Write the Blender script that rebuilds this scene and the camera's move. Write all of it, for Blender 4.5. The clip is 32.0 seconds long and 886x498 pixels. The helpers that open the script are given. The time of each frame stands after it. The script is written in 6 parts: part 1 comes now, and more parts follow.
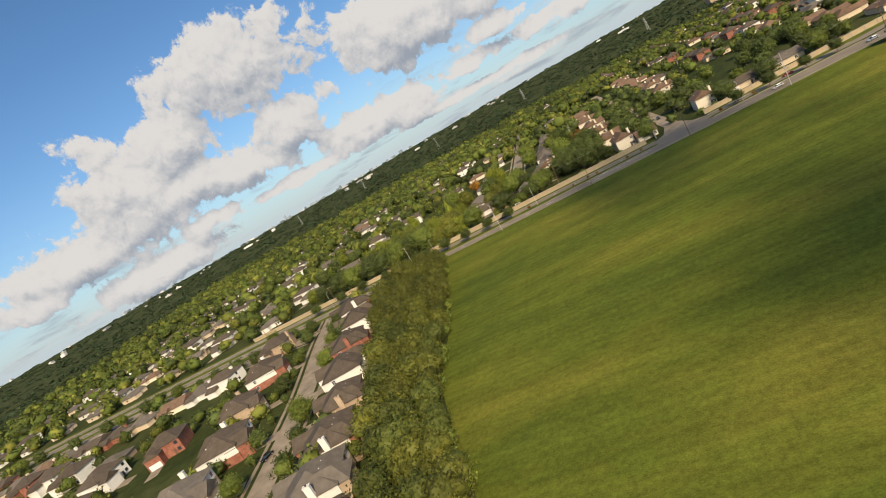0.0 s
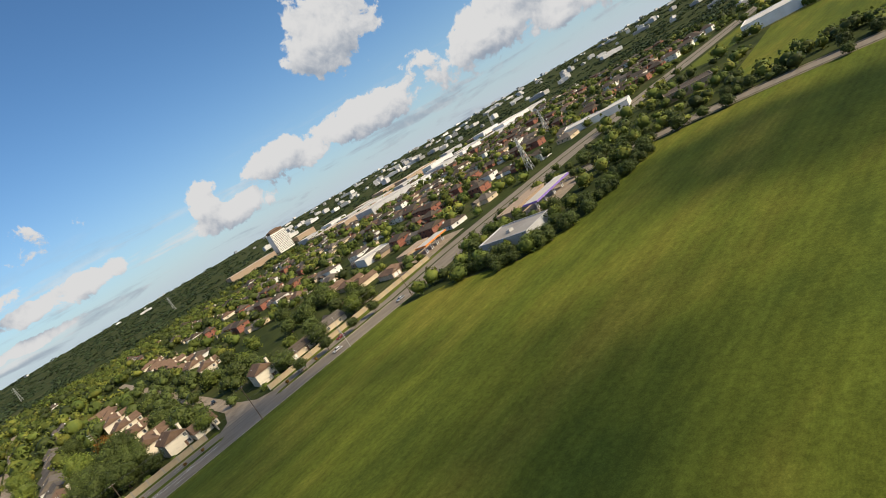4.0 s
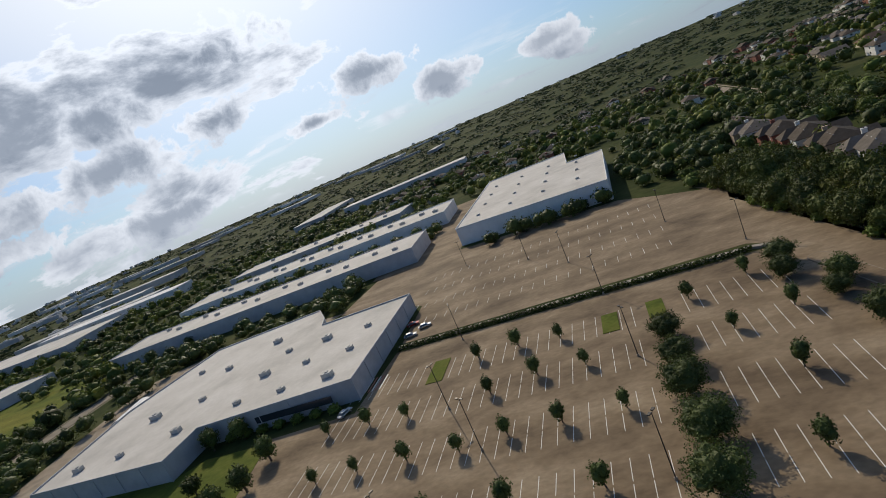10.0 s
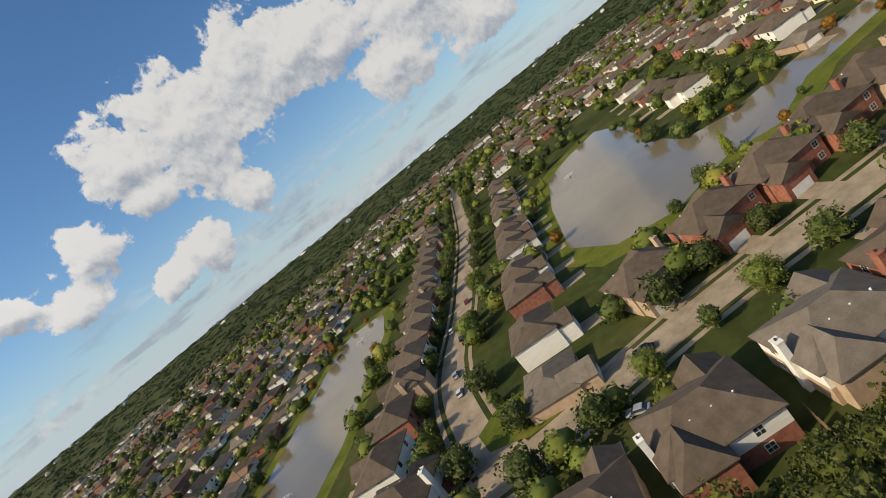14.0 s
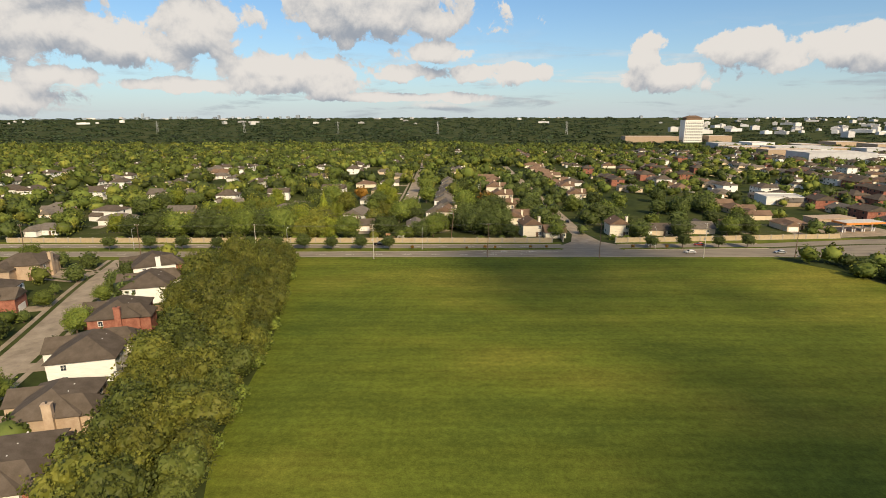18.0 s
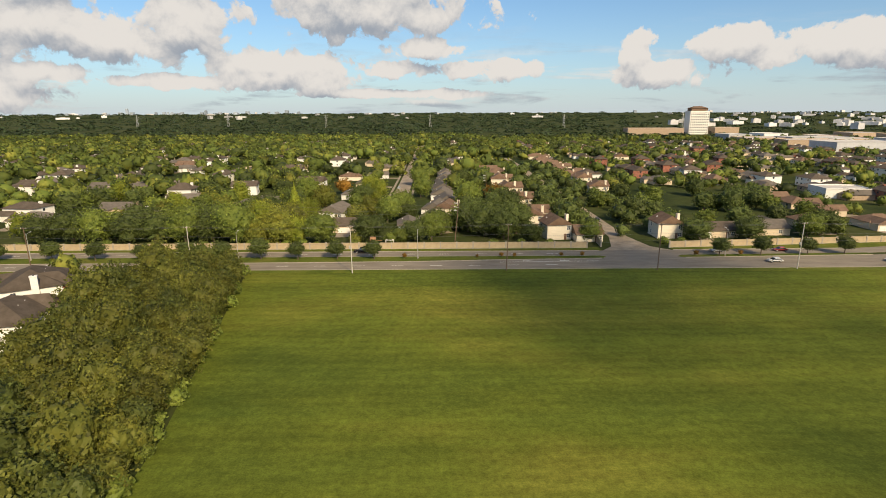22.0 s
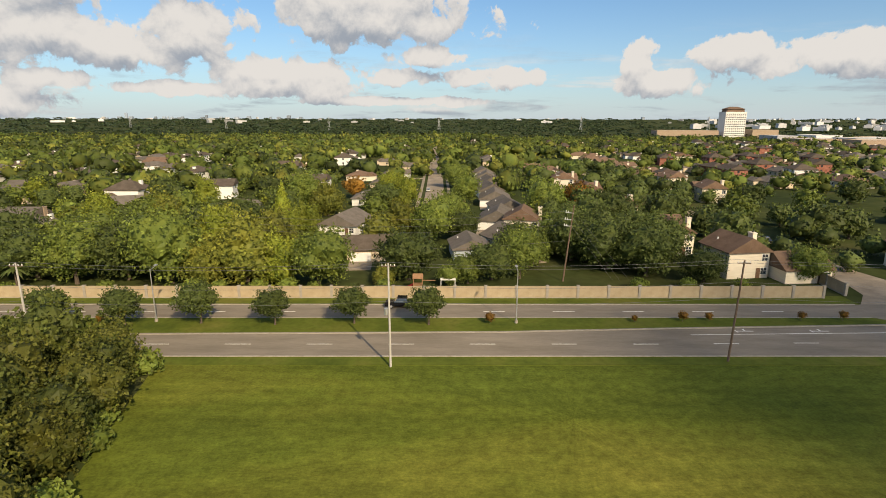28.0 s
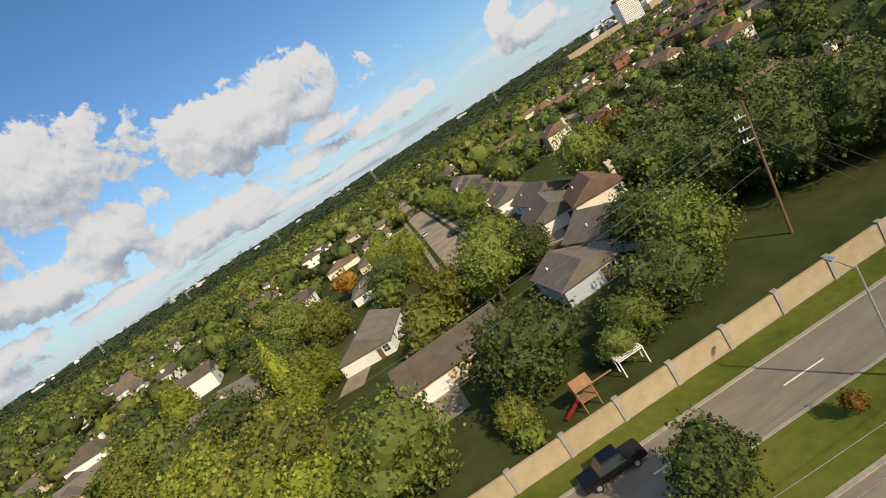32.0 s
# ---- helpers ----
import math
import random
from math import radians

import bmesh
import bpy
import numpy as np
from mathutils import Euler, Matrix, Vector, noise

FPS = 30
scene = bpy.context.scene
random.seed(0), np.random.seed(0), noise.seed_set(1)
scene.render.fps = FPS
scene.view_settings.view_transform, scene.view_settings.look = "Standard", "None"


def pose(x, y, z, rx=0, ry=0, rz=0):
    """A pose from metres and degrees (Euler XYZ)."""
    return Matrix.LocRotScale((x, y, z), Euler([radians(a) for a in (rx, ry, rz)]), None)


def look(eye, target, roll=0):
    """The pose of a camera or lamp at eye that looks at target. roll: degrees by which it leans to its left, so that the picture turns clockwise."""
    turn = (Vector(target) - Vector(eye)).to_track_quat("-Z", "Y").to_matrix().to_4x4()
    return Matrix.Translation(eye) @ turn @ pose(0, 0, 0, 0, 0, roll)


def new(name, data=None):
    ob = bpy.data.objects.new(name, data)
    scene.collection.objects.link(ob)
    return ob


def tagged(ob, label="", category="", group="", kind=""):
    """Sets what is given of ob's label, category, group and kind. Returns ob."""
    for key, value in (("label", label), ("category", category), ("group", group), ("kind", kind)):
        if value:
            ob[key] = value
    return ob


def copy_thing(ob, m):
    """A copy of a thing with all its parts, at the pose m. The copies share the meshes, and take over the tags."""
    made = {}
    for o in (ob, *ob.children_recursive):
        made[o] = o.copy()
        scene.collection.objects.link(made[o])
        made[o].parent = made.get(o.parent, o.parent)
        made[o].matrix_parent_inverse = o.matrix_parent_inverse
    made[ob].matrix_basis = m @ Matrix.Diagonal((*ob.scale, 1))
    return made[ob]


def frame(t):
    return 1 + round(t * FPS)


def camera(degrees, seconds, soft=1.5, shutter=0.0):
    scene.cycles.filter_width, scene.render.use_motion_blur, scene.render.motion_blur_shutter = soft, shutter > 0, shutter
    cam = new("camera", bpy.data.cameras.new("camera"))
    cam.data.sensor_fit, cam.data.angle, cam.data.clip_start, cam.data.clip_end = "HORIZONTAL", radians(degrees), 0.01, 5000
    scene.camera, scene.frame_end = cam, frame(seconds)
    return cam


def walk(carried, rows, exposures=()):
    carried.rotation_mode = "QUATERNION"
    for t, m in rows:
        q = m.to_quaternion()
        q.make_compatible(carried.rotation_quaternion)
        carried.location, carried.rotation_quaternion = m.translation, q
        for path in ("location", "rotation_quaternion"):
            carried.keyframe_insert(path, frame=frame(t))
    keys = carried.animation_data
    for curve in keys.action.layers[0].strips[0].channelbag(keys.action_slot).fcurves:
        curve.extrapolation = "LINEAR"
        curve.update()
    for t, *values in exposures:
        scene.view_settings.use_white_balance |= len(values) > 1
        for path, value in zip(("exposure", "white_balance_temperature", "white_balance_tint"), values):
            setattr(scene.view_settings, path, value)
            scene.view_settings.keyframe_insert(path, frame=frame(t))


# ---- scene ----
cam = camera(78.5, 32.0, soft=0.9)
# seconds, x, y, z, heading to the left of +y, pitch, lean
PATH = [
    (0, 22.27, -240.88, 57.40, 16.40, -11.16, -30.12),
    (0.5, 20.53, -234.90, 57.25, 8.56, -11.71, -22.16),
    (1, 19.03, -229.73, 57.42, 1.79, -12.41, -15.02),
    (1.5, 18.63, -222.02, 57.07, -3.70, -12.50, -11.79),
    (2, 19.18, -214.50, 56.60, -7.20, -12.33, -13.44),
    (2.5, 19.31, -207.42, 57.96, -10.91, -12.24, -18.24),
    (4.5, 32.15, -182.96, 56.42, -48.56, -10.54, -31.49),
    (5, 36.86, -181.96, 59.57, -60.48, -11.43, -30.81),
    (5.5, 41.29, -183.18, 56.62, -72.33, -10.80, -30.08),
    (6, 47.58, -185.55, 55.84, -84.76, -10.59, -29.34),
    (6.5, 53.38, -187.45, 58.14, -96.66, -11.12, -28.20),
    (7, 57.79, -188.88, 60.00, -106.62, -11.62, -26.43),
    (7.5, 62.74, -192.78, 58.46, -114.66, -11.50, -25.36),
    (8, 66.50, -197.16, 59.21, -125.18, -11.79, -25.59),
    (8.5, 69.55, -202.18, 58.65, -136.66, -11.45, -25.27),
    (9, 71.64, -208.11, 57.44, -146.35, -11.06, -24.39),
    (9.5, 72.87, -213.81, 58.40, -154.33, -11.63, -23.13),
    (10, 73.19, -219.86, 58.26, -161.49, -11.59, -23.56),
    (10.5, 72.69, -226.08, 57.23, -167.38, -11.19, -25.43),
    (11, 71.11, -232.03, 57.43, -177.83, -10.88, -28.32),
    (11.5, 68.01, -238.16, 56.97, -190.41, -10.28, -31.30),
    (12, 62.42, -243.11, 56.57, -202.03, -9.88, -33.54),
    (12.5, 57.70, -247.70, 56.58, -215.75, -9.78, -34.79),
    (13, 51.27, -250.94, 56.15, -229.41, -9.63, -35.96),
    (13.5, 43.20, -251.54, 55.90, -242.24, -9.46, -37.82),
    (14, 36.41, -251.80, 55.89, -257.33, -9.43, -39.55),
    (14.5, 28.78, -249.07, 55.63, -275.84, -9.29, -41.34),
    (15, 22.91, -244.90, 56.34, -295.43, -9.56, -42.43),
    (15.5, 17.92, -239.22, 56.49, -315.07, -9.79, -42.04),
    (17.5, 8.22, -209.68, 57.63, 0.97, -13.67, -0.20),
    (18, 8.78, -202.36, 57.67, 0.56, -13.93, -0.13),
    (18.5, 8.87, -195.64, 56.92, 0.17, -14.01, -0.06),
    (19, 8.86, -188.37, 55.64, 0.03, -13.97, -0.15),
    (19.5, 8.81, -180.85, 54.91, -0.04, -14.13, -0.11),
    (20, 8.33, -173.54, 54.22, -0.24, -14.13, -0.10),
    (20.5, 7.62, -166.45, 53.21, -0.23, -14.25, -0.16),
    (21, 6.73, -159.03, 51.73, -0.26, -14.33, -0.23),
    (21.5, 5.89, -151.68, 49.58, -0.23, -14.38, -0.24),
    (22, 4.80, -144.01, 47.34, -0.30, -14.29, -0.23),
    (22.5, 3.77, -136.20, 45.49, -0.28, -14.17, -0.28),
    (23, 2.27, -128.48, 43.64, -0.31, -13.98, -0.17),
    (23.5, 0.87, -120.72, 42.37, -0.20, -13.98, -0.29),
    (24, -0.97, -113.59, 40.81, -0.13, -14.02, -0.21),
    (24.5, -2.71, -105.94, 39.10, -0.09, -13.95, -0.17),
    (25, -4.46, -98.61, 37.74, -0.05, -13.83, -0.20),
    (25.5, -6.16, -91.17, 36.60, -0.02, -13.69, -0.36),
    (27.5, -12.92, -62.87, 33.55, 0.04, -13.59, -0.08),
    (28, -14.89, -54.88, 32.82, -0.16, -13.52, 0.07),
    (28.5, -16.51, -48.09, 32.38, -0.20, -13.42, 0.07),
    (29, -18.31, -40.81, 32.15, -0.29, -13.40, 0.20),
    (29.5, -20.00, -33.75, 31.87, -0.39, -13.31, 0.28),
    (30, -21.41, -26.86, 31.80, -0.32, -13.39, 0.10),
    (30.5, -22.94, -19.64, 31.13, -0.27, -13.23, 0.00),
    (31, -24.64, -13.35, 30.60, 0.57, -13.55, -0.41),
    (31.5, -25.57, -7.01, 30.27, 6.06, -12.67, -18.62),
    (32, -25.30, -1.35, 30.65, -2.04, -10.95, -32.77),
]


def flight(x, y, z, yaw, pitch, roll):
    a, b = radians(yaw), radians(pitch)
    ahead = Vector((-math.sin(a) * math.cos(b), math.cos(a) * math.cos(b), math.sin(b)))
    return look(Vector((x, y, z)), Vector((x, y, z)) + 50 * ahead, roll)


EXPOSURES = [(0.0, -0.07, 7000, 11), (2.5, -0.07, 7000, 11), (5.6, -0.1, 6350, 8), (7.8, -0.2, 6600, 10), (9.2, -0.6, 6450, 10), (10.2, -0.82, 6050, 10), (11.2, -1.18, 6100, 10), (12.2, -1.08, 6250, 10), (13.3, -0.45, 6750, 10), (14.5, -0.05, 6900, 10), (17.5, 0.0, 7250, 11), (30.8, 0.0, 7150, 11), (32.0, -0.06, 6750, 10)]
walk(cam, [(r[0], flight(*r[1:])) for r in PATH], EXPOSURES)

# ---- sky and sun ----
SUN_AZ = Vector((0.465, -0.885, 0.0)).normalized()
SUN_EL = radians(34)
SUN_DIR = Vector((SUN_AZ.x * math.cos(SUN_EL), SUN_AZ.y * math.cos(SUN_EL), math.sin(SUN_EL)))
sun = new("sun", bpy.data.lights.new("sun", "SUN"))
sun.data.energy, sun.data.angle, sun.data.color = 5.0, radians(0.6), (1.0, 0.85, 0.62)
sun.matrix_world = look(SUN_DIR * 100, (0, 0, 0))


# fair-weather clouds by bearing, height above the horizon, half width and half height, in degrees
CLOUDS_A = [
    (-179, 2.8, 2.6, 1.2),
    (-179, 24.4, 3.7, 3.7),
    (-163, 3.6, 3.3, 1.6),
    (-163, 4.4, 2.6, 1.7),
    (-163, 5, 3.4, 1.7),
    (-158, 14.6, 7.6, 4.4),
    (-154, 18.2, 6.3, 6.3),
    (-151, 6, 3.5, 2.2),
    (-150, 6.5, 4.3, 2),
    (-139, 21.4, 2.8, 2.8),
    (-137, 11.2, 2.5, 1.6),
    (-132, 8.5, 3, 1.5),
    (-128, 11.5, 2.8, 2.3),
    (-128, 12, 2.3, 2.3),
    (-124, 5.5, 3.7, 1.6),
    (-121, 5.7, 2.5, 2.7),
    (-121, 13, 3.3, 2.2),
    (-121, 15.9, 4.1, 3.6),
    (-114, 7.6, 2, 2.2),
    (-114, 15.7, 6.9, 5),
    (-107, 16.8, 4.8, 4.3),
]
CLOUDS_B = [
    (-101, 15.5, 7, 3.2),
    (-99, 13.7, 6.2, 2.6),
    (-94, 8.7, 4.5, 3.4),
    (-90, 12.6, 7.1, 4.4),
    (-85, 6.9, 3.5, 2.7),
    (-85, 19.1, 2.7, 2.9),
    (-75, 15.9, 1.5, 2.2),
    (-73, 4.4, 3.1, 1.8),
    (-72, 13.7, 1.9, 2.2),
    (-72, 14.7, 3.4, 1.7),
    (-68, 6.7, 2.1, 2.6),
    (-66, 8, 2.2, 3.7),
    (-61, 13.4, 1.9, 2.5),
    (-50, 3.8, 2.9, 1.2),
    (-46, 5.4, 5.9, 2),
    (-41, 1.5, 6.4, 1.5),
    (-39, 6.7, 6.8, 3.1),
    (-39, 8.7, 4.5, 5.1),
    (-35, 3.3, 4.2, 0.8),
    (-35, 7.2, 5.9, 2.5),
    (-34, 11.1, 4.7, 3.1),
]
CLOUDS_C = [
    (-29, 6, 4.4, 1.9),
    (-26, 2.7, 6.2, 0.6),
    (-26, 14.4, 6.9, 3.7),
    (-24, 7.2, 2.3, 2.1),
    (-24, 7.5, 3.4, 2.5),
    (-17, 3.1, 4.6, 1.1),
    (-16, 4.2, 6.3, 1.4),
    (-12, 3, 3.4, 1.3),
    (-8, 11.3, 9.3, 3),
    (-7, 9.4, 10.3, 2.3),
    (-5, 1.7, 8.6, 0.5),
    (-4, 4.1, 3.4, 0.9),
    (-1, 6, 4.2, 1),
    (3, 4.1, 2.8, 0.9),
    (7, 3.8, 2.8, 1.1),
    (19, 5, 1.5, 1.9),
    (21, 3.4, 4, 1.3),
    (27, 5.8, 3.3, 1.4),
    (31, 4.4, 2.2, 1),
    (35, 5.2, 4.8, 2.1),
    (36, 5, 6.3, 1.8),
]
CLOUDS_D = [
    (38, 13.6, 5.5, 3.5),
    (50, 14.5, 2.1, 0.8),
    (51, 6, 7.3, 2.5),
    (52, 5.2, 4.8, 1.5),
    (56, 8, 4, 1.7),
    (59, 3.8, 4.7, 1),
    (59, 4.7, 4.6, 1.7),
    (63, 23.3, 4.6, 2.3),
    (66, 5.2, 8.5, 2.8),
    (70, 9.3, 6, 1.6),
    (72, 10.4, 5.4, 2.2),
    (75, 4.6, 6.2, 1.2),
    (76, 3.6, 5, 2.2),
    (80, 9.4, 7.4, 2),
    (83, 8.2, 8.5, 2.5),
    (90, 8.3, 8, 2.1),
    (92, 6.9, 5.7, 2.5),
    (93, 2.3, 6.3, 1.2),
    (100, 15.3, 7.9, 2.6),
    (101, 5.6, 7.9, 1.4),
    (103, 4.6, 6.6, 1.6),
]
CLOUDS_E = [
    (107, 6.8, 6.8, 2),
    (111, 1.7, 5.2, 1),
    (114, 6.7, 6.7, 1.9),
    (116, 13.6, 4.2, 2.1),
    (121, 16.7, 7.1, 4.1),
    (123, 4.6, 6.8, 1.3),
    (123, 12.2, 10, 3),
    (126, 7.8, 7.4, 1.8),
    (130, 12.8, 3.7, 2.6),
    (136, 8.1, 6.1, 1.9),
    (137, 12.5, 4.3, 2.2),
    (138, 2.4, 8.6, 1.6),
    (146, 9.1, 3.4, 1.7),
    (147, 14.5, 7, 2.7),
    (155, 5.5, 2.8, 0.8),
    (162, 7.9, 4.9, 1.6),
    (168, 4.4, 3.4, 1.7),
    (169, 4.1, 3.1, 1.6),
    (169, 4.3, 2.9, 1.1),
    (180, 3.7, 3.2, 1.2),
]


def cloud_sky():
    world = bpy.data.worlds.new("sky")
    scene.world = world
    world.use_nodes = True
    nt = world.node_tree
    nt.nodes.clear()
    link = nt.links.new

    def node(kind, **values):
        n = nt.nodes.new(kind)
        for k, v in values.items():
            n.inputs[k].default_value = v
        return n

    def calc(op, a, b=None, c=None):
        n = nt.nodes.new("ShaderNodeMath")
        n.operation = op
        for i, v in enumerate((a, b, c)):
            if v is None:
                continue
            if isinstance(v, (int, float)):
                n.inputs[i].default_value = v
            else:
                link(v, n.inputs[i])
        return n.outputs[0]

    def ramp(value, lo, hi, smooth=True):
        n = node("ShaderNodeMapRange")
        n.interpolation_type = "SMOOTHSTEP" if smooth else "LINEAR"
        link(value, n.inputs["Value"])
        n.inputs["From Min"].default_value, n.inputs["From Max"].default_value = lo, hi
        return n.outputs[0]

    def blend(fac, a, b):
        n = node("ShaderNodeMix")
        n.data_type = "RGBA"
        link(fac, n.inputs[0])
        for i, v in ((6, a), (7, b)):
            if isinstance(v, tuple):
                n.inputs[i].default_value = (*v, 1)
            else:
                link(v, n.inputs[i])
        return n.outputs[2]

    out = node("ShaderNodeOutputWorld")
    bg = node("ShaderNodeBackground", Strength=SKY_STRENGTH)
    link(bg.outputs[0], out.inputs[0])
    sky = node("ShaderNodeTexSky")
    sky.sky_type, sky.sun_disc, sky.sun_elevation = "NISHITA", False, SUN_EL
    sky.sun_rotation = math.atan2(SUN_AZ.x, SUN_AZ.y)
    sky.air_density, sky.dust_density, sky.ozone_density = 1.0, 0.25, 5.0
    co = node("ShaderNodeTexCoord")
    way = co.outputs["Generated"]
    sep = node("ShaderNodeSeparateXYZ")
    link(way, sep.inputs[0])
    up = calc("MAXIMUM", sep.outputs[2], 0.0)

    def puffs(vector, scale, detail):
        n = node("ShaderNodeTexNoise", Scale=scale, Detail=detail, Roughness=0.6, Distortion=0.25)
        link(vector, n.inputs["Vector"])
        return n.outputs["Fac"]

    def lifted(amount):
        n = node("ShaderNodeVectorMath")
        n.operation = "ADD"
        link(way, n.inputs[0])
        n.inputs[1].default_value = (0, 0, amount)
        return n.outputs[0]

    def body(vector):
        """How deep inside the nearest cloud: 1 at its middle, 0 at its rim."""
        best = None
        for az, el, w, h in CLOUDS_A + CLOUDS_B + CLOUDS_C + CLOUDS_D + CLOUDS_E:
            a, e = radians(az), radians(el)
            c = Vector((math.sin(a) * math.cos(e), math.cos(a) * math.cos(e), math.sin(e)))
            right = Vector((math.cos(a), -math.sin(a), 0))
            m = Matrix((c, -right, c.cross(-right))).transposed()
            mp = node("ShaderNodeMapping")
            mp.vector_type = "TEXTURE"
            mp.inputs["Location"].default_value = c
            mp.inputs["Rotation"].default_value = m.to_euler()
            mp.inputs["Scale"].default_value = (0.7, radians(w) * 1.15, radians(h) * 1.15)
            if best is None:
                link(vector, mp.inputs["Vector"])
            else:
                # one cloud after the other
                step = node("ShaderNodeVectorMath")
                step.operation = "MULTIPLY_ADD"
                link(best, step.inputs[0])
                step.inputs[1].default_value = (1e-7, 1e-7, 1e-7)
                link(vector, step.inputs[2])
                link(step.outputs[0], mp.inputs["Vector"])
            ln = node("ShaderNodeVectorMath")
            ln.operation = "LENGTH"
            link(mp.outputs[0], ln.inputs[0])
            best = ln.outputs["Value"] if best is None else calc("SMOOTH_MIN", best, ln.outputs["Value"], 0.25)
        return calc("SUBTRACT", 1.0, best)

    fine, coarse = puffs(way, 24.0, 9.0), puffs(way, 8.0, 6.0)
    ragged = calc("ADD", calc("MULTIPLY", calc("SUBTRACT", fine, 0.5), 1.9), calc("MULTIPLY", calc("SUBTRACT", coarse, 0.5), 1.6))
    depth = calc("ADD", body(way), ragged)
    dot = node("ShaderNodeVectorMath")
    dot.operation = "DOT_PRODUCT"
    link(way, dot.inputs[0])
    dot.inputs[1].default_value = SUN_DIR
    facing = calc("MAXIMUM", dot.outputs["Value"], 0.0)
    # a broken sheet of cloud to the south-east
    side = node("ShaderNodeVectorMath")
    side.operation = "DOT_PRODUCT"
    link(way, side.inputs[0])
    side.inputs[1].default_value = (0.694, -0.583, 0.423)
    flat = node("ShaderNodeMapping")
    flat.inputs["Scale"].default_value = (1, 1, 2.4)
    link(way, flat.inputs["Vector"])
    sheet = calc("ADD", calc("MULTIPLY", calc("SUBTRACT", puffs(flat.outputs[0], 4.0, 8.0), 0.47), 5.0), calc("MULTIPLY", calc("SUBTRACT", ramp(side.outputs["Value"], 0.66, 0.9), 1.0), 2.5))
    depth = calc("MAXIMUM", depth, sheet)
    cover = ramp(depth, 0.0, 0.2)
    # thin streaks low on the horizon
    low = node("ShaderNodeMapping")
    low.inputs["Scale"].default_value = (1, 1, 7)
    link(way, low.inputs["Vector"])
    streak = calc("MULTIPLY", ramp(puffs(low.outputs[0], 5.0, 6.0), 0.5, 0.66), ramp(up, 0.16, 0.03))
    cover = calc("MAXIMUM", cover, calc("MULTIPLY", streak, 0.75))
    # tops catch the light, bases stay grey
    upper = calc("ADD", calc("MULTIPLY", calc("SUBTRACT", puffs(lifted(0.012), 24.0, 8.0), 0.5), 2.0), calc("MULTIPLY", calc("SUBTRACT", puffs(lifted(0.03), 8.0, 5.0), 0.5), 1.7))
    edge_lit = ramp(calc("SUBTRACT", calc("ADD", body(lifted(0.03)), upper), depth), 0.95, -0.5)
    near_sun = calc("POWER", facing, 2.4)
    back_lit = ramp(depth, 0.95, 0.03)
    lit = calc("ADD", calc("MULTIPLY", edge_lit, calc("SUBTRACT", 1.0, near_sun)), calc("MULTIPLY", back_lit, near_sun))
    white = blend(lit, (3.7, 4.4, 5.5), (8.7, 8.8, 9.0))
    glow = node("ShaderNodeVectorMath")
    glow.operation = "SCALE"
    link(white, glow.inputs[0])
    link(calc("ADD", calc("MULTIPLY", calc("MULTIPLY", near_sun, lit), 1.5), 1.0), glow.inputs["Scale"])
    tint = node("ShaderNodeVectorMath")
    tint.operation = "MULTIPLY"
    link(sky.outputs[0], tint.inputs[0])
    tint.inputs[1].default_value = (1.04, 1.39, 1.57)
    haze = calc("MULTIPLY", calc("POWER", calc("SUBTRACT", 1.0, calc("MINIMUM", up, 1.0)), 10.0), 0.85)
    clear = blend(haze, tint.outputs[0], (6.3, 7.4, 8.6))
    glare = calc("MULTIPLY", calc("POWER", facing, 7.0), 0.95)
    clear = blend(glare, clear, (24.0, 23.2, 21.6))
    link(blend(cover, clear, glow.outputs[0]), bg.inputs[0])


SKY_STRENGTH = 0.085
cloud_sky()

# ---- materials ----
MATS = {}


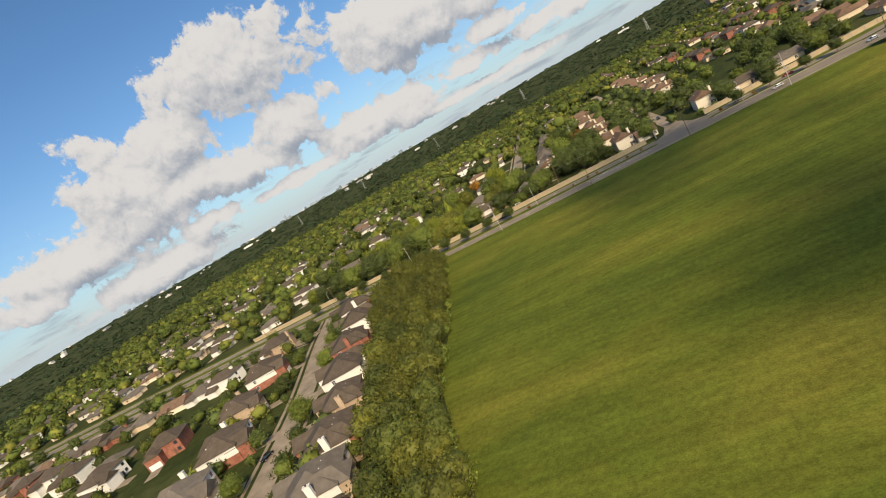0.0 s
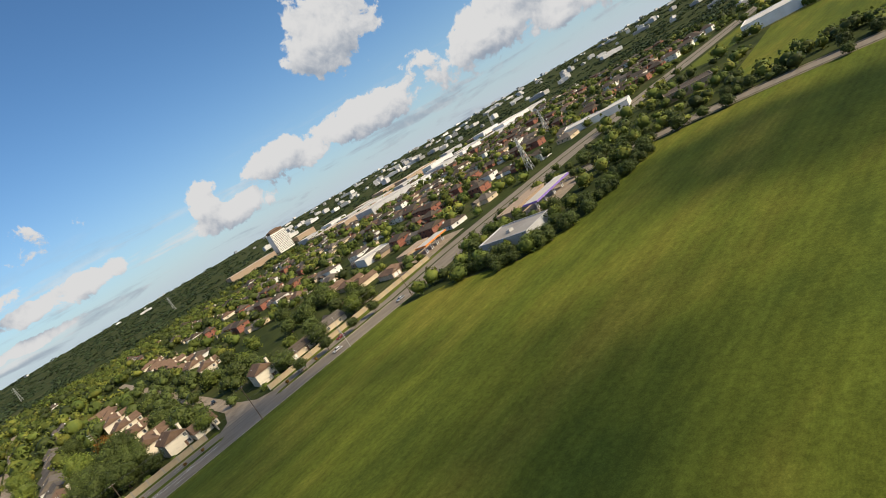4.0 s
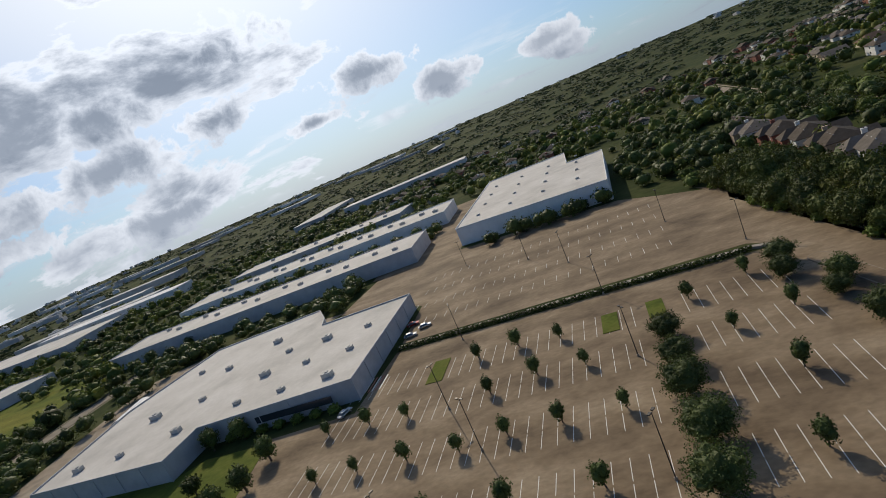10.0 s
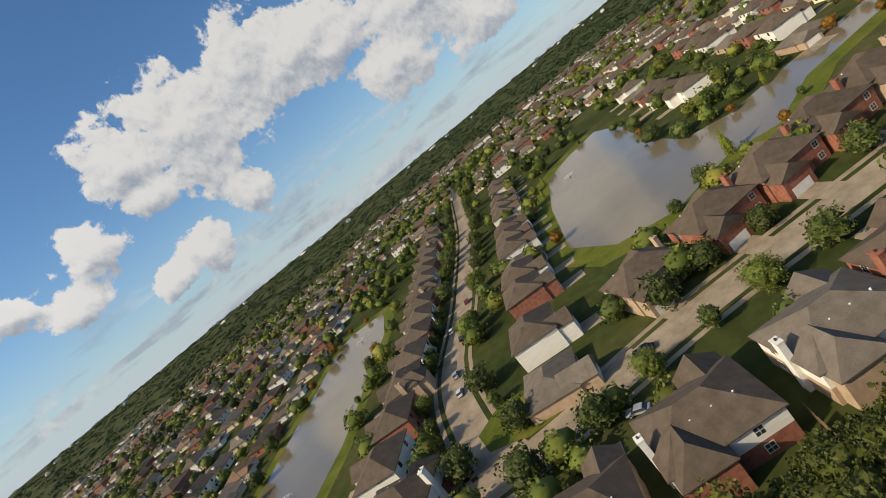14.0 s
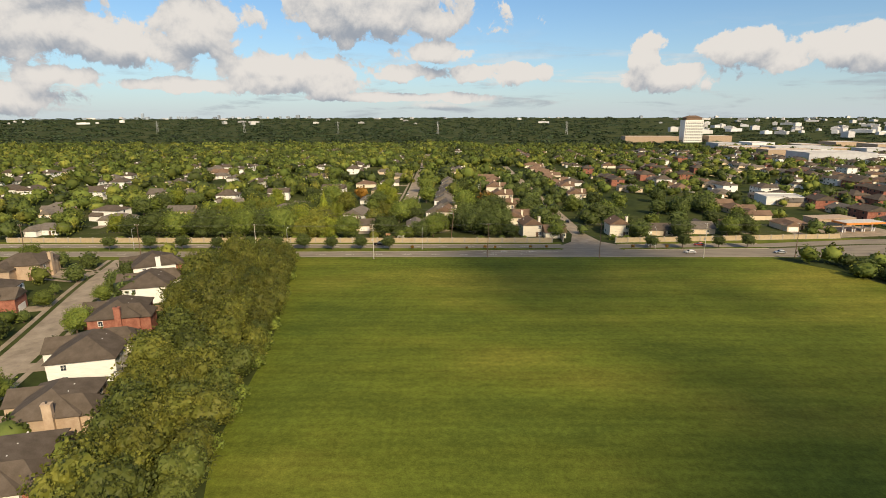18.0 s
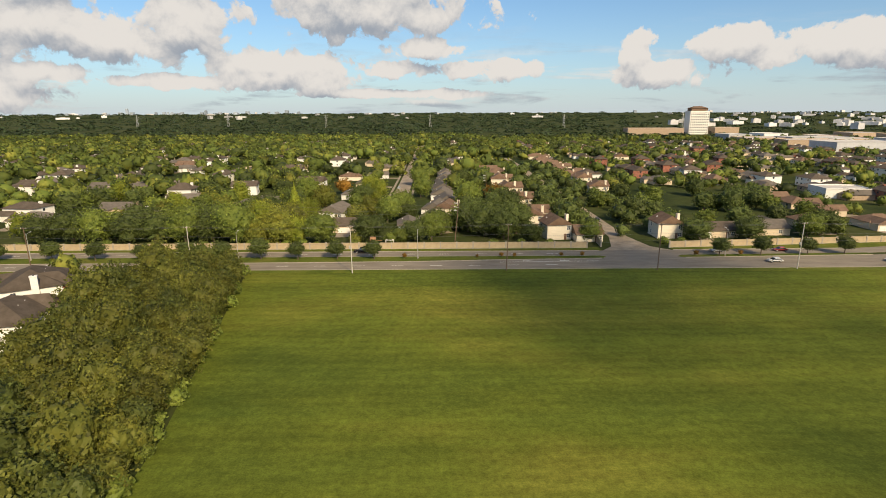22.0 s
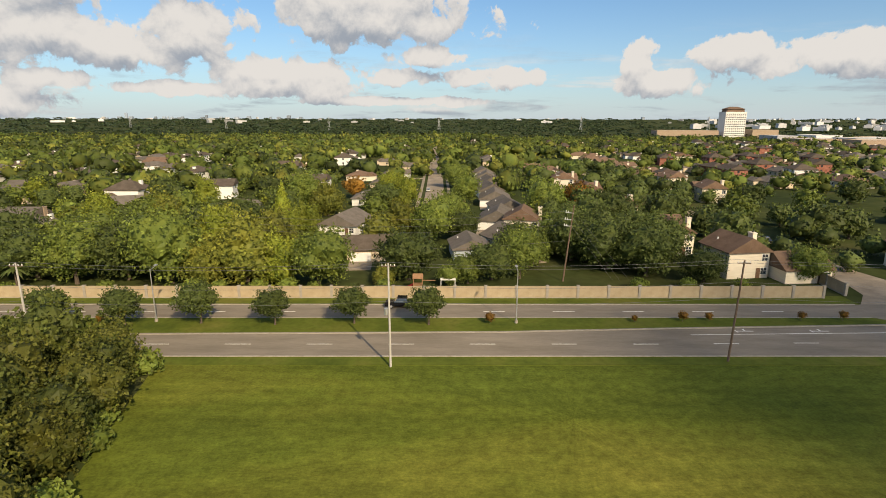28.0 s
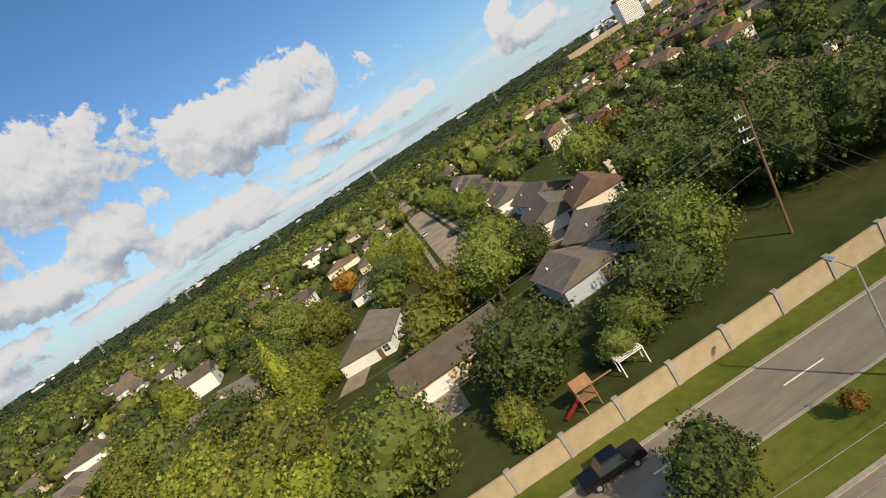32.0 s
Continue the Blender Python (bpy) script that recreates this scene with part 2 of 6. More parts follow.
def material(name, colors, rough=0.85, scale=1.0, fine=0.0, bump=0.0, metal=0.0, vary=0.0, island=0.0, stretch=(1, 1, 1), spec=0.3, through_light=0.0, bump_scale=None, coords="Object"):
    """Noise between the given colours at two scales; vary: from object to object; island: from piece to piece."""
    m = bpy.data.materials.new(name)
    MATS[name] = m
    m.use_nodes = True
    nt = m.node_tree
    link = nt.links.new
    b = nt.nodes["Principled BSDF"]
    b.inputs["Roughness"].default_value, b.inputs["Metallic"].default_value = rough, metal
    b.inputs["Specular IOR Level"].default_value = spec
    co = nt.nodes.new("ShaderNodeTexCoord")
    mp = nt.nodes.new("ShaderNodeMapping")
    mp.inputs["Scale"].default_value = stretch
    link(co.outputs[coords], mp.inputs[0])
    n1 = nt.nodes.new("ShaderNodeTexNoise")
    n1.inputs["Scale"].default_value, n1.inputs["Detail"].default_value = scale, 6
    n1.inputs["Roughness"].default_value = 0.62
    link(mp.outputs[0], n1.inputs["Vector"])
    ramp = nt.nodes.new("ShaderNodeValToRGB")
    els = ramp.color_ramp.elements
    while len(els) < len(colors):
        els.new(0.5)
    for i, c in enumerate(colors):
        els[i].position = 0.32 + 0.36 * i / max(1, len(colors) - 1)
        els[i].color = (*c, 1)
    link(n1.outputs["Fac"], ramp.inputs[0])
    color = ramp.outputs[0]

    def brightness(value, amount, color):
        r = nt.nodes.new("ShaderNodeMapRange")
        link(value, r.inputs["Value"])
        r.inputs["To Min"].default_value, r.inputs["To Max"].default_value = 1 - amount, 1 + amount
        v = nt.nodes.new("ShaderNodeVectorMath")
        v.operation = "SCALE"
        link(color, v.inputs[0])
        link(r.outputs[0], v.inputs["Scale"])
        return v.outputs[0]

    if fine:
        n2 = nt.nodes.new("ShaderNodeTexNoise")
        n2.inputs["Scale"].default_value, n2.inputs["Detail"].default_value = scale * 14, 3
        link(mp.outputs[0], n2.inputs["Vector"])
        color = brightness(n2.outputs["Fac"], fine, color)
    if vary:
        info = nt.nodes.new("ShaderNodeObjectInfo")
        color = brightness(info.outputs["Random"], vary, color)
    if island:
        geo = nt.nodes.new("ShaderNodeNewGeometry")
        color = brightness(geo.outputs["Random Per Island"], island, color)
    link(color, b.inputs["Base Color"])
    if bump:
        n3 = nt.nodes.new("ShaderNodeTexNoise")
        n3.inputs["Scale"].default_value, n3.inputs["Detail"].default_value = bump_scale or scale * 10, 4
        link(mp.outputs[0], n3.inputs["Vector"])
        bp = nt.nodes.new("ShaderNodeBump")
        bp.inputs["Strength"].default_value, bp.inputs["Distance"].default_value = bump, 0.15
        link(n3.outputs["Fac"], bp.inputs["Height"])
        link(bp.outputs[0], b.inputs["Normal"])
    if through_light:
        tr = nt.nodes.new("ShaderNodeBsdfTranslucent")
        link(color, tr.inputs["Color"])
        mx = nt.nodes.new("ShaderNodeMixShader")
        mx.inputs[0].default_value = through_light
        link(b.outputs[0], mx.inputs[1])
        link(tr.outputs[0], mx.inputs[2])
        link(mx.outputs[0], nt.nodes["Material Output"].inputs[0])
    return m


def field_grass():
    """Mown meadow: drift of tone, swathes along x, and fine mower rows."""
    m = material("meadow", [(0.066, 0.092, 0.014), (0.107, 0.128, 0.017), (0.172, 0.163, 0.026)], 0.95, 0.016, 0.22, 0.5, spec=0.08, stretch=(0.6, 1.5, 1), bump_scale=1.6)
    nt = m.node_tree
    link = nt.links.new
    b = nt.nodes["Principled BSDF"]
    src = b.inputs["Base Color"].links[0].from_socket
    co = nt.nodes.new("ShaderNodeTexCoord")
    for scale, dist, amount in ((0.021, 4.5, 0.07), (0.1, 2.6, 0.05)):
        w = nt.nodes.new("ShaderNodeTexWave")
        w.wave_type, w.bands_direction = "BANDS", "Y"
        w.inputs["Scale"].default_value, w.inputs["Distortion"].default_value = scale, dist
        w.inputs["Detail"].default_value, w.inputs["Detail Scale"].default_value = 3, 0.6
        link(co.outputs["Object"], w.inputs["Vector"])
        r = nt.nodes.new("ShaderNodeMapRange")
        link(w.outputs["Fac"], r.inputs["Value"])
        r.inputs["To Min"].default_value, r.inputs["To Max"].default_value = 1 - amount, 1 + amount
        v = nt.nodes.new("ShaderNodeVectorMath")
        v.operation = "SCALE"
        link(src, v.inputs[0])
        link(r.outputs[0], v.inputs["Scale"])
        src = v.outputs[0]
    for scale, amount in ((3.4, 0.3), (0.9, 0.34), (0.22, 0.17)):
        n = nt.nodes.new("ShaderNodeTexNoise")
        n.inputs["Scale"].default_value, n.inputs["Detail"].default_value = scale, 5
        n.inputs["Roughness"].default_value = 0.7
        link(co.outputs["Object"], n.inputs["Vector"])
        r = nt.nodes.new("ShaderNodeMapRange")
        link(n.outputs["Fac"], r.inputs["Value"])
        r.inputs["From Min"].default_value, r.inputs["From Max"].default_value = 0.25, 0.75
        r.inputs["To Min"].default_value, r.inputs["To Max"].default_value = 1 - amount, 1 + amount
        v = nt.nodes.new("ShaderNodeVectorMath")
        v.operation = "SCALE"
        link(src, v.inputs[0])
        link(r.outputs[0], v.inputs["Scale"])
        src = v.outputs[0]
    link(src, b.inputs["Base Color"])
    return m


field_grass()
material("lawn", [(0.058, 0.08, 0.012), (0.1, 0.122, 0.018), (0.145, 0.142, 0.03)], 0.95, 0.08, 0.3, 0.4, spec=0.1)
material("scrub", [(0.026, 0.038, 0.013), (0.048, 0.06, 0.018), (0.085, 0.085, 0.034)], 0.95, 0.02, 0.45, 0.3, spec=0.05)
material("asphalt", [(0.178, 0.148, 0.111), (0.226, 0.19, 0.143), (0.27, 0.227, 0.173)], 0.9, 0.25, 0.12, 0.15, stretch=(0.3, 1.2, 1))
material("concrete", [(0.208, 0.168, 0.12), (0.288, 0.232, 0.168), (0.368, 0.304, 0.224)], 0.9, 0.2, 0.15, 0.15)
material("lot_concrete", [(0.105, 0.072, 0.041), (0.205, 0.147, 0.088), (0.32, 0.245, 0.158)], 0.9, 0.045, 0.3, 0.15, stretch=(1, 1.6, 1))
material("kerb_stone", [(0.27, 0.235, 0.185), (0.37, 0.33, 0.27)], 0.9, 1.5, 0.1)
material("kerb_worn", [(0.2, 0.155, 0.105), (0.28, 0.225, 0.16)], 0.9, 1.0, 0.2)
material("road_paint", [(0.65, 0.63, 0.57), (0.8, 0.78, 0.72)], 0.7, 3.0, 0.15)
material("yellow_paint", [(0.55, 0.36, 0.06), (0.65, 0.45, 0.1)], 0.7, 3.0, 0.15)
material("red_paint", [(0.4, 0.12, 0.08), (0.5, 0.2, 0.14)], 0.7, 3.0, 0.15)
material("wall_tan", [(0.35, 0.268, 0.165), (0.4, 0.312, 0.197), (0.44, 0.35, 0.23)], 0.9, 0.6, 0.12, 0.2, vary=0.05)
material("wall_post", [(0.3, 0.265, 0.215), (0.38, 0.335, 0.28)], 0.9, 1.0, 0.12, 0.2)
material("wood_pole", [(0.1, 0.065, 0.045), (0.19, 0.13, 0.09)], 0.9, 2.0, 0.2, 0.3, stretch=(6, 6, 0.4))
material("grey_pole", [(0.38, 0.35, 0.3), (0.5, 0.47, 0.42)], 0.85, 2.0, 0.15, 0.2, stretch=(6, 6, 0.4))
material("galvanised", [(0.45, 0.45, 0.44), (0.58, 0.58, 0.57)], 0.45, 3.0, 0.1, metal=0.7)
material("dark_metal", [(0.05, 0.045, 0.04), (0.09, 0.08, 0.07)], 0.5, 2.0, 0.1, metal=0.4)
material("wire", [(0.12, 0.12, 0.12), (0.2, 0.2, 0.2)], 0.5, 2.0, metal=0.5)
material("bark", [(0.06, 0.045, 0.03), (0.12, 0.09, 0.065), (0.17, 0.135, 0.1)], 0.95, 2.5, 0.3, 0.5, stretch=(4, 4, 0.7))
LEAF = dict(rough=0.6, scale=0.35, island=0.5, vary=0.26, spec=0.2, through_light=0.17)
material("leaf_oak", [(0.058, 0.08, 0.021), (0.096, 0.12, 0.028)], **LEAF)
material("leaf_green", [(0.095, 0.132, 0.025), (0.165, 0.195, 0.035)], **LEAF)
material("leaf_lime", [(0.135, 0.175, 0.022), (0.225, 0.24, 0.03)], **LEAF)
material("leaf_olive", [(0.105, 0.125, 0.022), (0.195, 0.188, 0.03)], **LEAF)
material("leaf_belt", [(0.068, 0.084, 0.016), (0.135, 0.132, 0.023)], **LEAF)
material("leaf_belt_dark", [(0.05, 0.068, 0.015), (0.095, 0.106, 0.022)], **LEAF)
material("leaf_orange", [(0.16, 0.075, 0.012), (0.22, 0.12, 0.02)], **LEAF)
material("leaf_palm", [(0.05, 0.075, 0.018), (0.11, 0.13, 0.035)], **LEAF)
WOODS = dict(rough=0.7, scale=0.07, island=0.5, spec=0.15, through_light=0.14)
material("woods_leaf", [(0.06, 0.09, 0.02), (0.108, 0.136, 0.027), (0.225, 0.215, 0.04)], **WOODS)
# cloud shade over the distant woods is painted in as this darker green
material("far_leaf_shaded", [(0.03, 0.048, 0.022), (0.047, 0.068, 0.028)], **WOODS)
SHINGLE = dict(rough=0.92, scale=0.5, fine=0.22, bump=0.35, vary=0.14, spec=0.2)
material("shingle_brown", [(0.075, 0.058, 0.043), (0.115, 0.091, 0.07)], **SHINGLE)
material("shingle_grey", [(0.12, 0.102, 0.083), (0.175, 0.15, 0.124)], **SHINGLE)
material("shingle_rust", [(0.14, 0.088, 0.058), (0.2, 0.13, 0.088)], **SHINGLE)
material("brick_red", [(0.2, 0.075, 0.05), (0.28, 0.11, 0.075), (0.33, 0.15, 0.1)], 0.9, 0.9, 0.3, 0.3, vary=0.1)
material("brick_tan", [(0.36, 0.26, 0.18), (0.46, 0.35, 0.25)], 0.9, 0.9, 0.25, 0.3, vary=0.1)
material("siding_white", [(0.68, 0.66, 0.61), (0.8, 0.78, 0.73)], 0.7, 0.5, 0.05, 0.1, vary=0.05, stretch=(1, 1, 8))
material("siding_beige", [(0.56, 0.45, 0.31), (0.66, 0.54, 0.39)], 0.8, 0.5, 0.06, 0.1, vary=0.08, stretch=(1, 1, 8))
material("siding_cream", [(0.66, 0.58, 0.45), (0.76, 0.68, 0.54)], 0.8, 0.5, 0.06, 0.1, vary=0.1, stretch=(1, 1, 8))
material("siding_blue", [(0.36, 0.41, 0.46), (0.45, 0.5, 0.55)], 0.8, 0.5, 0.06, 0.1, stretch=(1, 1, 8))
material("trim_white", [(0.7, 0.68, 0.64), (0.8, 0.78, 0.74)], 0.6, 1.0, 0.05)
material("door_brown", [(0.11, 0.06, 0.035), (0.17, 0.1, 0.06)], 0.6, 2.0, 0.15)
material("panel_white", [(0.66, 0.66, 0.65), (0.78, 0.78, 0.77)], 0.6, 0.15, 0.06, vary=0.04)
material("panel_grey", [(0.4, 0.4, 0.41), (0.5, 0.5, 0.51)], 0.7, 0.2, 0.08, vary=0.05)
material("panel_blue", [(0.16, 0.22, 0.32), (0.24, 0.31, 0.42)], 0.6, 0.2, 0.08, vary=0.08)
material("flat_roof", [(0.45, 0.423, 0.378), (0.558, 0.522, 0.468), (0.63, 0.594, 0.54)], 0.85, 0.06, 0.1, 0.05)
material("roof_grey", [(0.24, 0.22, 0.2), (0.34, 0.32, 0.29)], 0.85, 0.06, 0.12)
material("roof_blue", [(0.2, 0.27, 0.36), (0.3, 0.37, 0.46)], 0.5, 0.06, 0.1, spec=0.5)
material("hvac_grey", [(0.35, 0.34, 0.32), (0.5, 0.49, 0.46)], 0.6, 1.0, 0.1)
material("canopy_orange", [(0.6, 0.18, 0.04), (0.7, 0.26, 0.07)], 0.6, 1.0, 0.08)
material("canopy_purple", [(0.2, 0.12, 0.42), (0.28, 0.2, 0.52)], 0.6, 1.0, 0.08)
material("rubber", [(0.012, 0.012, 0.012), (0.02, 0.02, 0.02)], 0.8, 8.0)
material("fence_wood", [(0.17, 0.11, 0.07), (0.27, 0.19, 0.13)], 0.9, 1.0, 0.25, 0.2, stretch=(6, 6, 0.5), vary=0.15)
material("play_wood", [(0.24, 0.13, 0.065), (0.33, 0.19, 0.1)], 0.8, 2.0, 0.15)
material("tree_stuff", [(0.065, 0.1, 0.024), (0.16, 0.18, 0.036)], 0.7, 0.07, island=0.35, spec=0.15, through_light=0.25)
material("far_city", [(0.42, 0.42, 0.43), (0.62, 0.6, 0.57)], 0.8, 0.01, 0.2, island=0.35)
# bluish grey with the distant haze mixed into the towers' colour
material("skyline_hazed", [(0.24, 0.29, 0.35), (0.36, 0.41, 0.46)], 0.8, 0.02, 0.1, vary=0.3)
material("cloud_white", [(0.78, 0.78, 0.78), (0.86, 0.86, 0.86)], 0.95, 0.05, 0.05)
material("white_water", [(0.75, 0.78, 0.8), (0.88, 0.9, 0.9)], 0.4, 3.0, 0.2, through_light=0.4)
for nm, c in (("black", (0.012, 0.012, 0.014)), ("white", (0.75, 0.75, 0.74)), ("silver", (0.42, 0.44, 0.47)), ("red", (0.3, 0.03, 0.025)), ("blue", (0.05, 0.09, 0.18))):
    material("car_" + nm, [tuple(k * 0.92 for k in c), c], 0.25, 1.0, spec=0.6, metal=0.3)


def glassy(name, color, rough):
    m = material(name, [color, tuple(k * 1.3 for k in color)], rough, 0.5, spec=0.8)
    return m


glassy("window_glass", (0.03, 0.037, 0.045), 0.06)
glassy("lamp_glass", (0.6, 0.6, 0.55), 0.2)
water = material("lake_water", [(0.15, 0.125, 0.085), (0.2, 0.17, 0.115)], 0.09, 0.02, bump=0.12, bump_scale=1.4, spec=0.5)

# ---- building helpers ----
RND = random.Random(7)


def raw(name, verts, faces, mat, parent=None, label="", smooth=False):
    me = bpy.data.meshes.new(name)
    me.from_pydata(verts, [], faces)
    me.materials.append(MATS[mat])
    if smooth:
        me.shade_smooth()
    ob = new(name, me)
    if parent is not None:
        ob.parent = parent
    if label:
        ob["label"] = label
    return ob


def part(name, bm, mat, parent=None, label="", smooth=False):
    """Links a bmesh as one mesh object under a thing or a part."""
    me = bpy.data.meshes.new(name)
    bm.to_mesh(me)
    bm.free()
    me.materials.append(MATS[mat])
    if smooth:
        me.shade_smooth()
    ob = new(name, me)
    if parent is not None:
        ob.parent = parent
    if label:
        ob["label"] = label
    return ob


def box(bm, x0, x1, y0, y1, z0, z1, turn=0.0):
    m = Matrix.Rotation(turn, 4, "Z") @ Matrix.LocRotScale(((x0 + x1) / 2, (y0 + y1) / 2, (z0 + z1) / 2), None, (x1 - x0, y1 - y0, z1 - z0))
    bmesh.ops.create_cube(bm, size=1, matrix=m)
    return bm


def boxes(*rows):
    bm = bmesh.new()
    for r in rows:
        box(bm, *r)
    return bm


def rod(bm, a, b, r0, r1=None, n=8):
    a, b = Vector(a), Vector(b)
    d = b - a
    m = Matrix.Translation((a + b) / 2) @ d.to_track_quat("Z", "Y").to_matrix().to_4x4()
    bmesh.ops.create_cone(bm, cap_ends=True, segments=n, radius1=r0, radius2=r0 if r1 is None else r1, depth=d.length, matrix=m)
    return bm


def rods(*rows, n=8):
    bm = bmesh.new()
    for r in rows:
        rod(bm, *r, n=n)
    return bm


def prism(pts, z0, z1):
    """A closed slab from an outline (either way round)."""
    bm = bmesh.new()
    lo = [bm.verts.new((x, y, z0)) for x, y in pts]
    hi = [bm.verts.new((x, y, z1)) for x, y in pts]
    n = len(pts)
    bm.faces.new(hi)
    bm.faces.new(lo[::-1])
    for i in range(n):
        bm.faces.new((lo[i], lo[(i + 1) % n], hi[(i + 1) % n], hi[i]))
    bmesh.ops.recalc_face_normals(bm, faces=bm.faces)
    return bm


def offset_line(line, d):
    """The line moved d to its left."""
    out = []
    for i, p in enumerate(line):
        a, b = Vector(line[max(0, i - 1)]), Vector(line[min(len(line) - 1, i + 1)])
        t = (b - a).normalized()
        out.append((p[0] - t.y * d, p[1] + t.x * d))
    return out


def ribbon(line, left, right, z0, z1):
    return prism(offset_line(line, left) + offset_line(line, -right)[::-1], z0, z1)


def smooth_line(pts, step=6.0):
    out = []
    for i in range(len(pts) - 1):
        p0, p1, p2, p3 = (Vector(pts[min(max(k, 0), len(pts) - 1)]) for k in (i - 1, i, i + 1, i + 2))
        n = max(1, int((p2 - p1).length / step))
        for k in range(n):
            t = k / n
            q = 0.5 * (2 * p1 + (p2 - p0) * t + (2 * p0 - 5 * p1 + 4 * p2 - p3) * t * t + (3 * p1 - p0 - 3 * p2 + p3) * t**3)
            out.append((q.x, q.y))
    out.append(tuple(pts[-1]))
    return out


# occupied ground, two metres a cell, so that trees keep off roads, lawns and roofs
CELL, OX, OY, NX, NY = 2.0, -900.0, -900.0, 1000, 1000
GX, GY = np.meshgrid(OX + CELL * (np.arange(NX) + 0.5), OY + CELL * (np.arange(NY) + 0.5), indexing="ij")
TAKEN = np.zeros((NX, NY), bool)


def inside(pts, x, y):
    res = np.zeros(np.shape(x), bool)
    j = len(pts) - 1
    for i in range(len(pts)):
        (xi, yi), (xj, yj) = pts[i], pts[j]
        if yi != yj:
            res ^= ((yi > y) != (yj > y)) & (x < (xj - xi) * (y - yi) / (yj - yi) + xi)
        j = i
    return res


def take(pts):
    xs, ys = [p[0] for p in pts], [p[1] for p in pts]
    i0, i1 = (int(np.clip((v - OX) / CELL, 0, NX)) for v in (min(xs) - 3, max(xs) + 5))
    j0, j1 = (int(np.clip((v - OY) / CELL, 0, NY)) for v in (min(ys) - 3, max(ys) + 5))
    s = (slice(i0, i1), slice(j0, j1))
    TAKEN[s] |= inside(pts, GX[s], GY[s])


def take_line(line, half):
    take(offset_line(line, half) + offset_line(line, -half)[::-1])


def take_disc(x, y, r):
    take([(x + r * math.cos(k), y + r * math.sin(k)) for k in np.linspace(0, 2 * math.pi, 9)[:-1]])


def is_free(x, y):
    i, j = int((x - OX) / CELL), int((y - OY) / CELL)
    return not (0 <= i < NX and 0 <= j < NY) or not TAKEN[i, j]


def setting(name, bm, mat, label, category):
    return tagged(part(name, bm, mat), label, category, kind="structure")


# ---- clouds near the sun ----
def drifting_cloud(x, y, z, along, across, turn, count, seed):
    """A broken cumulus of many soft-edged puffs; its shade lies on the meadow."""
    r = random.Random(seed)
    ball = bmesh.new()
    bmesh.ops.create_icosphere(ball, subdivisions=2, radius=1.0)
    for v in ball.verts:
        v.co *= r.uniform(0.86, 1.12)
    base, faces = [v.co.copy() for v in ball.verts], [[v.index for v in f.verts] for f in ball.faces]
    ball.free()
    verts, polys = [], []
    for k in range(count):
        a, d = r.uniform(0, 6.283), math.sqrt(r.random())
        px, py = along * d * math.cos(a), across * d * math.sin(a)
        size = r.uniform(6.0, 12.0) * (1.15 - 0.5 * d)
        n = len(verts)
        verts += [(px + c.x * size, py + c.y * size, r.uniform(-1, 1) * 5 + c.z * size * 0.6) for c in base]
        polys += [[n + i for i in f] for f in faces]
    ob = raw("cumulus_cloud", verts, polys, "cloud_white", smooth=True)
    ob.matrix_basis = pose(x, y, z, 0, 0, turn)
    tagged(ob, "broken white cumulus cloud that shades the meadow", "cloud", kind="structure")


CLOUD_Z = 1500.0
SHIFT = SUN_DIR * (CLOUD_Z / SUN_DIR.z)
# unseen clouds, set sunward so that their shade falls on meadow and boulevard
for i, (x, y, along, across, turn, count) in enumerate(((228, -146, 98, 46, 88, 92), (88, -116, 66, 36, 14, 27), (46, 20, 56, 38, 4, 34), (70, -38, 54, 18, 4, 9))):
    drifting_cloud(x + SHIFT.x, y + SHIFT.y, CLOUD_Z, along, across, turn, count, 70 + i)


# ---- ground ----
def make_ground():
    rings = [0, 150, 300, 600, 1000, 1600, 2200, 2800, 3400, 4000, 4500, 4850]
    n = 72
    verts, faces = [(0.0, 0.0, 0.0)], []
    for r in rings[1:]:
        rise = 27.0 * max(0.0, (r - 1600) / 3250) ** 1.6
        verts += [(r * math.cos(2 * math.pi * k / n), r * math.sin(2 * math.pi * k / n), rise) for k in range(n)]
    faces += [(0, 1 + k, 1 + (k + 1) % n) for k in range(n)]
    for i in range(len(rings) - 2):
        a, b = 1 + i * n, 1 + (i + 1) * n
        faces += [(a + k, b + k, b + (k + 1) % n, a + (k + 1) % n) for k in range(n)]
    ob = raw("ground", verts, faces, "scrub", smooth=True)
    tagged(ob, "flat grassy suburban ground with patches of bare soil", "ground", kind="structure")


def far_rise(x, y):
    return 27.0 * max(0.0, (math.hypot(x, y) - 1600) / 3250) ** 1.6


make_ground()

HEDGE_E = [(-54, 14), (-37, -73), (-33, -118), (-23, -150), (-13.5, -175), (-6, -200), (1, -230), (6.5, -262), (12, -287), (18, -317), (24, -344), (28, -365), (34, -391), (41, -434), (46, -442)]
HEDGE_W = [(-88, 12), (-82, -23), (-75, -49), (-66, -82), (-57, -107), (-44, -150), (-36, -185), (-27, -215), (-19, -250), (-10, -284), (-1, -322), (3, -345), (8, -380), (14, -445)]
FIELD = HEDGE_E[:8] + [(100, -250), (332, -247), (330, -215), (312, -135), (300, -95), (276, -46), (196, -54), (166, -42), (156, -4), (140, 15.6)]
setting("meadow", prism(FIELD, -0.3, 0.03), "meadow", "wide mown green meadow with faint mowing stripes", "field")
take(FIELD)

# ---- boulevard ----
BW, BE = -700.0, 150.0


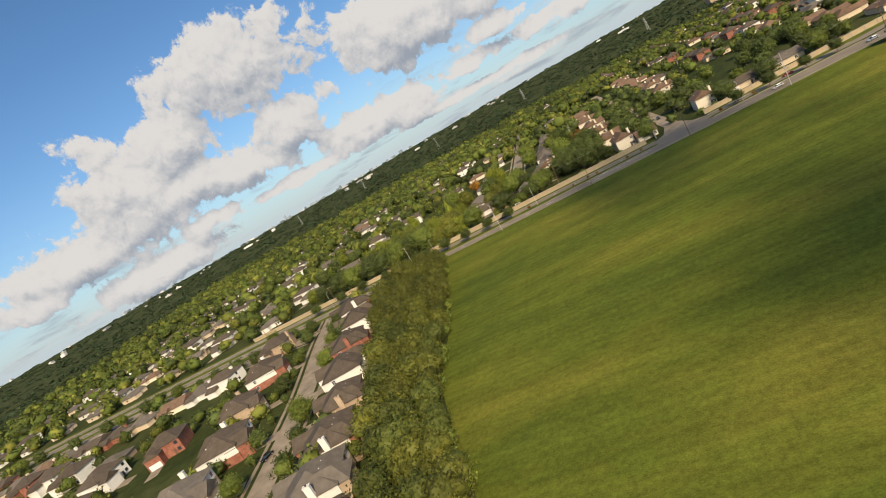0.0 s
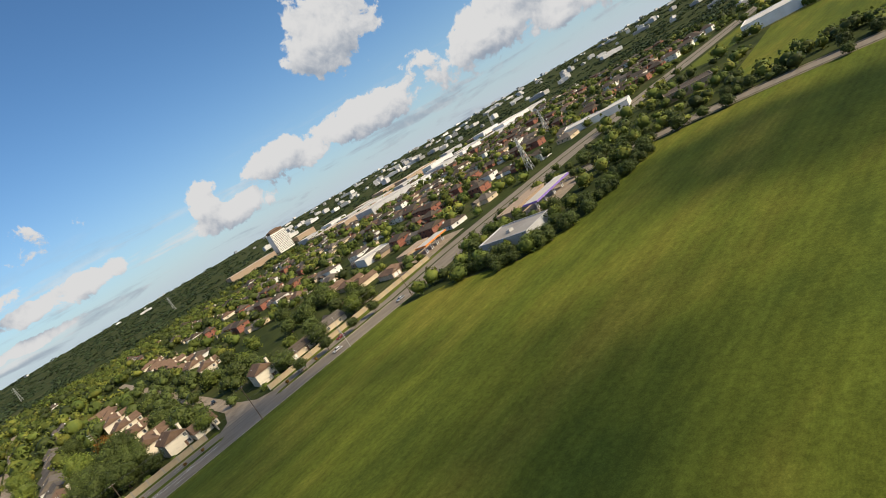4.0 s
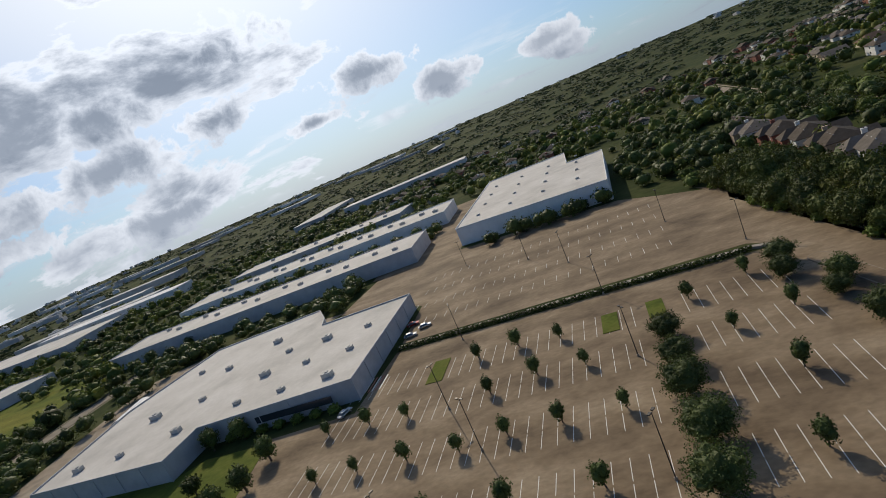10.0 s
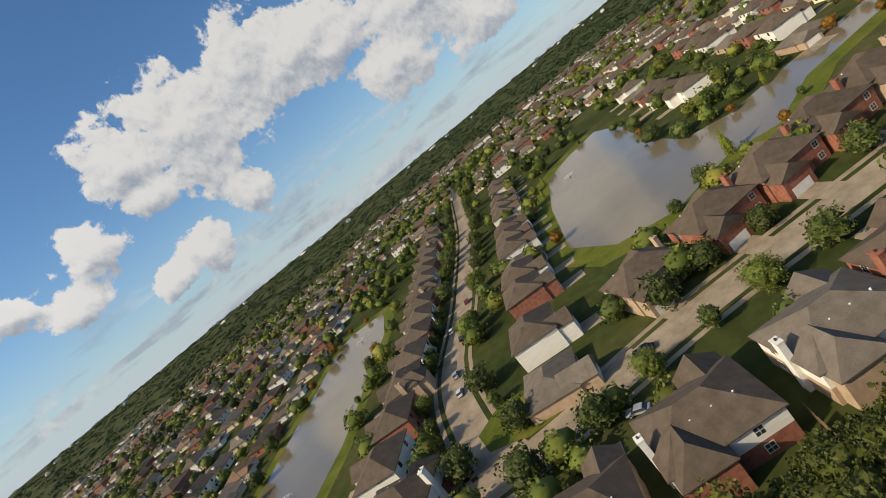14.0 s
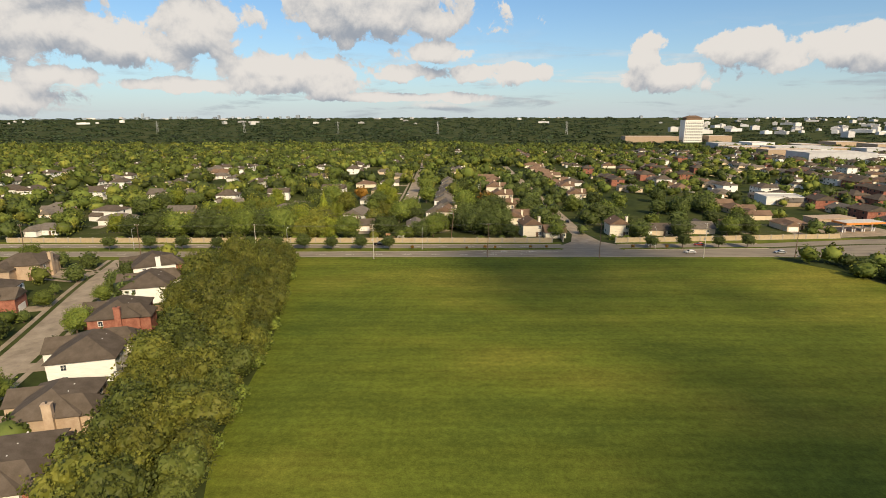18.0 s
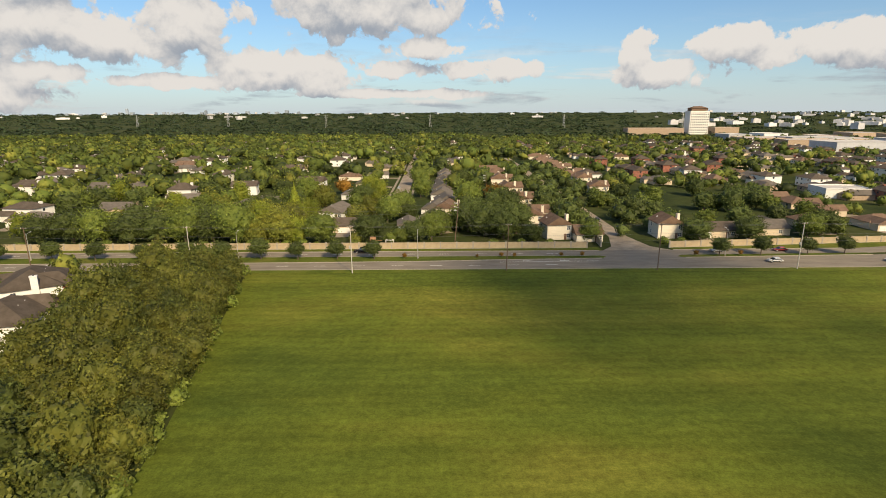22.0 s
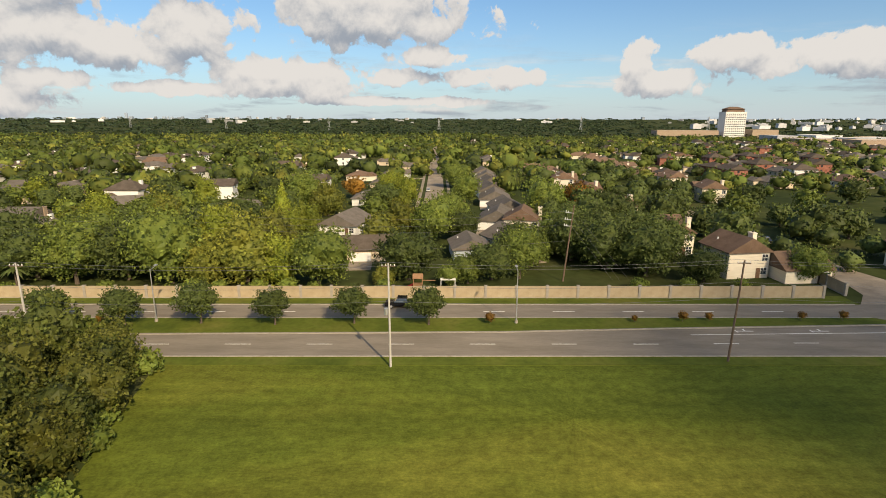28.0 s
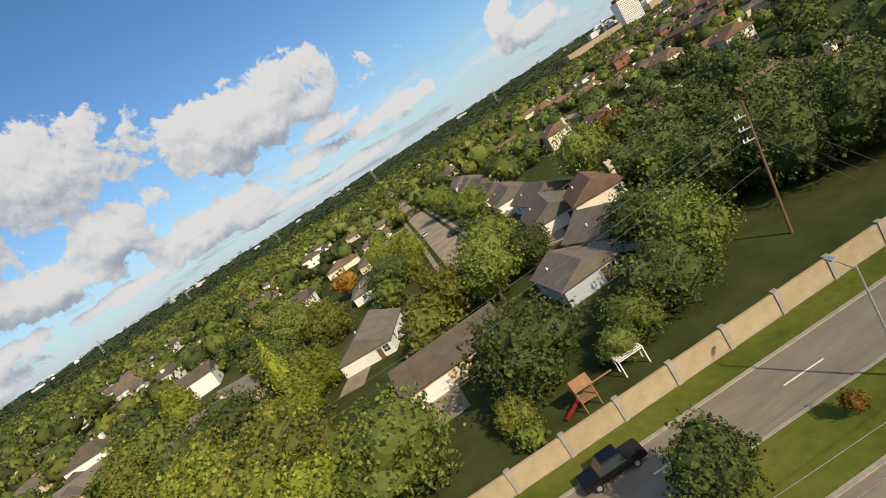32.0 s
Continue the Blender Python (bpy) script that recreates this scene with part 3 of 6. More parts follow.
def boulevard():
    setting("road_south", prism([(BW, 16.2), (168, 16.2), (200, 20), (330, 30), (520, 24), (900, 20), (900, 30), (520, 36), (330, 42), (200, 38), (150, 31), (60, 28.2), (20, 26.6), (-5, 25.2), (-60, 24.4), (BW, 24.4)], -0.3, 0.05), "asphalt", "grey-brown asphalt carriageway with worn wheel tracks", "road")
    setting("road_north", prism([(BW, 31), (60, 31.6), (150, 33.5), (200, 40), (330, 44), (520, 38), (900, 32), (900, 40), (520, 48), (330, 54), (200, 49), (150, 40), (60, 38.2), (BW, 38.2)], -0.3, 0.054), "asphalt", "grey-brown asphalt carriageway beside the boundary wall", "road")
    med = [(BW, 24.4), (-60, 24.4), (-5, 25.2), (20, 26.6), (58, 28.2), (60, 30), (58, 31.5), (BW, 31)]
    med2 = [(86, 28.6), (150, 31), (150, 33.4), (86, 31.8), (84, 30.2)]
    setting("median_west", prism(med, -0.3, 0.16), "lawn", "raised grass median between the carriageways", "median")
    setting("median_east", prism(med2, -0.3, 0.16), "lawn", "raised grass median between the carriageways", "median")
    for nm, line in (("kerb_a", med[0:5]), ("kerb_b", [(58, 31.5), (BW, 31)]), ("kerb_c", [(BW, 16.2), (150, 16.2)]), ("kerb_d", [(60, 38.2), (BW, 38.2)]), ("kerb_e", med2[:2]), ("kerb_f", [(150, 40), (86, 38.8)])):
        setting(nm, ribbon(line, 0.16, 0.16, -0.2, 0.2), "kerb_stone", "pale concrete kerb", "kerb")
    setting("verge_north", prism([(BW, 38.3), (61, 38.3), (61, 43), (BW, 43)], -0.3, 0.12), "lawn", "grass verge along the boundary wall", "verge")
    setting("verge_east", prism([(86, 38.9), (150, 40.2), (205, 49), (205, 52), (86, 43)], -0.3, 0.12), "lawn", "grass verge along the boundary wall", "verge")
    setting("verge_south", prism([(BW, 16.1), (150, 16.1), (140, 13), (-54, 13.5), (-100, 11), (BW, 11)], -0.3, 0.1), "lawn", "grass verge at the edge of the meadow", "verge")
    setting("side_street", prism([(61, 38), (86, 38.4), (80, 44), (77, 60), (76.5, 420), (70.5, 420), (70, 60), (66, 44)], -0.3, 0.058), "concrete", "pale concrete side street", "road")
    setting("crossing", prism([(58, 24), (86, 25), (86, 38.6), (60, 38.4)], -0.3, 0.06), "asphalt", "asphalt junction between the medians", "road")
    lane = boxes((-1.9, 1.9, -0.07, 0.07, 0.04, 0.07))
    me = bpy.data.meshes.new("lane_dash")
    lane.to_mesh(me)
    lane.free()
    me.materials.append(MATS["road_paint"])
    roads = {"road_south": ((20.6, -22), 0.0), "road_north": ((34.7, -16), 0.0)}
    for road, ((y, n0), _) in roads.items():
        for k in range(-24, 11):
            x = -35 + 12.19 * k + 1.9 + (3 if road == "road_north" else 0)
            if 52 < x < 92:
                continue
            d = new("lane_dash", me)
            d.location = (x, y + (0.02 * max(0, x - 20) if road == "road_south" else 0), 0)
            d.parent = bpy.data.objects[road]
    # turn lane line and arrows before the junction
    setting("turn_line", prism([(24, 24.1), (56, 25), (56, 25.14), (24, 24.24)], 0.02, 0.068), "road_paint", "white turn-lane line", "road marking")
    for k, x in enumerate((32, 44)):
        bm = boxes((x, x + 2.6, 25.6, 25.8, 0.02, 0.066), (x - 0.2, x, 25.2, 26.2, 0.02, 0.066), (x + 1.2, x + 1.5, 25.8, 26.5, 0.02, 0.066))
        setting("turn_arrow", bm, "road_paint", "white turn arrow painted on asphalt", "road marking")


boulevard()
take([(BW, 9), (170, 9), (170, -12), (185, 0), (190, 20), (330, 28), (900, 18), (900, 42), (330, 58), (200, 52), (150, 44), (BW, 44)])
take([(64, 40), (82, 40), (81, 420), (67, 420)])

# ---- boundary wall ----
PITCH = 5.76


def boundary_wall(name, x0, x1, y0, y1, label):
    top = new(name)
    top.location = (x0, y0, 0)
    tagged(top, label, "wall")
    run = Vector((x1 - x0, y1 - y0, 0))
    n = int(run.length / PITCH)
    turn = math.atan2(run.y, run.x)
    u = run.normalized()
    panel, post, foot = bpy.data.meshes.new("panel"), bpy.data.meshes.new("post"), bpy.data.meshes.new("base_strip")
    bm = boxes((0.2, PITCH - 0.2, -0.1, 0.1, 0.25, 2.3), (0.2, PITCH - 0.2, -0.13, 0.13, 2.3, 2.42))
    bm.to_mesh(panel)
    bm.free()
    bm = boxes((-0.24, 0.24, -0.24, 0.24, -0.2, 2.5), (-0.29, 0.29, -0.29, 0.29, 2.5, 2.6))
    bm.to_mesh(post)
    bm.free()
    bm = boxes((0.2, PITCH - 0.2, -0.14, 0.14, -0.2, 0.25))
    bm.to_mesh(foot)
    bm.free()
    panel.materials.append(MATS["wall_tan"])
    post.materials.append(MATS["wall_post"])
    foot.materials.append(MATS["wall_post"])
    for k in range(n + 1):
        for nm, me in (("panel", panel), ("post", post), ("base_strip", foot)):
            if k == n and nm != "post":
                continue
            ob = new(nm, me)
            ob.parent = top
            ob.matrix_basis = Matrix.Translation(u * k * PITCH) @ Matrix.Rotation(turn, 4, "Z")


boundary_wall("boundary_wall", -23.9 - 30 * PITCH, 61, 41.9, 41.9, "tan precast concrete boundary wall with grey posts")
boundary_wall("boundary_wall", 86, 198, 41.9, 51, "tan precast concrete boundary wall along the verge")
boundary_wall("boundary_wall", 62.2, 63.5, 43.6, 62, "short tan precast wall beside the side street")

# ---- other streets ----
STREET1 = smooth_line([(-124, 14), (-114, -25), (-97, -80), (-87, -124), (-80, -158), (-71, -190), (-67, -215), (-62, -245), (-55, -270), (-50, -292), (-48, -317), (-39, -348), (-35, -383), (-32, -450), (-28, -560), (-30, -760)])
STREET3 = smooth_line([(-52, -290), (-72, -298), (-110, -306), (-171, -304), (-306, -309), (-520, -330)])
STREET4 = smooth_line([(-124, -12), (-180, 0), (-260, 8), (-420, -10)])
STREET_N = smooth_line([(-18, 122), (-18, 200), (-19, 320), (-22, 620)])
DRIVE = smooth_line([(263, -246), (276, -257), (291, -274), (315, -297), (322, -302)])
EAST_ROAD = smooth_line([(272, 22), (276, -20), (300, -66), (316, -118), (332, -205), (338, -260), (346, -320), (344, -420), (330, -560), (320, -800)])
for layer, (nm, line, half, mat, label) in enumerate((
    ("street_west", STREET1, 4.4, "concrete", "pale concrete residential street"),
    ("street_pond", STREET3, 4.4, "concrete", "pale concrete residential street between two rows of houses"),
    ("street_northwest", STREET4, 4.4, "concrete", "pale concrete residential street"),
    ("street_north", STREET_N, 4.2, "concrete", "pale concrete residential street lined with houses"),
    ("drive", DRIVE, 2.6, "concrete", "narrow pale concrete drive across the lawn"),
    ("road_east", EAST_ROAD, 5.5, "asphalt", "tree-lined asphalt road beside the meadow"),
)):
    setting(nm, ribbon(line, half, half, -0.3, 0.06 + 0.006 * layer), mat, label, "road")
    take_line(line, half + 1.5)
    if half > 4:
        for side in (1, -1):
            setting(nm + "_sidewalk", ribbon(offset_line(line, side * (half + 2.2)), 0.7, 0.7, -0.2, 0.09), "concrete", "narrow concrete sidewalk beside a grass strip", "sidewalk")

setting("turnaround_green", prism([(-75, -290), (-68, -296), (-60, -293), (-57, -283), (-58, -276), (-66, -274), (-74, -277)], -0.2, 0.12), "lawn", "small mown green at the street corner", "lawn")

# ---- ponds ----
POND_E = [(-261, -249), (-282, -232), (-296, -211), (-262, -203), (-210, -207), (-166, -204), (-158, -190), (-165, -163), (-176, -120), (-168, -112), (-156, -130), (-142, -171), (-121, -192), (-125, -206), (-112, -228), (-117, -246), (-140, -258), (-200, -256)]
POND_S = [(-71, -357), (-112, -351), (-201, -354), (-243, -364), (-246, -388), (-238, -394), (-142, -393), (-84, -390), (-72, -374)]
for nm, pts in (("pond_north", POND_E), ("pond_south", POND_S)):
    cx, cy = sum(p[0] for p in pts) / len(pts), sum(p[1] for p in pts) / len(pts)
    bank = [(cx + (x - cx) * 1.06 + 4 * (1 if x > cx else -1), cy + (y - cy) * 1.06 + 4 * (1 if y > cy else -1)) for x, y in pts]
    setting(nm + "_bank", prism(bank, -0.3, 0.03), "lawn", "mown grass bank round the pond", "bank")
    setting(nm, prism(pts, -0.3, 0.05), "lake_water", "still brown pond water", "water")
    take(bank)

# ---- campus: lawn, car parks ----
LAWN = [(168, -260), (312, -260), (322, -300), (300, -322), (262, -324), (206, -324), (200, -330), (178, -330), (172, -300)]
LOT_A = [(24, -290), (60, -268), (90, -258.5), (141, -257), (149, -268), (168, -268), (172, -300), (178, -332), (152, -334), (150, -366), (38, -362)]
LOT_B = [(46, -369), (150, -372), (152, -405), (200, -428), (196, -470), (150, -474), (72, -462), (56, -446), (36, -428)]
setting("campus_lawn", prism(LAWN, -0.3, 0.05), "lawn", "mown lawn in front of the office hall", "lawn")
setting("car_park_north", prism(LOT_A, -0.3, 0.06), "lot_concrete", "stained tan concrete car park, nearly empty", "car park")
setting("car_park_south", prism(LOT_B, -0.3, 0.064), "lot_concrete", "stained brown concrete car park, empty", "car park")
setting("car_park_edge", prism([(10, -283), (24, -290), (38, -362), (46, -369), (36, -428), (44, -440), (30, -400), (20, -330)], -0.3, 0.045), "lot_concrete", "brown concrete perimeter drive by the tree belt", "car park")
setting("entry_strip", prism([(91, -267), (127, -266), (128, -274), (124, -275), (122, -269.5), (91, -270.5)], -0.2, 0.2), "lawn", "kerbed grass island beside the drive", "traffic island")
setting("hall_yard", prism([(260, -320), (300, -330), (312, -420), (270, -440), (200, -430), (206, -424), (256, -416)], -0.3, 0.04), "concrete", "pale concrete yard behind the hall", "yard")
setting("warehouse_yard", prism([(150, -474), (200, -470), (206, -620), (156, -620)], -0.3, 0.05), "lot_concrete", "concrete truck yard between the warehouses", "yard")
take([(50, -244), (342, -240), (342, -263), (50, -276)])
take(LAWN)
take(LOT_A)
take(LOT_B)
take([(8, -283), (60, -266), (340, -256), (345, -440), (200, -625), (40, -625), (44, -440)])

# ---- trees ----
def leaf_cards(centres, normals, sizes, rng):
    """Bent four-cornered leaf clumps: vertices and faces."""
    n = len(centres)
    nz = normals / np.maximum(np.linalg.norm(normals, axis=1, keepdims=True), 1e-6)
    ref = rng.normal(size=(n, 3))
    a = np.cross(nz, ref)
    a /= np.maximum(np.linalg.norm(a, axis=1, keepdims=True), 1e-6)
    b = np.cross(nz, a)
    s = sizes[:, None]
    k = rng.uniform(0.6, 1.2, (n, 4, 1))
    v = np.stack([centres + a * s * k[:, 0], centres + b * s * k[:, 1] + nz * s * 0.25, centres - a * s * k[:, 2], centres - b * s * k[:, 3] + nz * s * 0.25], 1)
    f = np.arange(4 * n).reshape(n, 4)
    return v.reshape(-1, 3), f


def spread(n):
    """Even directions over the sphere."""
    i = np.arange(n) + 0.5
    z, a = 1 - 2 * i / n, i * 2.399963
    r = np.sqrt(1 - z * z)
    return np.stack([r * np.cos(a), r * np.sin(a), z], 1)


class Crown:
    """A closed crown of bulging boughs round one middle."""

    def __init__(self, rng, radius, height, base, lumps, taper=0.0):
        self.radius, self.height, self.base, self.taper = radius, height, base, taper
        self.levels = []
        for n, depth in ((lumps, 0.5), (lumps * 6, 0.2)):
            d = spread(n) + rng.normal(size=(n, 3)) * 0.55 / math.sqrt(n)
            d /= np.linalg.norm(d, axis=1, keepdims=True)
            self.levels.append((d, 2.35 / math.sqrt(n), rng.uniform(0.3, 1.2, n) * depth))
        self.lean = rng.normal(size=3) * 0.12

    def at(self, d, swell):
        """Points and outward directions for directions d."""
        size, out = 0.6 + d @ self.lean, d * 0.6
        for way, wide, depth in self.levels:
            turn = np.arccos(np.clip(d @ way.T, -1, 1))
            h = depth * np.sqrt(np.maximum(0, 1 - (turn / wide) ** 2))
            best = h.argmax(1)
            size = size + h.max(1)
            out = out + (d - way[best]) * (1.1 if wide > 0.35 else 0.7)
        p = d * (size * swell)[:, None]
        z = p[:, 2]
        p = p * (self.radius, self.radius, self.height * 0.52)
        p[:, :2] *= (1 - self.taper * (z + 0.5))[:, None]
        p[:, 2] += self.base + self.height * 0.46
        p[:, 2] = np.maximum(p[:, 2], self.base * 0.6)
        return p, out / np.linalg.norm(out, axis=1, keepdims=True)


def core_body(crown, n, swell=0.74):
    """The shaded inner body of a crown: a closed mesh of four-cornered faces."""
    index, verts, faces = {}, [], []
    for axis in range(3):
        for side in (-1, 1):
            for i in range(n):
                for j in range(n):
                    q = []
                    for a, b in ((i, j), (i + 1, j), (i + 1, j + 1), (i, j + 1)):
                        p = [0, 0, 0]
                        p[axis], p[(axis + 1) % 3], p[(axis + 2) % 3] = side * n, 2 * a - n, 2 * b - n
                        q.append(index.setdefault(tuple(p), len(index)))
                    faces.append(q if side > 0 else q[::-1])
    d = np.tan(np.array(list(index)) / n * 0.78)
    d /= np.linalg.norm(d, axis=1, keepdims=True)
    return crown.at(d, np.full(len(d), swell))[0], np.array(faces)


def crown_mesh(rng, crown, count, leaf, fine, loose=0.85):
    """Leaf clumps over the core of a crown: vertices and faces."""
    tufts = max(12, count // 9)
    gap = 3.5 / math.sqrt(tufts)
    mid = spread(tufts) + rng.normal(size=(tufts, 3)) * 0.25 * gap
    lift = rng.uniform(-0.09, 0.07, tufts)
    pick = np.arange(count) % tufts
    off = rng.normal(size=(count, 3)) * 0.24 * gap
    d = mid[pick] + off
    d /= np.linalg.norm(d, axis=1, keepdims=True)
    # each tuft is a small dome that stands proud of the shaded core
    swell = 1.0 + lift[pick] - 0.22 * np.minimum(1, (np.linalg.norm(off, axis=1) / (0.5 * gap)) ** 2) + rng.uniform(-0.03, 0.05, count)
    p, out = crown.at(d, swell)
    v, f = leaf_cards(p, out + rng.normal(size=p.shape) * loose, leaf * rng.uniform(0.65, 1.35, count), rng)
    cv, cf = core_body(crown, fine)
    return np.concatenate([v, cv]), np.concatenate([f, cf + len(v)])


class Kind:
    """A thing that is built once and then copied to further poses."""

    def __init__(self, ob):
        self.ob, self.used = ob, False

    def put(self, x, y, z=0.0, turn=0.0, size=1.0, tall=1.0):
        m = Matrix.LocRotScale((x, y, z), Euler((0, 0, turn)), (size, size, size * tall))
        if not self.used:
            self.used = True
            self.ob.matrix_basis = m
            return self.ob
        keep = self.ob.scale.copy()
        self.ob.scale = (1, 1, 1)
        made = copy_thing(self.ob, m)
        self.ob.scale = keep
        return made


def tree_kind(seed, radius, height, base, lobes, leaves, leaf, mat, label, category="tree", taper=0.0, trunk=0.25, name="tree", fork=3, group="", fine=8):
    rng = np.random.default_rng(seed)
    crown = Crown(rng, radius, height, base, lobes, taper)
    v, f = crown_mesh(rng, crown, leaves, leaf, fine)
    top = new(name)
    tagged(top, label, category, group)
    bm = bmesh.new()
    joint = Vector((rng.uniform(-0.2, 0.2), rng.uniform(-0.2, 0.2), base + 0.12 * height))
    rod(bm, (0, 0, -0.15), joint * 0.5, trunk * 1.25, trunk, 7)
    rod(bm, joint * 0.5, joint, trunk, trunk * 0.8, 7)
    for k in range(fork):
        a = k * 6.28 / fork + rng.uniform(-0.4, 0.4)
        c = Vector((math.cos(a) * radius * 0.5, math.sin(a) * radius * 0.5, base + height * rng.uniform(0.4, 0.65)))
        rod(bm, joint, joint + (c - joint) * 0.85, trunk * 0.6, trunk * 0.2, 6)
    part("trunk", bm, "bark", top)
    raw("crown", v.tolist(), f.tolist(), mat, top)
    return Kind(top)


T_HEDGE = [
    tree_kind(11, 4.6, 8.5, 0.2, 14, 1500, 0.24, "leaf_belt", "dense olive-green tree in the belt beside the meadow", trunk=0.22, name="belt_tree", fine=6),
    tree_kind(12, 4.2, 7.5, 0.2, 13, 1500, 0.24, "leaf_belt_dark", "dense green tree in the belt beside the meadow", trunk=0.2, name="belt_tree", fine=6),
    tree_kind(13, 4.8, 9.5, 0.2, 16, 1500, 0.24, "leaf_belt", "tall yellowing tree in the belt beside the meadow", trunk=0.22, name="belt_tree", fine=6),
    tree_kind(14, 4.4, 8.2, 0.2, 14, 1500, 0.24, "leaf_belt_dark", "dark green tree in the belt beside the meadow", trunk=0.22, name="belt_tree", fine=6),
    tree_kind(15, 3.4, 4.2, 0.0, 10, 420, 0.32, "leaf_green", "green bush at the foot of trees", "bush", trunk=0.12, name="bush", fine=5),
]
T_HEDGE_NEAR = [
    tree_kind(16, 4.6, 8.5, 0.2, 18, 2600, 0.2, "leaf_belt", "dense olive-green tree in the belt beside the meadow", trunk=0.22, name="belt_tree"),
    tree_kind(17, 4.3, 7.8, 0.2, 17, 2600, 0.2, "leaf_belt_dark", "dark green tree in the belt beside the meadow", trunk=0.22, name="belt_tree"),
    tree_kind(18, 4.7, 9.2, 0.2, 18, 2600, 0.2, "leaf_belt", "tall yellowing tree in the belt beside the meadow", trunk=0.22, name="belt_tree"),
]
T_STREET = tree_kind(21, 3.2, 4.7, 1.75, 18, 2600, 0.15, "leaf_oak", "young round oak on the grass median", trunk=0.16, group="median oaks", name="median_oak")
T_SAPLING = tree_kind(22, 1.2, 1.9, 0.7, 7, 220, 0.12, "leaf_orange", "small sparse reddish sapling on the median", trunk=0.05, group="median saplings", name="sapling", fine=4)
T_OAK = tree_kind(23, 5.8, 8.6, 1.0, 20, 3200, 0.2, "leaf_oak", "broad dark green oak in a garden", trunk=0.35, name="garden_oak")
T_OAK2 = tree_kind(24, 5.2, 9.6, 0.9, 18, 3200, 0.2, "leaf_green", "tall green broadleaf tree in a garden", trunk=0.3, name="garden_tree")
T_LIME = tree_kind(25, 4.4, 9.8, 0.9, 17, 3000, 0.19, "leaf_lime", "yellow-green broadleaf tree in a garden", trunk=0.26, name="garden_tree")
T_OLIVE = tree_kind(26, 5.0, 9.0, 0.8, 18, 3000, 0.2, "leaf_olive", "olive-green broadleaf tree turning yellow", trunk=0.28, name="garden_tree")
T_ORANGE = tree_kind(27, 3.8, 6.8, 1.1, 14, 1000, 0.26, "leaf_orange", "broadleaf tree in orange autumn leaf", trunk=0.2, name="autumn_tree", fine=6)
T_CONE = tree_kind(28, 2.7, 11.5, 0.6, 16, 1300, 0.24, "leaf_lime", "slender conical yellow-green tree", taper=0.5, trunk=0.2, name="conical_tree", fine=6)
T_LOT = tree_kind(29, 1.5, 3.8, 0.9, 10, 420, 0.17, "leaf_oak", "small dark tree in a car park planting square", trunk=0.12, group="car park trees", name="car_park_tree", fine=5)
T_ROUND = tree_kind(30, 2.9, 4.8, 1.2, 12, 700, 0.25, "leaf_oak", "small round oak on the lawn", trunk=0.18, name="lawn_tree", fine=5)
T_ROW = tree_kind(31, 2.7, 4.9, 1.7, 12, 900, 0.2, "leaf_oak", "oak in the row along the meadow", trunk=0.24, group="row of oaks", name="row_oak", fine=5)
T_MID_GREEN = tree_kind(34, 5.0, 8.8, 0.6, 15, 700, 0.36, "leaf_green", "green broadleaf tree among the northern houses", trunk=0.28, name="garden_tree", fine=5)
T_MID_LIME = tree_kind(35, 4.6, 8.6, 0.7, 15, 700, 0.34, "leaf_lime", "yellow-green tree among the northern houses", trunk=0.26, name="garden_tree", fine=5)
T_MID_OLIVE = tree_kind(36, 5.0, 8.4, 0.6, 15, 700, 0.36, "leaf_olive", "olive tree among the northern houses", trunk=0.26, name="garden_tree", fine=5)
T_DARK = tree_kind(33, 5.8, 8.4, 0.9, 15, 700, 0.38, "leaf_oak", "dark green roadside oak with a broad crown", trunk=0.32, name="roadside_oak", fine=5)


def palm_kind():
    rng = np.random.default_rng(5)
    top = tagged(new("palm"), "tall palm with arching green fronds in a garden", "palm")
    bm = bmesh.new()
    for k in range(6):
        rod(bm, (0.04 * k, 0, k * 0.8 - 0.1), (0.04 * k + 0.04, 0, k * 0.8 + 0.75), 0.3 - 0.02 * k, 0.26 - 0.02 * k, 8)
    part("trunk", bm, "bark", top)
    for k in range(16):
        a, rise = k * 2.399, rng.uniform(0.1, 0.95)
        verts, faces = [], []
        for i in range(8):
            t = i / 7
            r = 2.9 * t
            z = 4.8 + rise * 1.9 * t - 2.3 * t * t
            wdt = 0.42 * math.sin(math.pi * min(1, t * 0.9 + 0.12))
            c, s = math.cos(a), math.sin(a)
            for sgn in (-1, 0, 1):
                verts.append((0.24 + c * r - s * sgn * wdt, s * r + c * sgn * wdt, z - abs(sgn) * 0.16))
        for i in range(7):
            b = 3 * i
            faces += [(b, b + 1, b + 4, b + 3), (b + 1, b + 2, b + 5, b + 4)]
        raw("frond", verts, faces, "leaf_palm", top)
    return Kind(top)


T_PALM = palm_kind()


def belt_at(line, y):
    for (x0, y0), (x1, y1) in zip(line, line[1:]):
        if y1 <= y <= y0:
            return x0 + (x1 - x0) * (y - y0) / (y1 - y0)
    return line[0][0] if y > line[0][1] else line[-1][0]


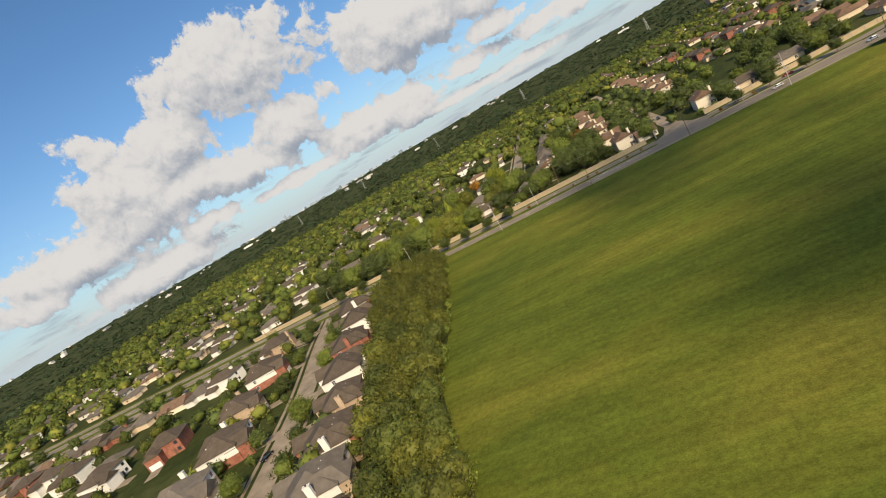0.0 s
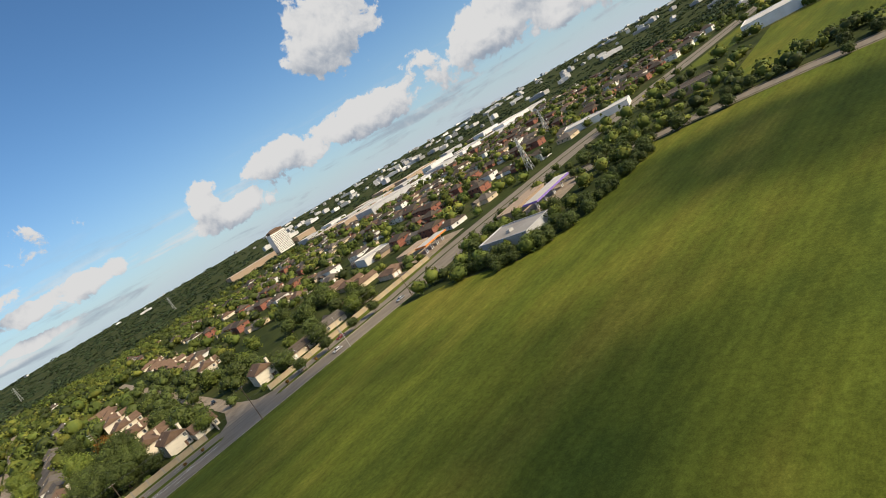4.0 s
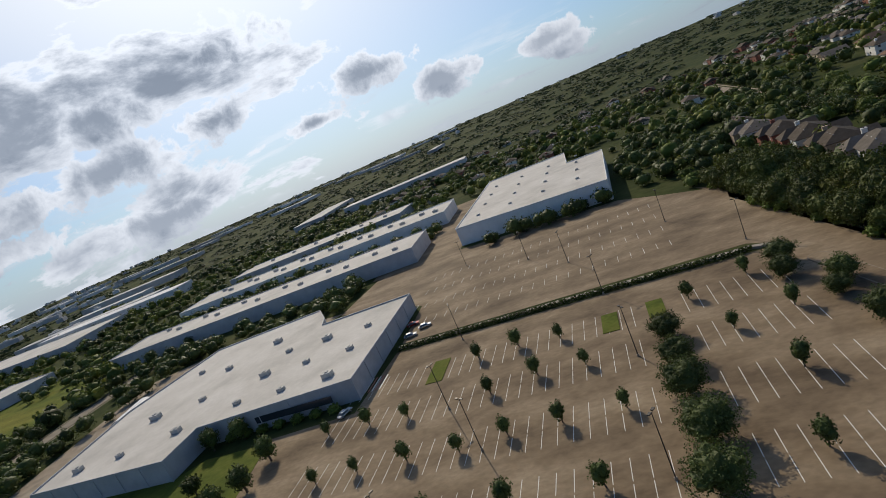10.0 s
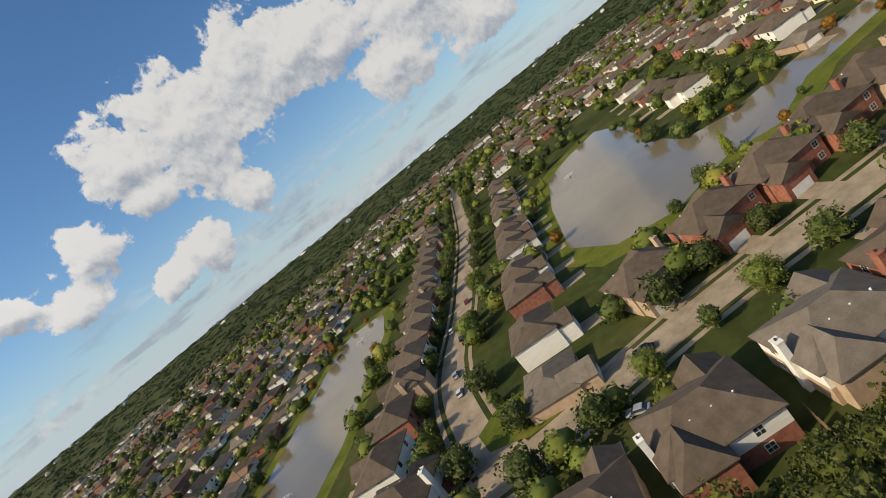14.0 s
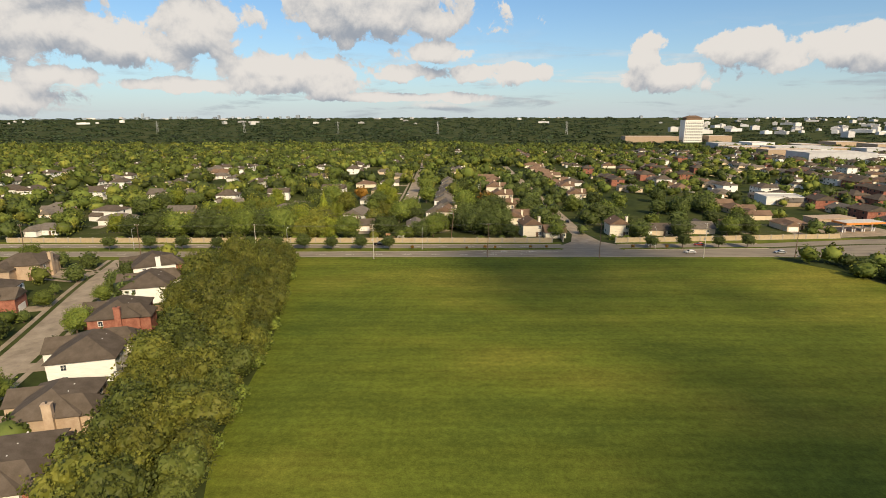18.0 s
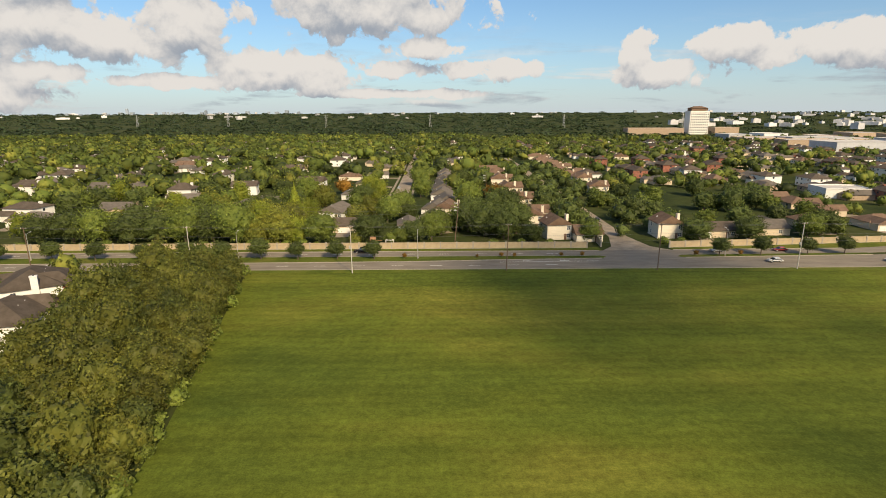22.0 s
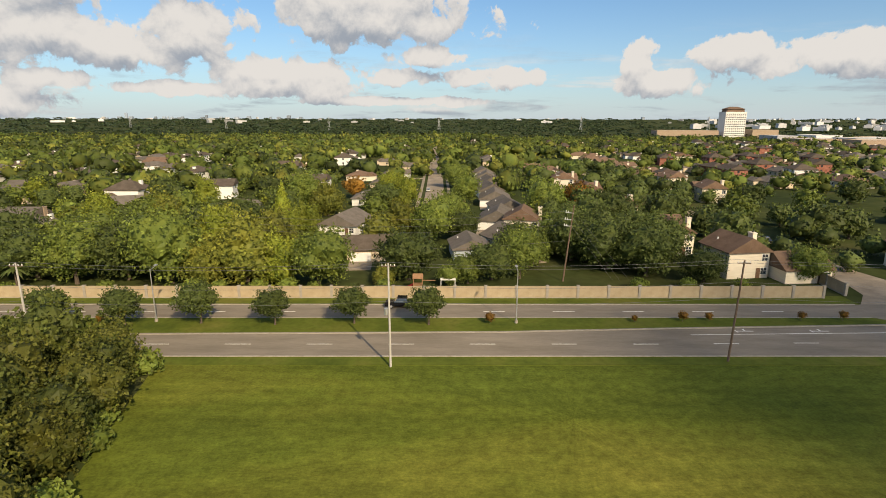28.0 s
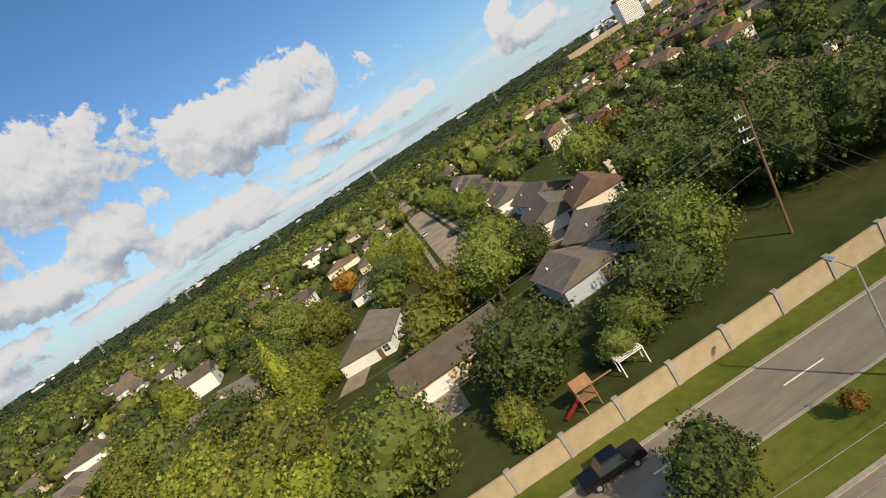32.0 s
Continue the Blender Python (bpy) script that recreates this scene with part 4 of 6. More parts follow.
def tree_belt():
    r = random.Random(3)
    y = 10.0
    while y > -440:
        xe, xw = belt_at(HEDGE_E, y), belt_at(HEDGE_W, y)
        x = xe - 3.4 + r.uniform(-0.8, 0.8)
        first = True
        while x > xw + 3:
            k = r.choice((0, 0, 1, 1, 2, 3)) if y > -270 else r.choice((0, 1, 3, 3))
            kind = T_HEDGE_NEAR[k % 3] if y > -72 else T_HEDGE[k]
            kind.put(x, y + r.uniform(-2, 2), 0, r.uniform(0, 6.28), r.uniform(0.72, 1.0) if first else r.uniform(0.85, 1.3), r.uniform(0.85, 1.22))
            x -= r.uniform(5.6, 7.8)
            first = False
        if r.random() < 0.6:
            T_HEDGE[4].put(xe - 1.0 + r.uniform(-0.6, 0.6), y + r.uniform(-2, 2), 0, r.uniform(0, 6.28), r.uniform(0.55, 0.9))
        y -= r.uniform(5.0, 6.2)


tree_belt()
take(HEDGE_E + HEDGE_W[::-1])
for x, y, s in ((-66, 27.5, 1.0), (-54.3, 28.8, 1.08), (-42, 28.2, 0.92), (-29.2, 28.8, 0.95), (-17, 28.2, 0.96), (-78, 27.6, 1.0), (-92, 27.6, 0.9), (-108, 27.8, 1.0), (-122, 27.6, 1.05), (-140, 27.6, 0.95), (98, 30.4, 0.95), (112, 30.6, 1.0), (128, 31.2, 0.9), (141, 31.8, 0.95)):
    T_STREET.put(x, y, 0.15, x, s)
for x, y in ((-7, 28.6), (25, 29.6), (29.5, 29.8), (45, 30), (17, 29.4), (-71, 29.2), (52, 30), (90, 30), (105, 30.3)):
    T_SAPLING.put(x, y, 0.15, x, 0.5 + 0.2 * (x % 1.7))
# trees of the campus
for x, y in ((330, -247), (318, -248), (306, -249), (295, -250), (284, -250), (274, -250.5), (265, -251), (256, -251), (247, -251), (238, -252), (230, -252), (222, -252.5), (214, -253), (206, -253), (199, -254), (192, -254), (184, -255), (177, -256), (170, -257), (159, -253), (150, -252), (141, -252), (133, -252), (125, -252), (118, -253), (111, -252), (103, -252), (94, -251), (85, -251)):
    T_ROW.put(x, y, 0, x * 7, 0.78 + 0.35 * ((x * 13) % 10) / 10)
for x, y in ((187, -265), (190, -276), (187, -284), (188, -293), (188, -303), (190, -314)):
    T_ROUND.put(x, y, 0, x, 0.9)
for x, y in ((171, -262), (169, -271), (169, -284), (175, -304), (171, -310), (171, -321), (176, -291), (200, -334), (190, -336)):
    T_ROW.put(x, y, 0, x * 3, 1.1)
for x, y in ((150, -307), (140, -308), (156, -326), (144, -326), (133, -325), (128, -308), (116, -307), (112, -326), (118, -345), (107, -346), (96, -344), (101, -329), (90, -328), (106, -309), (95, -309), (83, -309), (88, -290), (65, -346), (60, -327), (48, -330), (54, -309), (58, -290), (51, -351), (140, -290), (118, -290), (104, -290)):
    T_LOT.put(x, y, 0.1, x, 0.85 + 0.3 * ((x * 7) % 10) / 10)
for x, y, s in ((72, -330, 0.8), (72, -319, 0.8), (72, -309, 0.95), (71, -296, 1.0), (72, -285, 1.0), (43, -351, 0.8), (37, -336, 0.7), (97, -271, 0.85), (38, -318, 0.75), (45, -344, 0.7), (40, -330, 0.6)):
    T_OAK.put(x, y, 0.1, x + y, s * 0.78)

# ---- houses ----
def hip_roof(bm, x0, x1, y0, y1, z, rise, over=0.5, gable=False):
    """A pitched roof with eaves and thickness; the ridge runs along the longer side."""
    x0, x1, y0, y1 = x0 - over, x1 + over, y0 - over, y1 + over
    w, d = x1 - x0, y1 - y0
    inset = 0.0 if gable else min(w, d) * 0.45
    if w >= d:
        ridge = [((x0 + inset), (y0 + y1) / 2), ((x1 - inset), (y0 + y1) / 2)]
    else:
        ridge = [((x0 + x1) / 2, y0 + inset), ((x0 + x1) / 2, y1 - inset)]
    lo = [bm.verts.new((x, y, z - 0.18)) for x, y in ((x0, y0), (x1, y0), (x1, y1), (x0, y1))]
    hi = [bm.verts.new((x, y, z)) for x, y in ((x0, y0), (x1, y0), (x1, y1), (x0, y1))]
    r = [bm.verts.new((x, y, z + rise)) for x, y in ridge]
    bm.faces.new(lo[::-1])
    for i in range(4):
        bm.faces.new((lo[i], lo[(i + 1) % 4], hi[(i + 1) % 4], hi[i]))
    if w >= d:
        bm.faces.new((hi[0], hi[1], r[1], r[0]))
        bm.faces.new((hi[2], hi[3], r[0], r[1]))
        bm.faces.new((hi[1], hi[2], r[1]))
        bm.faces.new((hi[3], hi[0], r[0]))
    else:
        bm.faces.new((hi[1], hi[2], r[1], r[0]))
        bm.faces.new((hi[3], hi[0], r[0], r[1]))
        bm.faces.new((hi[0], hi[1], r[0]))
        bm.faces.new((hi[2], hi[3], r[1]))


def gable_wall(bm, x0, x1, y, z, rise, t=0.15):
    a = [bm.verts.new((x, yy, zz)) for yy in (y - t, y + t) for x, zz in ((x0, z), (x1, z), ((x0 + x1) / 2, z + rise))]
    bm.faces.new((a[0], a[1], a[2]))
    bm.faces.new((a[5], a[4], a[3]))
    for i in range(3):
        bm.faces.new((a[i], a[3 + i], a[3 + (i + 1) % 3], a[(i + 1) % 3]))


def window(top, x, y, z, w, h, face, rich):
    """A framed window on a wall; face: the way it looks, x or y with its sign."""
    turn = {"y-": 0.0, "y+": math.pi, "x+": math.pi / 2, "x-": -math.pi / 2}[face]
    if not rich:
        ob = part("window", boxes((-w / 2, w / 2, -0.04, 0.04, -h / 2, h / 2)), "window_glass", top)
        ob.matrix_basis = pose(x, y, z, 0, 0, math.degrees(turn))
        return
    win = boxes((-w / 2 - 0.09, w / 2 + 0.09, -0.05, 0.05, -h / 2 - 0.09, -h / 2), (-w / 2 - 0.09, w / 2 + 0.09, -0.05, 0.05, h / 2, h / 2 + 0.09), (-w / 2 - 0.09, -w / 2, -0.05, 0.05, -h / 2, h / 2), (w / 2, w / 2 + 0.09, -0.05, 0.05, -h / 2, h / 2), (-0.03, 0.03, -0.04, 0.04, -h / 2, h / 2))
    if rich:
        box(win, -w / 2, w / 2, -0.035, 0.035, -0.03, 0.03)
    ob = part("window", win, "trim_white", top)
    ob.matrix_basis = pose(x, y, z, 0, 0, math.degrees(turn))
    part("pane", boxes((-w / 2, w / 2, -0.02, 0.02, -h / 2, h / 2)), "window_glass", ob)


def house_kind(w, d, storeys, wall, roof, label, rise=3.2, gable=False, wing=True, chimney="brick_red", rich=True, lower=None, garage=True, patio=False):
    """A detached house with its front to -y and its middle at the origin."""
    h = 2.9 * storeys
    top = tagged(new("house"), label, "house")
    if lower:
        part("wall", boxes((-w / 2, w / 2, -d / 2, d / 2, -0.2, 2.9)), lower, top)
        part("upper_wall", boxes((-w / 2 + 0.003, w / 2 - 0.003, -d / 2 + 0.003, d / 2 - 0.003, 2.9, h)), wall, top)
    else:
        part("wall", boxes((-w / 2, w / 2, -d / 2, d / 2, -0.2, h)), wall, top)
    bm = bmesh.new()
    hip_roof(bm, -w / 2, w / 2, -d / 2, d / 2, h, rise, gable=gable)
    roof_ob = part("roof", bm, roof, top)
    if gable:
        g = bmesh.new()
        if w >= d:
            for s in (-1, 1):
                gable_wall(g, -d / 2, d / 2, s * (w / 2 - 0.15), h, rise * d / (d + 1))
            bmesh.ops.rotate(g, verts=g.verts, cent=(0, 0, 0), matrix=Matrix.Rotation(math.pi / 2, 3, "Z"))
        else:
            for s in (-1, 1):
                gable_wall(g, -w / 2, w / 2, s * (d / 2 - 0.15), h, rise * w / (w + 1))
        part("gable", g, wall, top)
    front = -d / 2
    if wing:
        ww, wd, wh = w * 0.44, 4.0, 2.9 if storeys == 1 else 2.9 * (storeys - 0.35)
        x0 = -w / 2 + 0.4
        front = -d / 2 - wd
        part("front_wing", boxes((x0, x0 + ww, front, -d / 2 + 0.3, -0.2, wh)), lower or wall, top)
        bm = bmesh.new()
        hip_roof(bm, x0, x0 + ww, front, -d / 2 + ww * 0.5, wh, ww * 0.36, over=0.4, gable=True)
        part("wing_roof", bm, roof, top)
        bm = bmesh.new()
        gable_wall(bm, x0, x0 + ww, front + 0.15, wh, ww * 0.34)
        part("wing_gable", bm, wall, top)
        gx = x0 + ww / 2
    else:
        gx = -w / 4
    if garage:
        door = part("garage_door", boxes((gx - 2.4, gx + 2.4, front - 0.06, front, 0, 2.2), *[(gx - 2.4, gx + 2.4, front - 0.09, front - 0.06, 0.55 * k - 0.02, 0.55 * k + 0.02) for k in range(1, 4)]), "trim_white", top, "white panelled garage door")
        part("driveway", boxes((gx - 2.7, gx + 2.7, front - 7.5, front - 0.1, -0.15, 0.075)), "concrete", top)
    dx = w / 4
    part("door", boxes((dx - 0.5, dx + 0.5, -d / 2 - 0.06, -d / 2 + 0.02, 0, 2.1), (dx - 0.62, dx + 0.62, -d / 2 - 0.04, -d / 2, 2.1, 2.22)), "door_brown", top)
    if chimney:
        c = part("chimney", boxes((w / 2 - 0.25, w / 2 + 0.75, 0.5, 2.1, -0.1, h + rise * 0.85), (w / 2 - 0.35, w / 2 + 0.85, 0.4, 2.2, h + rise * 0.85, h + rise * 0.85 + 0.2)), chimney, top)
        part("flue", rods(((w / 2 + 0.25, 1.3, h + rise * 0.85), (w / 2 + 0.25, 1.3, h + rise * 0.85 + 0.55), 0.18)), "dark_metal", c)
    if storeys == 2 and rich and not gable:
        a, b = (0.02, 0.46) if chimney else (-0.46, -0.06)
        part("rear_wing", boxes((w * a, w * b, d / 2 - 0.3, d / 2 + 2.6, -0.2, h - 0.4)), lower or wall, top)
        bm = bmesh.new()
        hip_roof(bm, w * a, w * b, -d * 0.1, d / 2 + 2.6, h - 0.4, rise * 0.86, over=0.45)
        part("rear_roof", bm, roof, top)
    if patio:
        cover = part("patio_cover", boxes((-w * 0.42, w * 0.06, d / 2 + 0.02, d / 2 + 4.2, 2.75, 2.95)), "roof_grey", top)
        part("screen", boxes((-w * 0.41, w * 0.05, d / 2 + 4.0, d / 2 + 4.08, 0.5, 2.7), (-w * 0.41, -w * 0.405, d / 2 + 0.1, d / 2 + 4.0, 0.5, 2.7)), "dark_metal", cover)
        for k in range(4):
            x = -w * 0.41 + w * 0.46 * k / 3
            part("post", boxes((x - 0.08, x + 0.08, d / 2 + 3.95, d / 2 + 4.13, -0.1, 2.75)), "trim_white", cover)
    floors = [1.55 + 2.9 * k for k in range(storeys)]
    for z in floors:
        n = 2
        for k in range(n):
            x = -w / 2 + w * (k + 0.5) / n
            window(top, x, d / 2, z, 1.3, 1.35, "y+", rich)
        if rich:
            window(top, w / 2, -d * 0.25, z, 1.1, 1.3, "x+", rich)
            window(top, -w / 2, d * 0.2, z, 1.1, 1.3, "x-", rich)
        window(top, w * 0.38, -d / 2, z, 1.3, 1.35, "y-", rich)
    if rich:
        for k in range(3):
            x = -w * 0.3 + 0.2 * w * k
            z = h + rise * (0.55 if not gable else 0.5)
            part("roof_vent", rods(((x, d * 0.2, z - 0.7), (x, d * 0.2, z + 0.3), 0.16, 0.16), n=6), "trim_white", roof_ob)
    return Kind(top)


H2W = house_kind(17, 14, 2, "siding_white", "shingle_brown", "two-storey white-sided house with a brown hipped roof", 3.6, lower="brick_red", chimney="siding_white")
H2P = house_kind(17, 14, 2, "siding_white", "shingle_brown", "two-storey white-sided house with a screened patio", 3.6, chimney=None, patio=True)
H2R = house_kind(16, 13, 2, "brick_red", "shingle_brown", "two-storey red-brick house with a brown shingle roof", 3.5)
H2G = house_kind(16, 14, 2, "siding_white", "shingle_grey", "two-storey white house with a grey-brown hipped roof", 3.4, lower="brick_tan", chimney="siding_white")
H2B = house_kind(15, 12, 2, "brick_tan", "shingle_brown", "two-storey tan-brick house with a brown hipped roof", 3.3, chimney="brick_tan")
H1G = house_kind(15, 11, 1, "siding_beige", "shingle_grey", "single-storey beige house with a grey gabled roof", 2.6, gable=True, chimney="brick_tan")
H1W = house_kind(14, 11, 1, "siding_white", "shingle_grey", "single-storey white house with a grey hipped roof", 2.4, chimney=None)
H1N = house_kind(17, 10, 1, "siding_beige", "shingle_brown", "long single-storey house with a brown gabled roof", 2.6, gable=True, chimney=None, wing=False)
H1S = house_kind(9.4, 10, 2, "siding_cream", "shingle_rust", "narrow cream house with a brown gabled roof", 3.0, gable=True, wing=False, chimney="siding_cream", garage=False)
H1F = house_kind(11.5, 15, 1, "siding_white", "shingle_grey", "single-storey white house with its gable to the wall", 3.2, gable=True, wing=False, chimney=None)
H1T = house_kind(10, 9, 1, "siding_cream", "shingle_rust", "low cream house with a brown gabled roof", 3.0, gable=True, wing=False, chimney=None, garage=False)
HBL = house_kind(9, 11, 1, "siding_blue", "shingle_grey", "small pale blue house with a grey gabled roof", 2.3, gable=True, wing=False, chimney=None, garage=False)
F2 = house_kind(15, 12, 2, "siding_white", "shingle_brown", "two-storey pale house with a brown roof among trees", 3.2, rich=False, chimney=None)
F1 = house_kind(15, 12, 1, "brick_tan", "shingle_grey", "single-storey brick house with a grey roof among trees", 2.6, rich=False, chimney=None)
FR = house_kind(14, 12, 2, "brick_red", "shingle_brown", "red-brick house with a brown hipped roof among trees", 3.2, rich=False, chimney=None)
FB = house_kind(14, 11, 1, "siding_beige", "shingle_rust", "beige house with a rust-brown roof among trees", 2.6, rich=False, chimney=None)
DEG = math.pi / 180


PLACED, DISTANT = [], []


def distant_house(x, y, turn, style):
    """A house too far off to be told apart: it goes into the joined neighbourhoods."""
    take_disc(x, y, 7.5)
    DISTANT.append((x, y, turn * DEG, style))


def put_house(kind, x, y, turn, size=1.0):
    kind.put(x, y, 0, turn * DEG, size)
    take_disc(x, y, 8.0 * size)
    PLACED.append((x, y))
    if 80 < y < 260:
        take_disc(x, y - 14, 9)


# the row between the western street and the tree belt (front to the street)
for kind, x, y, t in ((H2W, -30, -254, -85), (H2G, -33, -233, -82), (H2R, -38, -216, -80), (H2W, -43, -200, -80), (H2B, -47, -183, -77), (H2R, -50, -167, -76), (H2G, -57, -148, -75), (H2W, -61, -130, -76), (H2B, -65, -110, -76), (H2P, -74, -86, -74), (H2R, -82, -61, -74), (H2P, -88, -34, -74), (H2W, -100, -10, -60),
                      (H2B, -25, -273, -90), (H2W, -20, -292, -95), (H2R, -24, -311, -100), (H2G, -12, -327, -100), (H2B, -8, -347, -98), (H2W, -7, -366, -95), (H2R, -6, -384, -95), (H2G, -2, -403, -95), (H2B, 1, -423, -95), (H2W, 2, -443, -95), (H2R, 4, -463, -93), (H2G, 8, -484, -93), (H2B, 8, -505, -93)):
    put_house(kind, x, y, t, 0.96 if y > -260 else 0.94)
# west of the street, backing on the pond
for kind, x, y, t in ((H2B, -80, -247, 110), (H2R, -86, -227, 108), (H2R, -90, -210, 106), (H2R, -96, -194, 104), (H2B, -101, -178, 104), (H2R, -107, -152, 104), (H2G, -113, -130, 106), (H2W, -114, -106, 106), (H2B, -126, -78, 106), (H2W, -133, -46, 106), (H2B, -146, -12, 10)):
    put_house(kind, x, y, t)
# both sides of the pond street
for i, x in enumerate((-66, -88, -117, -134, -151, -168, -185, -202, -220, -238, -256, -275, -295, -316, -340)):
    put_house((F1, F2, FR, F2)[i % 4], x, -275 - 0.012 * (-x - 60), 180 + (i % 3 - 1) * 3)
for i, x in enumerate((-73, -92, -111, -129, -147, -165, -183, -202, -222, -242, -262, -284, -306, -330, -356)):
    put_house((F2, FR, H2B, F2, FR)[i % 5], x, -321 - 0.08 * max(0, -x - 150), (i % 3 - 1) * 3)
for kind, x, y, t in ((H2W, -53, -312, 80), (H2B, -56, -338, 85), (H2R, -54, -360, 90), (H2W, -52, -383, 95), (H2G, -52, -404, 95), (H2B, -51, -425, 90), (FR, -49, -446, 90), (F2, -48, -468, 90)):
    put_house(kind, x, y, t)
# beyond the ponds
for i, (x, y, t) in enumerate(((-215, -178, 0), (-238, -180, 0), (-262, -178, 0), (-288, -178, 0), (-314, -176, 0), (-205, -142, 180), (-226, -142, 180), (-248, -142, 180), (-270, -142, 180), (-292, -140, 180), (-318, -138, 180), (-176, -150, 95), (-189, -106, 90), (-196, -84, 90), (-164, -78, 20), (-211, -65, 10), (-240, -60, 0), (-268, -50, 0), (-297, -42, 0), (-341, -63, 0), (-320, -100, 0), (-280, -100, 180), (-250, -100, 180), (-222, -100, 180))):
    put_house((F2, F2, FR, F1)[i % 4], x, y, t)
for row, y in enumerate((-415, -446, -486, -517, -560, -592, -640)):
    for i in range(19):
        x = -85 - 20 * i + RND.uniform(-2, 2) - 8 * (row % 2)
        distant_house(x, y + RND.uniform(-2, 2), (0 if row % 2 else 180) + RND.uniform(-4, 4), (i * 3 + row) % 5)
for row, x in enumerate((-410, -445, -490, -525)):
    for i in range(14):
        y = -380 + 22 * i + RND.uniform(-2, 2)
        if abs(y + 322) > 14:
            distant_house(x, y, 90 if row % 2 else -90, (i + row) % 5)
# north of the boundary wall
for kind, x, y, t in ((H1F, -43.5, 106, -12), (H1N, -30, 74, 4), (HBL, -8, 75, 5), (H1F, 6, 182, 6), (H1F, 6, 158, -4), (H1F, 8, 134, 4), (H1F, 3, 113, -10), (H1S, 8, 97, -12), (H1F, 4, 82, 24), (H1W, -42, 255, 90), (H1G, -40, 303, 90), (H1F, 8, 208, 5), (H1F, 9, 234, -5), (H1F, 9, 260, 5), (H1G, -43, 207, 90), (H1W, -44, 160, 90),
                      (H1G, -131, 142, 20), (H1G, -80, 132, -20), (H1W, -90, 110, 10), (H1W, -192, 64, 0), (H1G, -219, 110, 10), (H1W, -173, 92, 0), (H1G, -126, 92, 10), (H1G, -150, 116, 0), (H1W, -204, 307, 0), (H1W, -240, 70, 0), (H1G, -275, 80, 0),
                      (H1S, 49, 60, 8), (H1T, 60, 56, 4),
                      (H1S, 92, 61, 0), (H1N, 110, 62, 0), (H1G, 133, 66, 180),
                      (FB, 180, 146, 90), (FB, 180, 104, 90), (FB, 182, 124, 90), (F1, 228, 150, 90), (FB, 160, 78, 0), (FB, 186, 76, 0), (F1, 228, 176, 90), (F1, 205, 190, 0)):
    put_house(kind, x, y, t)
# two stepped rows of narrow houses with their gables to the boulevard
for x0, y0, lean in ((46, 80, -0.004), (98, 166, 0.03)):
    for k in range(14):
        y = y0 + 20.5 * k
        x, t = x0 + lean * (y - y0) + (3.2 if k % 2 else -3.2), (-6, 4, 9)[k % 3]
        if y > 230:
            distant_house(x, y, t, 4)
        else:
            put_house(H1T if k % 2 else H1S, x, y, t)


def house_rows(x0, x1, y0, y1, pitch, kinds, keep, seed):
    """Streets that run in y with a house row on either side."""
    r = random.Random(seed)
    x = x0
    while x < x1:
        for side, t in ((-18, 90), (18, -90)):
            y = y0
            while y < y1:
                px, py = x + side + r.uniform(-2, 2), y + r.uniform(-2, 2)
                if r.random() < keep and is_free(px, py) and is_free(px + 6, py) and is_free(px - 6, py):
                    distant_house(px, py, t + r.uniform(-8, 8), kinds[r.randrange(len(kinds))])
                y += pitch
        x += 74


for i, (x, y, t) in enumerate(((-231, 128, 5), (-184, 103, -8), (-133, 99, 12), (-140, 162, 0), (-216, 336, 0), (-89, 126, 8), (-240, 180, -5), (-200, 190, 10), (-106, 268, 0), (-60, 245, 90), (-314, 181, 0), (-255, 205, 10), (-182, 288, -6), (-248, 82, 0), (-108, 300, 0), (-160, 215, 8), (-75, 195, -6), (-290, 118, 4), (-110, 176, 10), (-330, 92, 0))):
    distant_house(x, y, t, (1, 0, 3, 0, 4)[i % 5])
    take_disc(x, y - 13, 9)
for i in range(13):
    for y, t in ((-24, 0), (-118, 180)):
        x = -172 - 20 * i + (i * 7) % 5
        if is_free(x, y) and is_free(x + 6, y) and is_free(x - 6, y):
            distant_house(x, y + (i * 3) % 4, t + (i % 3 - 1) * 5, (0, 1, 3, 2, 4)[(i * 2) % 5])
house_rows(130, 480, 215, 640, 19, (4, 1, 2, 0), 0.72, 1)
house_rows(262, 760, 80, 215, 20, (2, 0, 1, 2), 0.75, 2)
house_rows(-440, 30, 345, 640, 24, (1, 0, 3), 0.72, 3)
house_rows(-460, -90, 165, 330, 24, (1, 0, 3), 0.72, 4)
house_rows(440, 900, 220, 560, 21, (1, 2, 0, 4), 0.65, 5)
house_rows(-640, -440, -260, -20, 21, (1, 2, 0, 3), 0.7, 6)
house_rows(-600, -300, 60, 165, 24, (1, 0, 3), 0.6, 7)
house_rows(-700, -80, -1000, -660, 22, (1, 2, 0, 3), 0.7, 8)
house_rows(-960, -640, -560, 0, 20, (1, 2, 0, 3), 0.62, 10)
house_rows(-700, -420, -640, -420, 20, (1, 2, 0, 3), 0.65, 11)
house_rows(-20, 300, -1000, -640, 30, (1, 2, 0, 3), 0.35, 9)


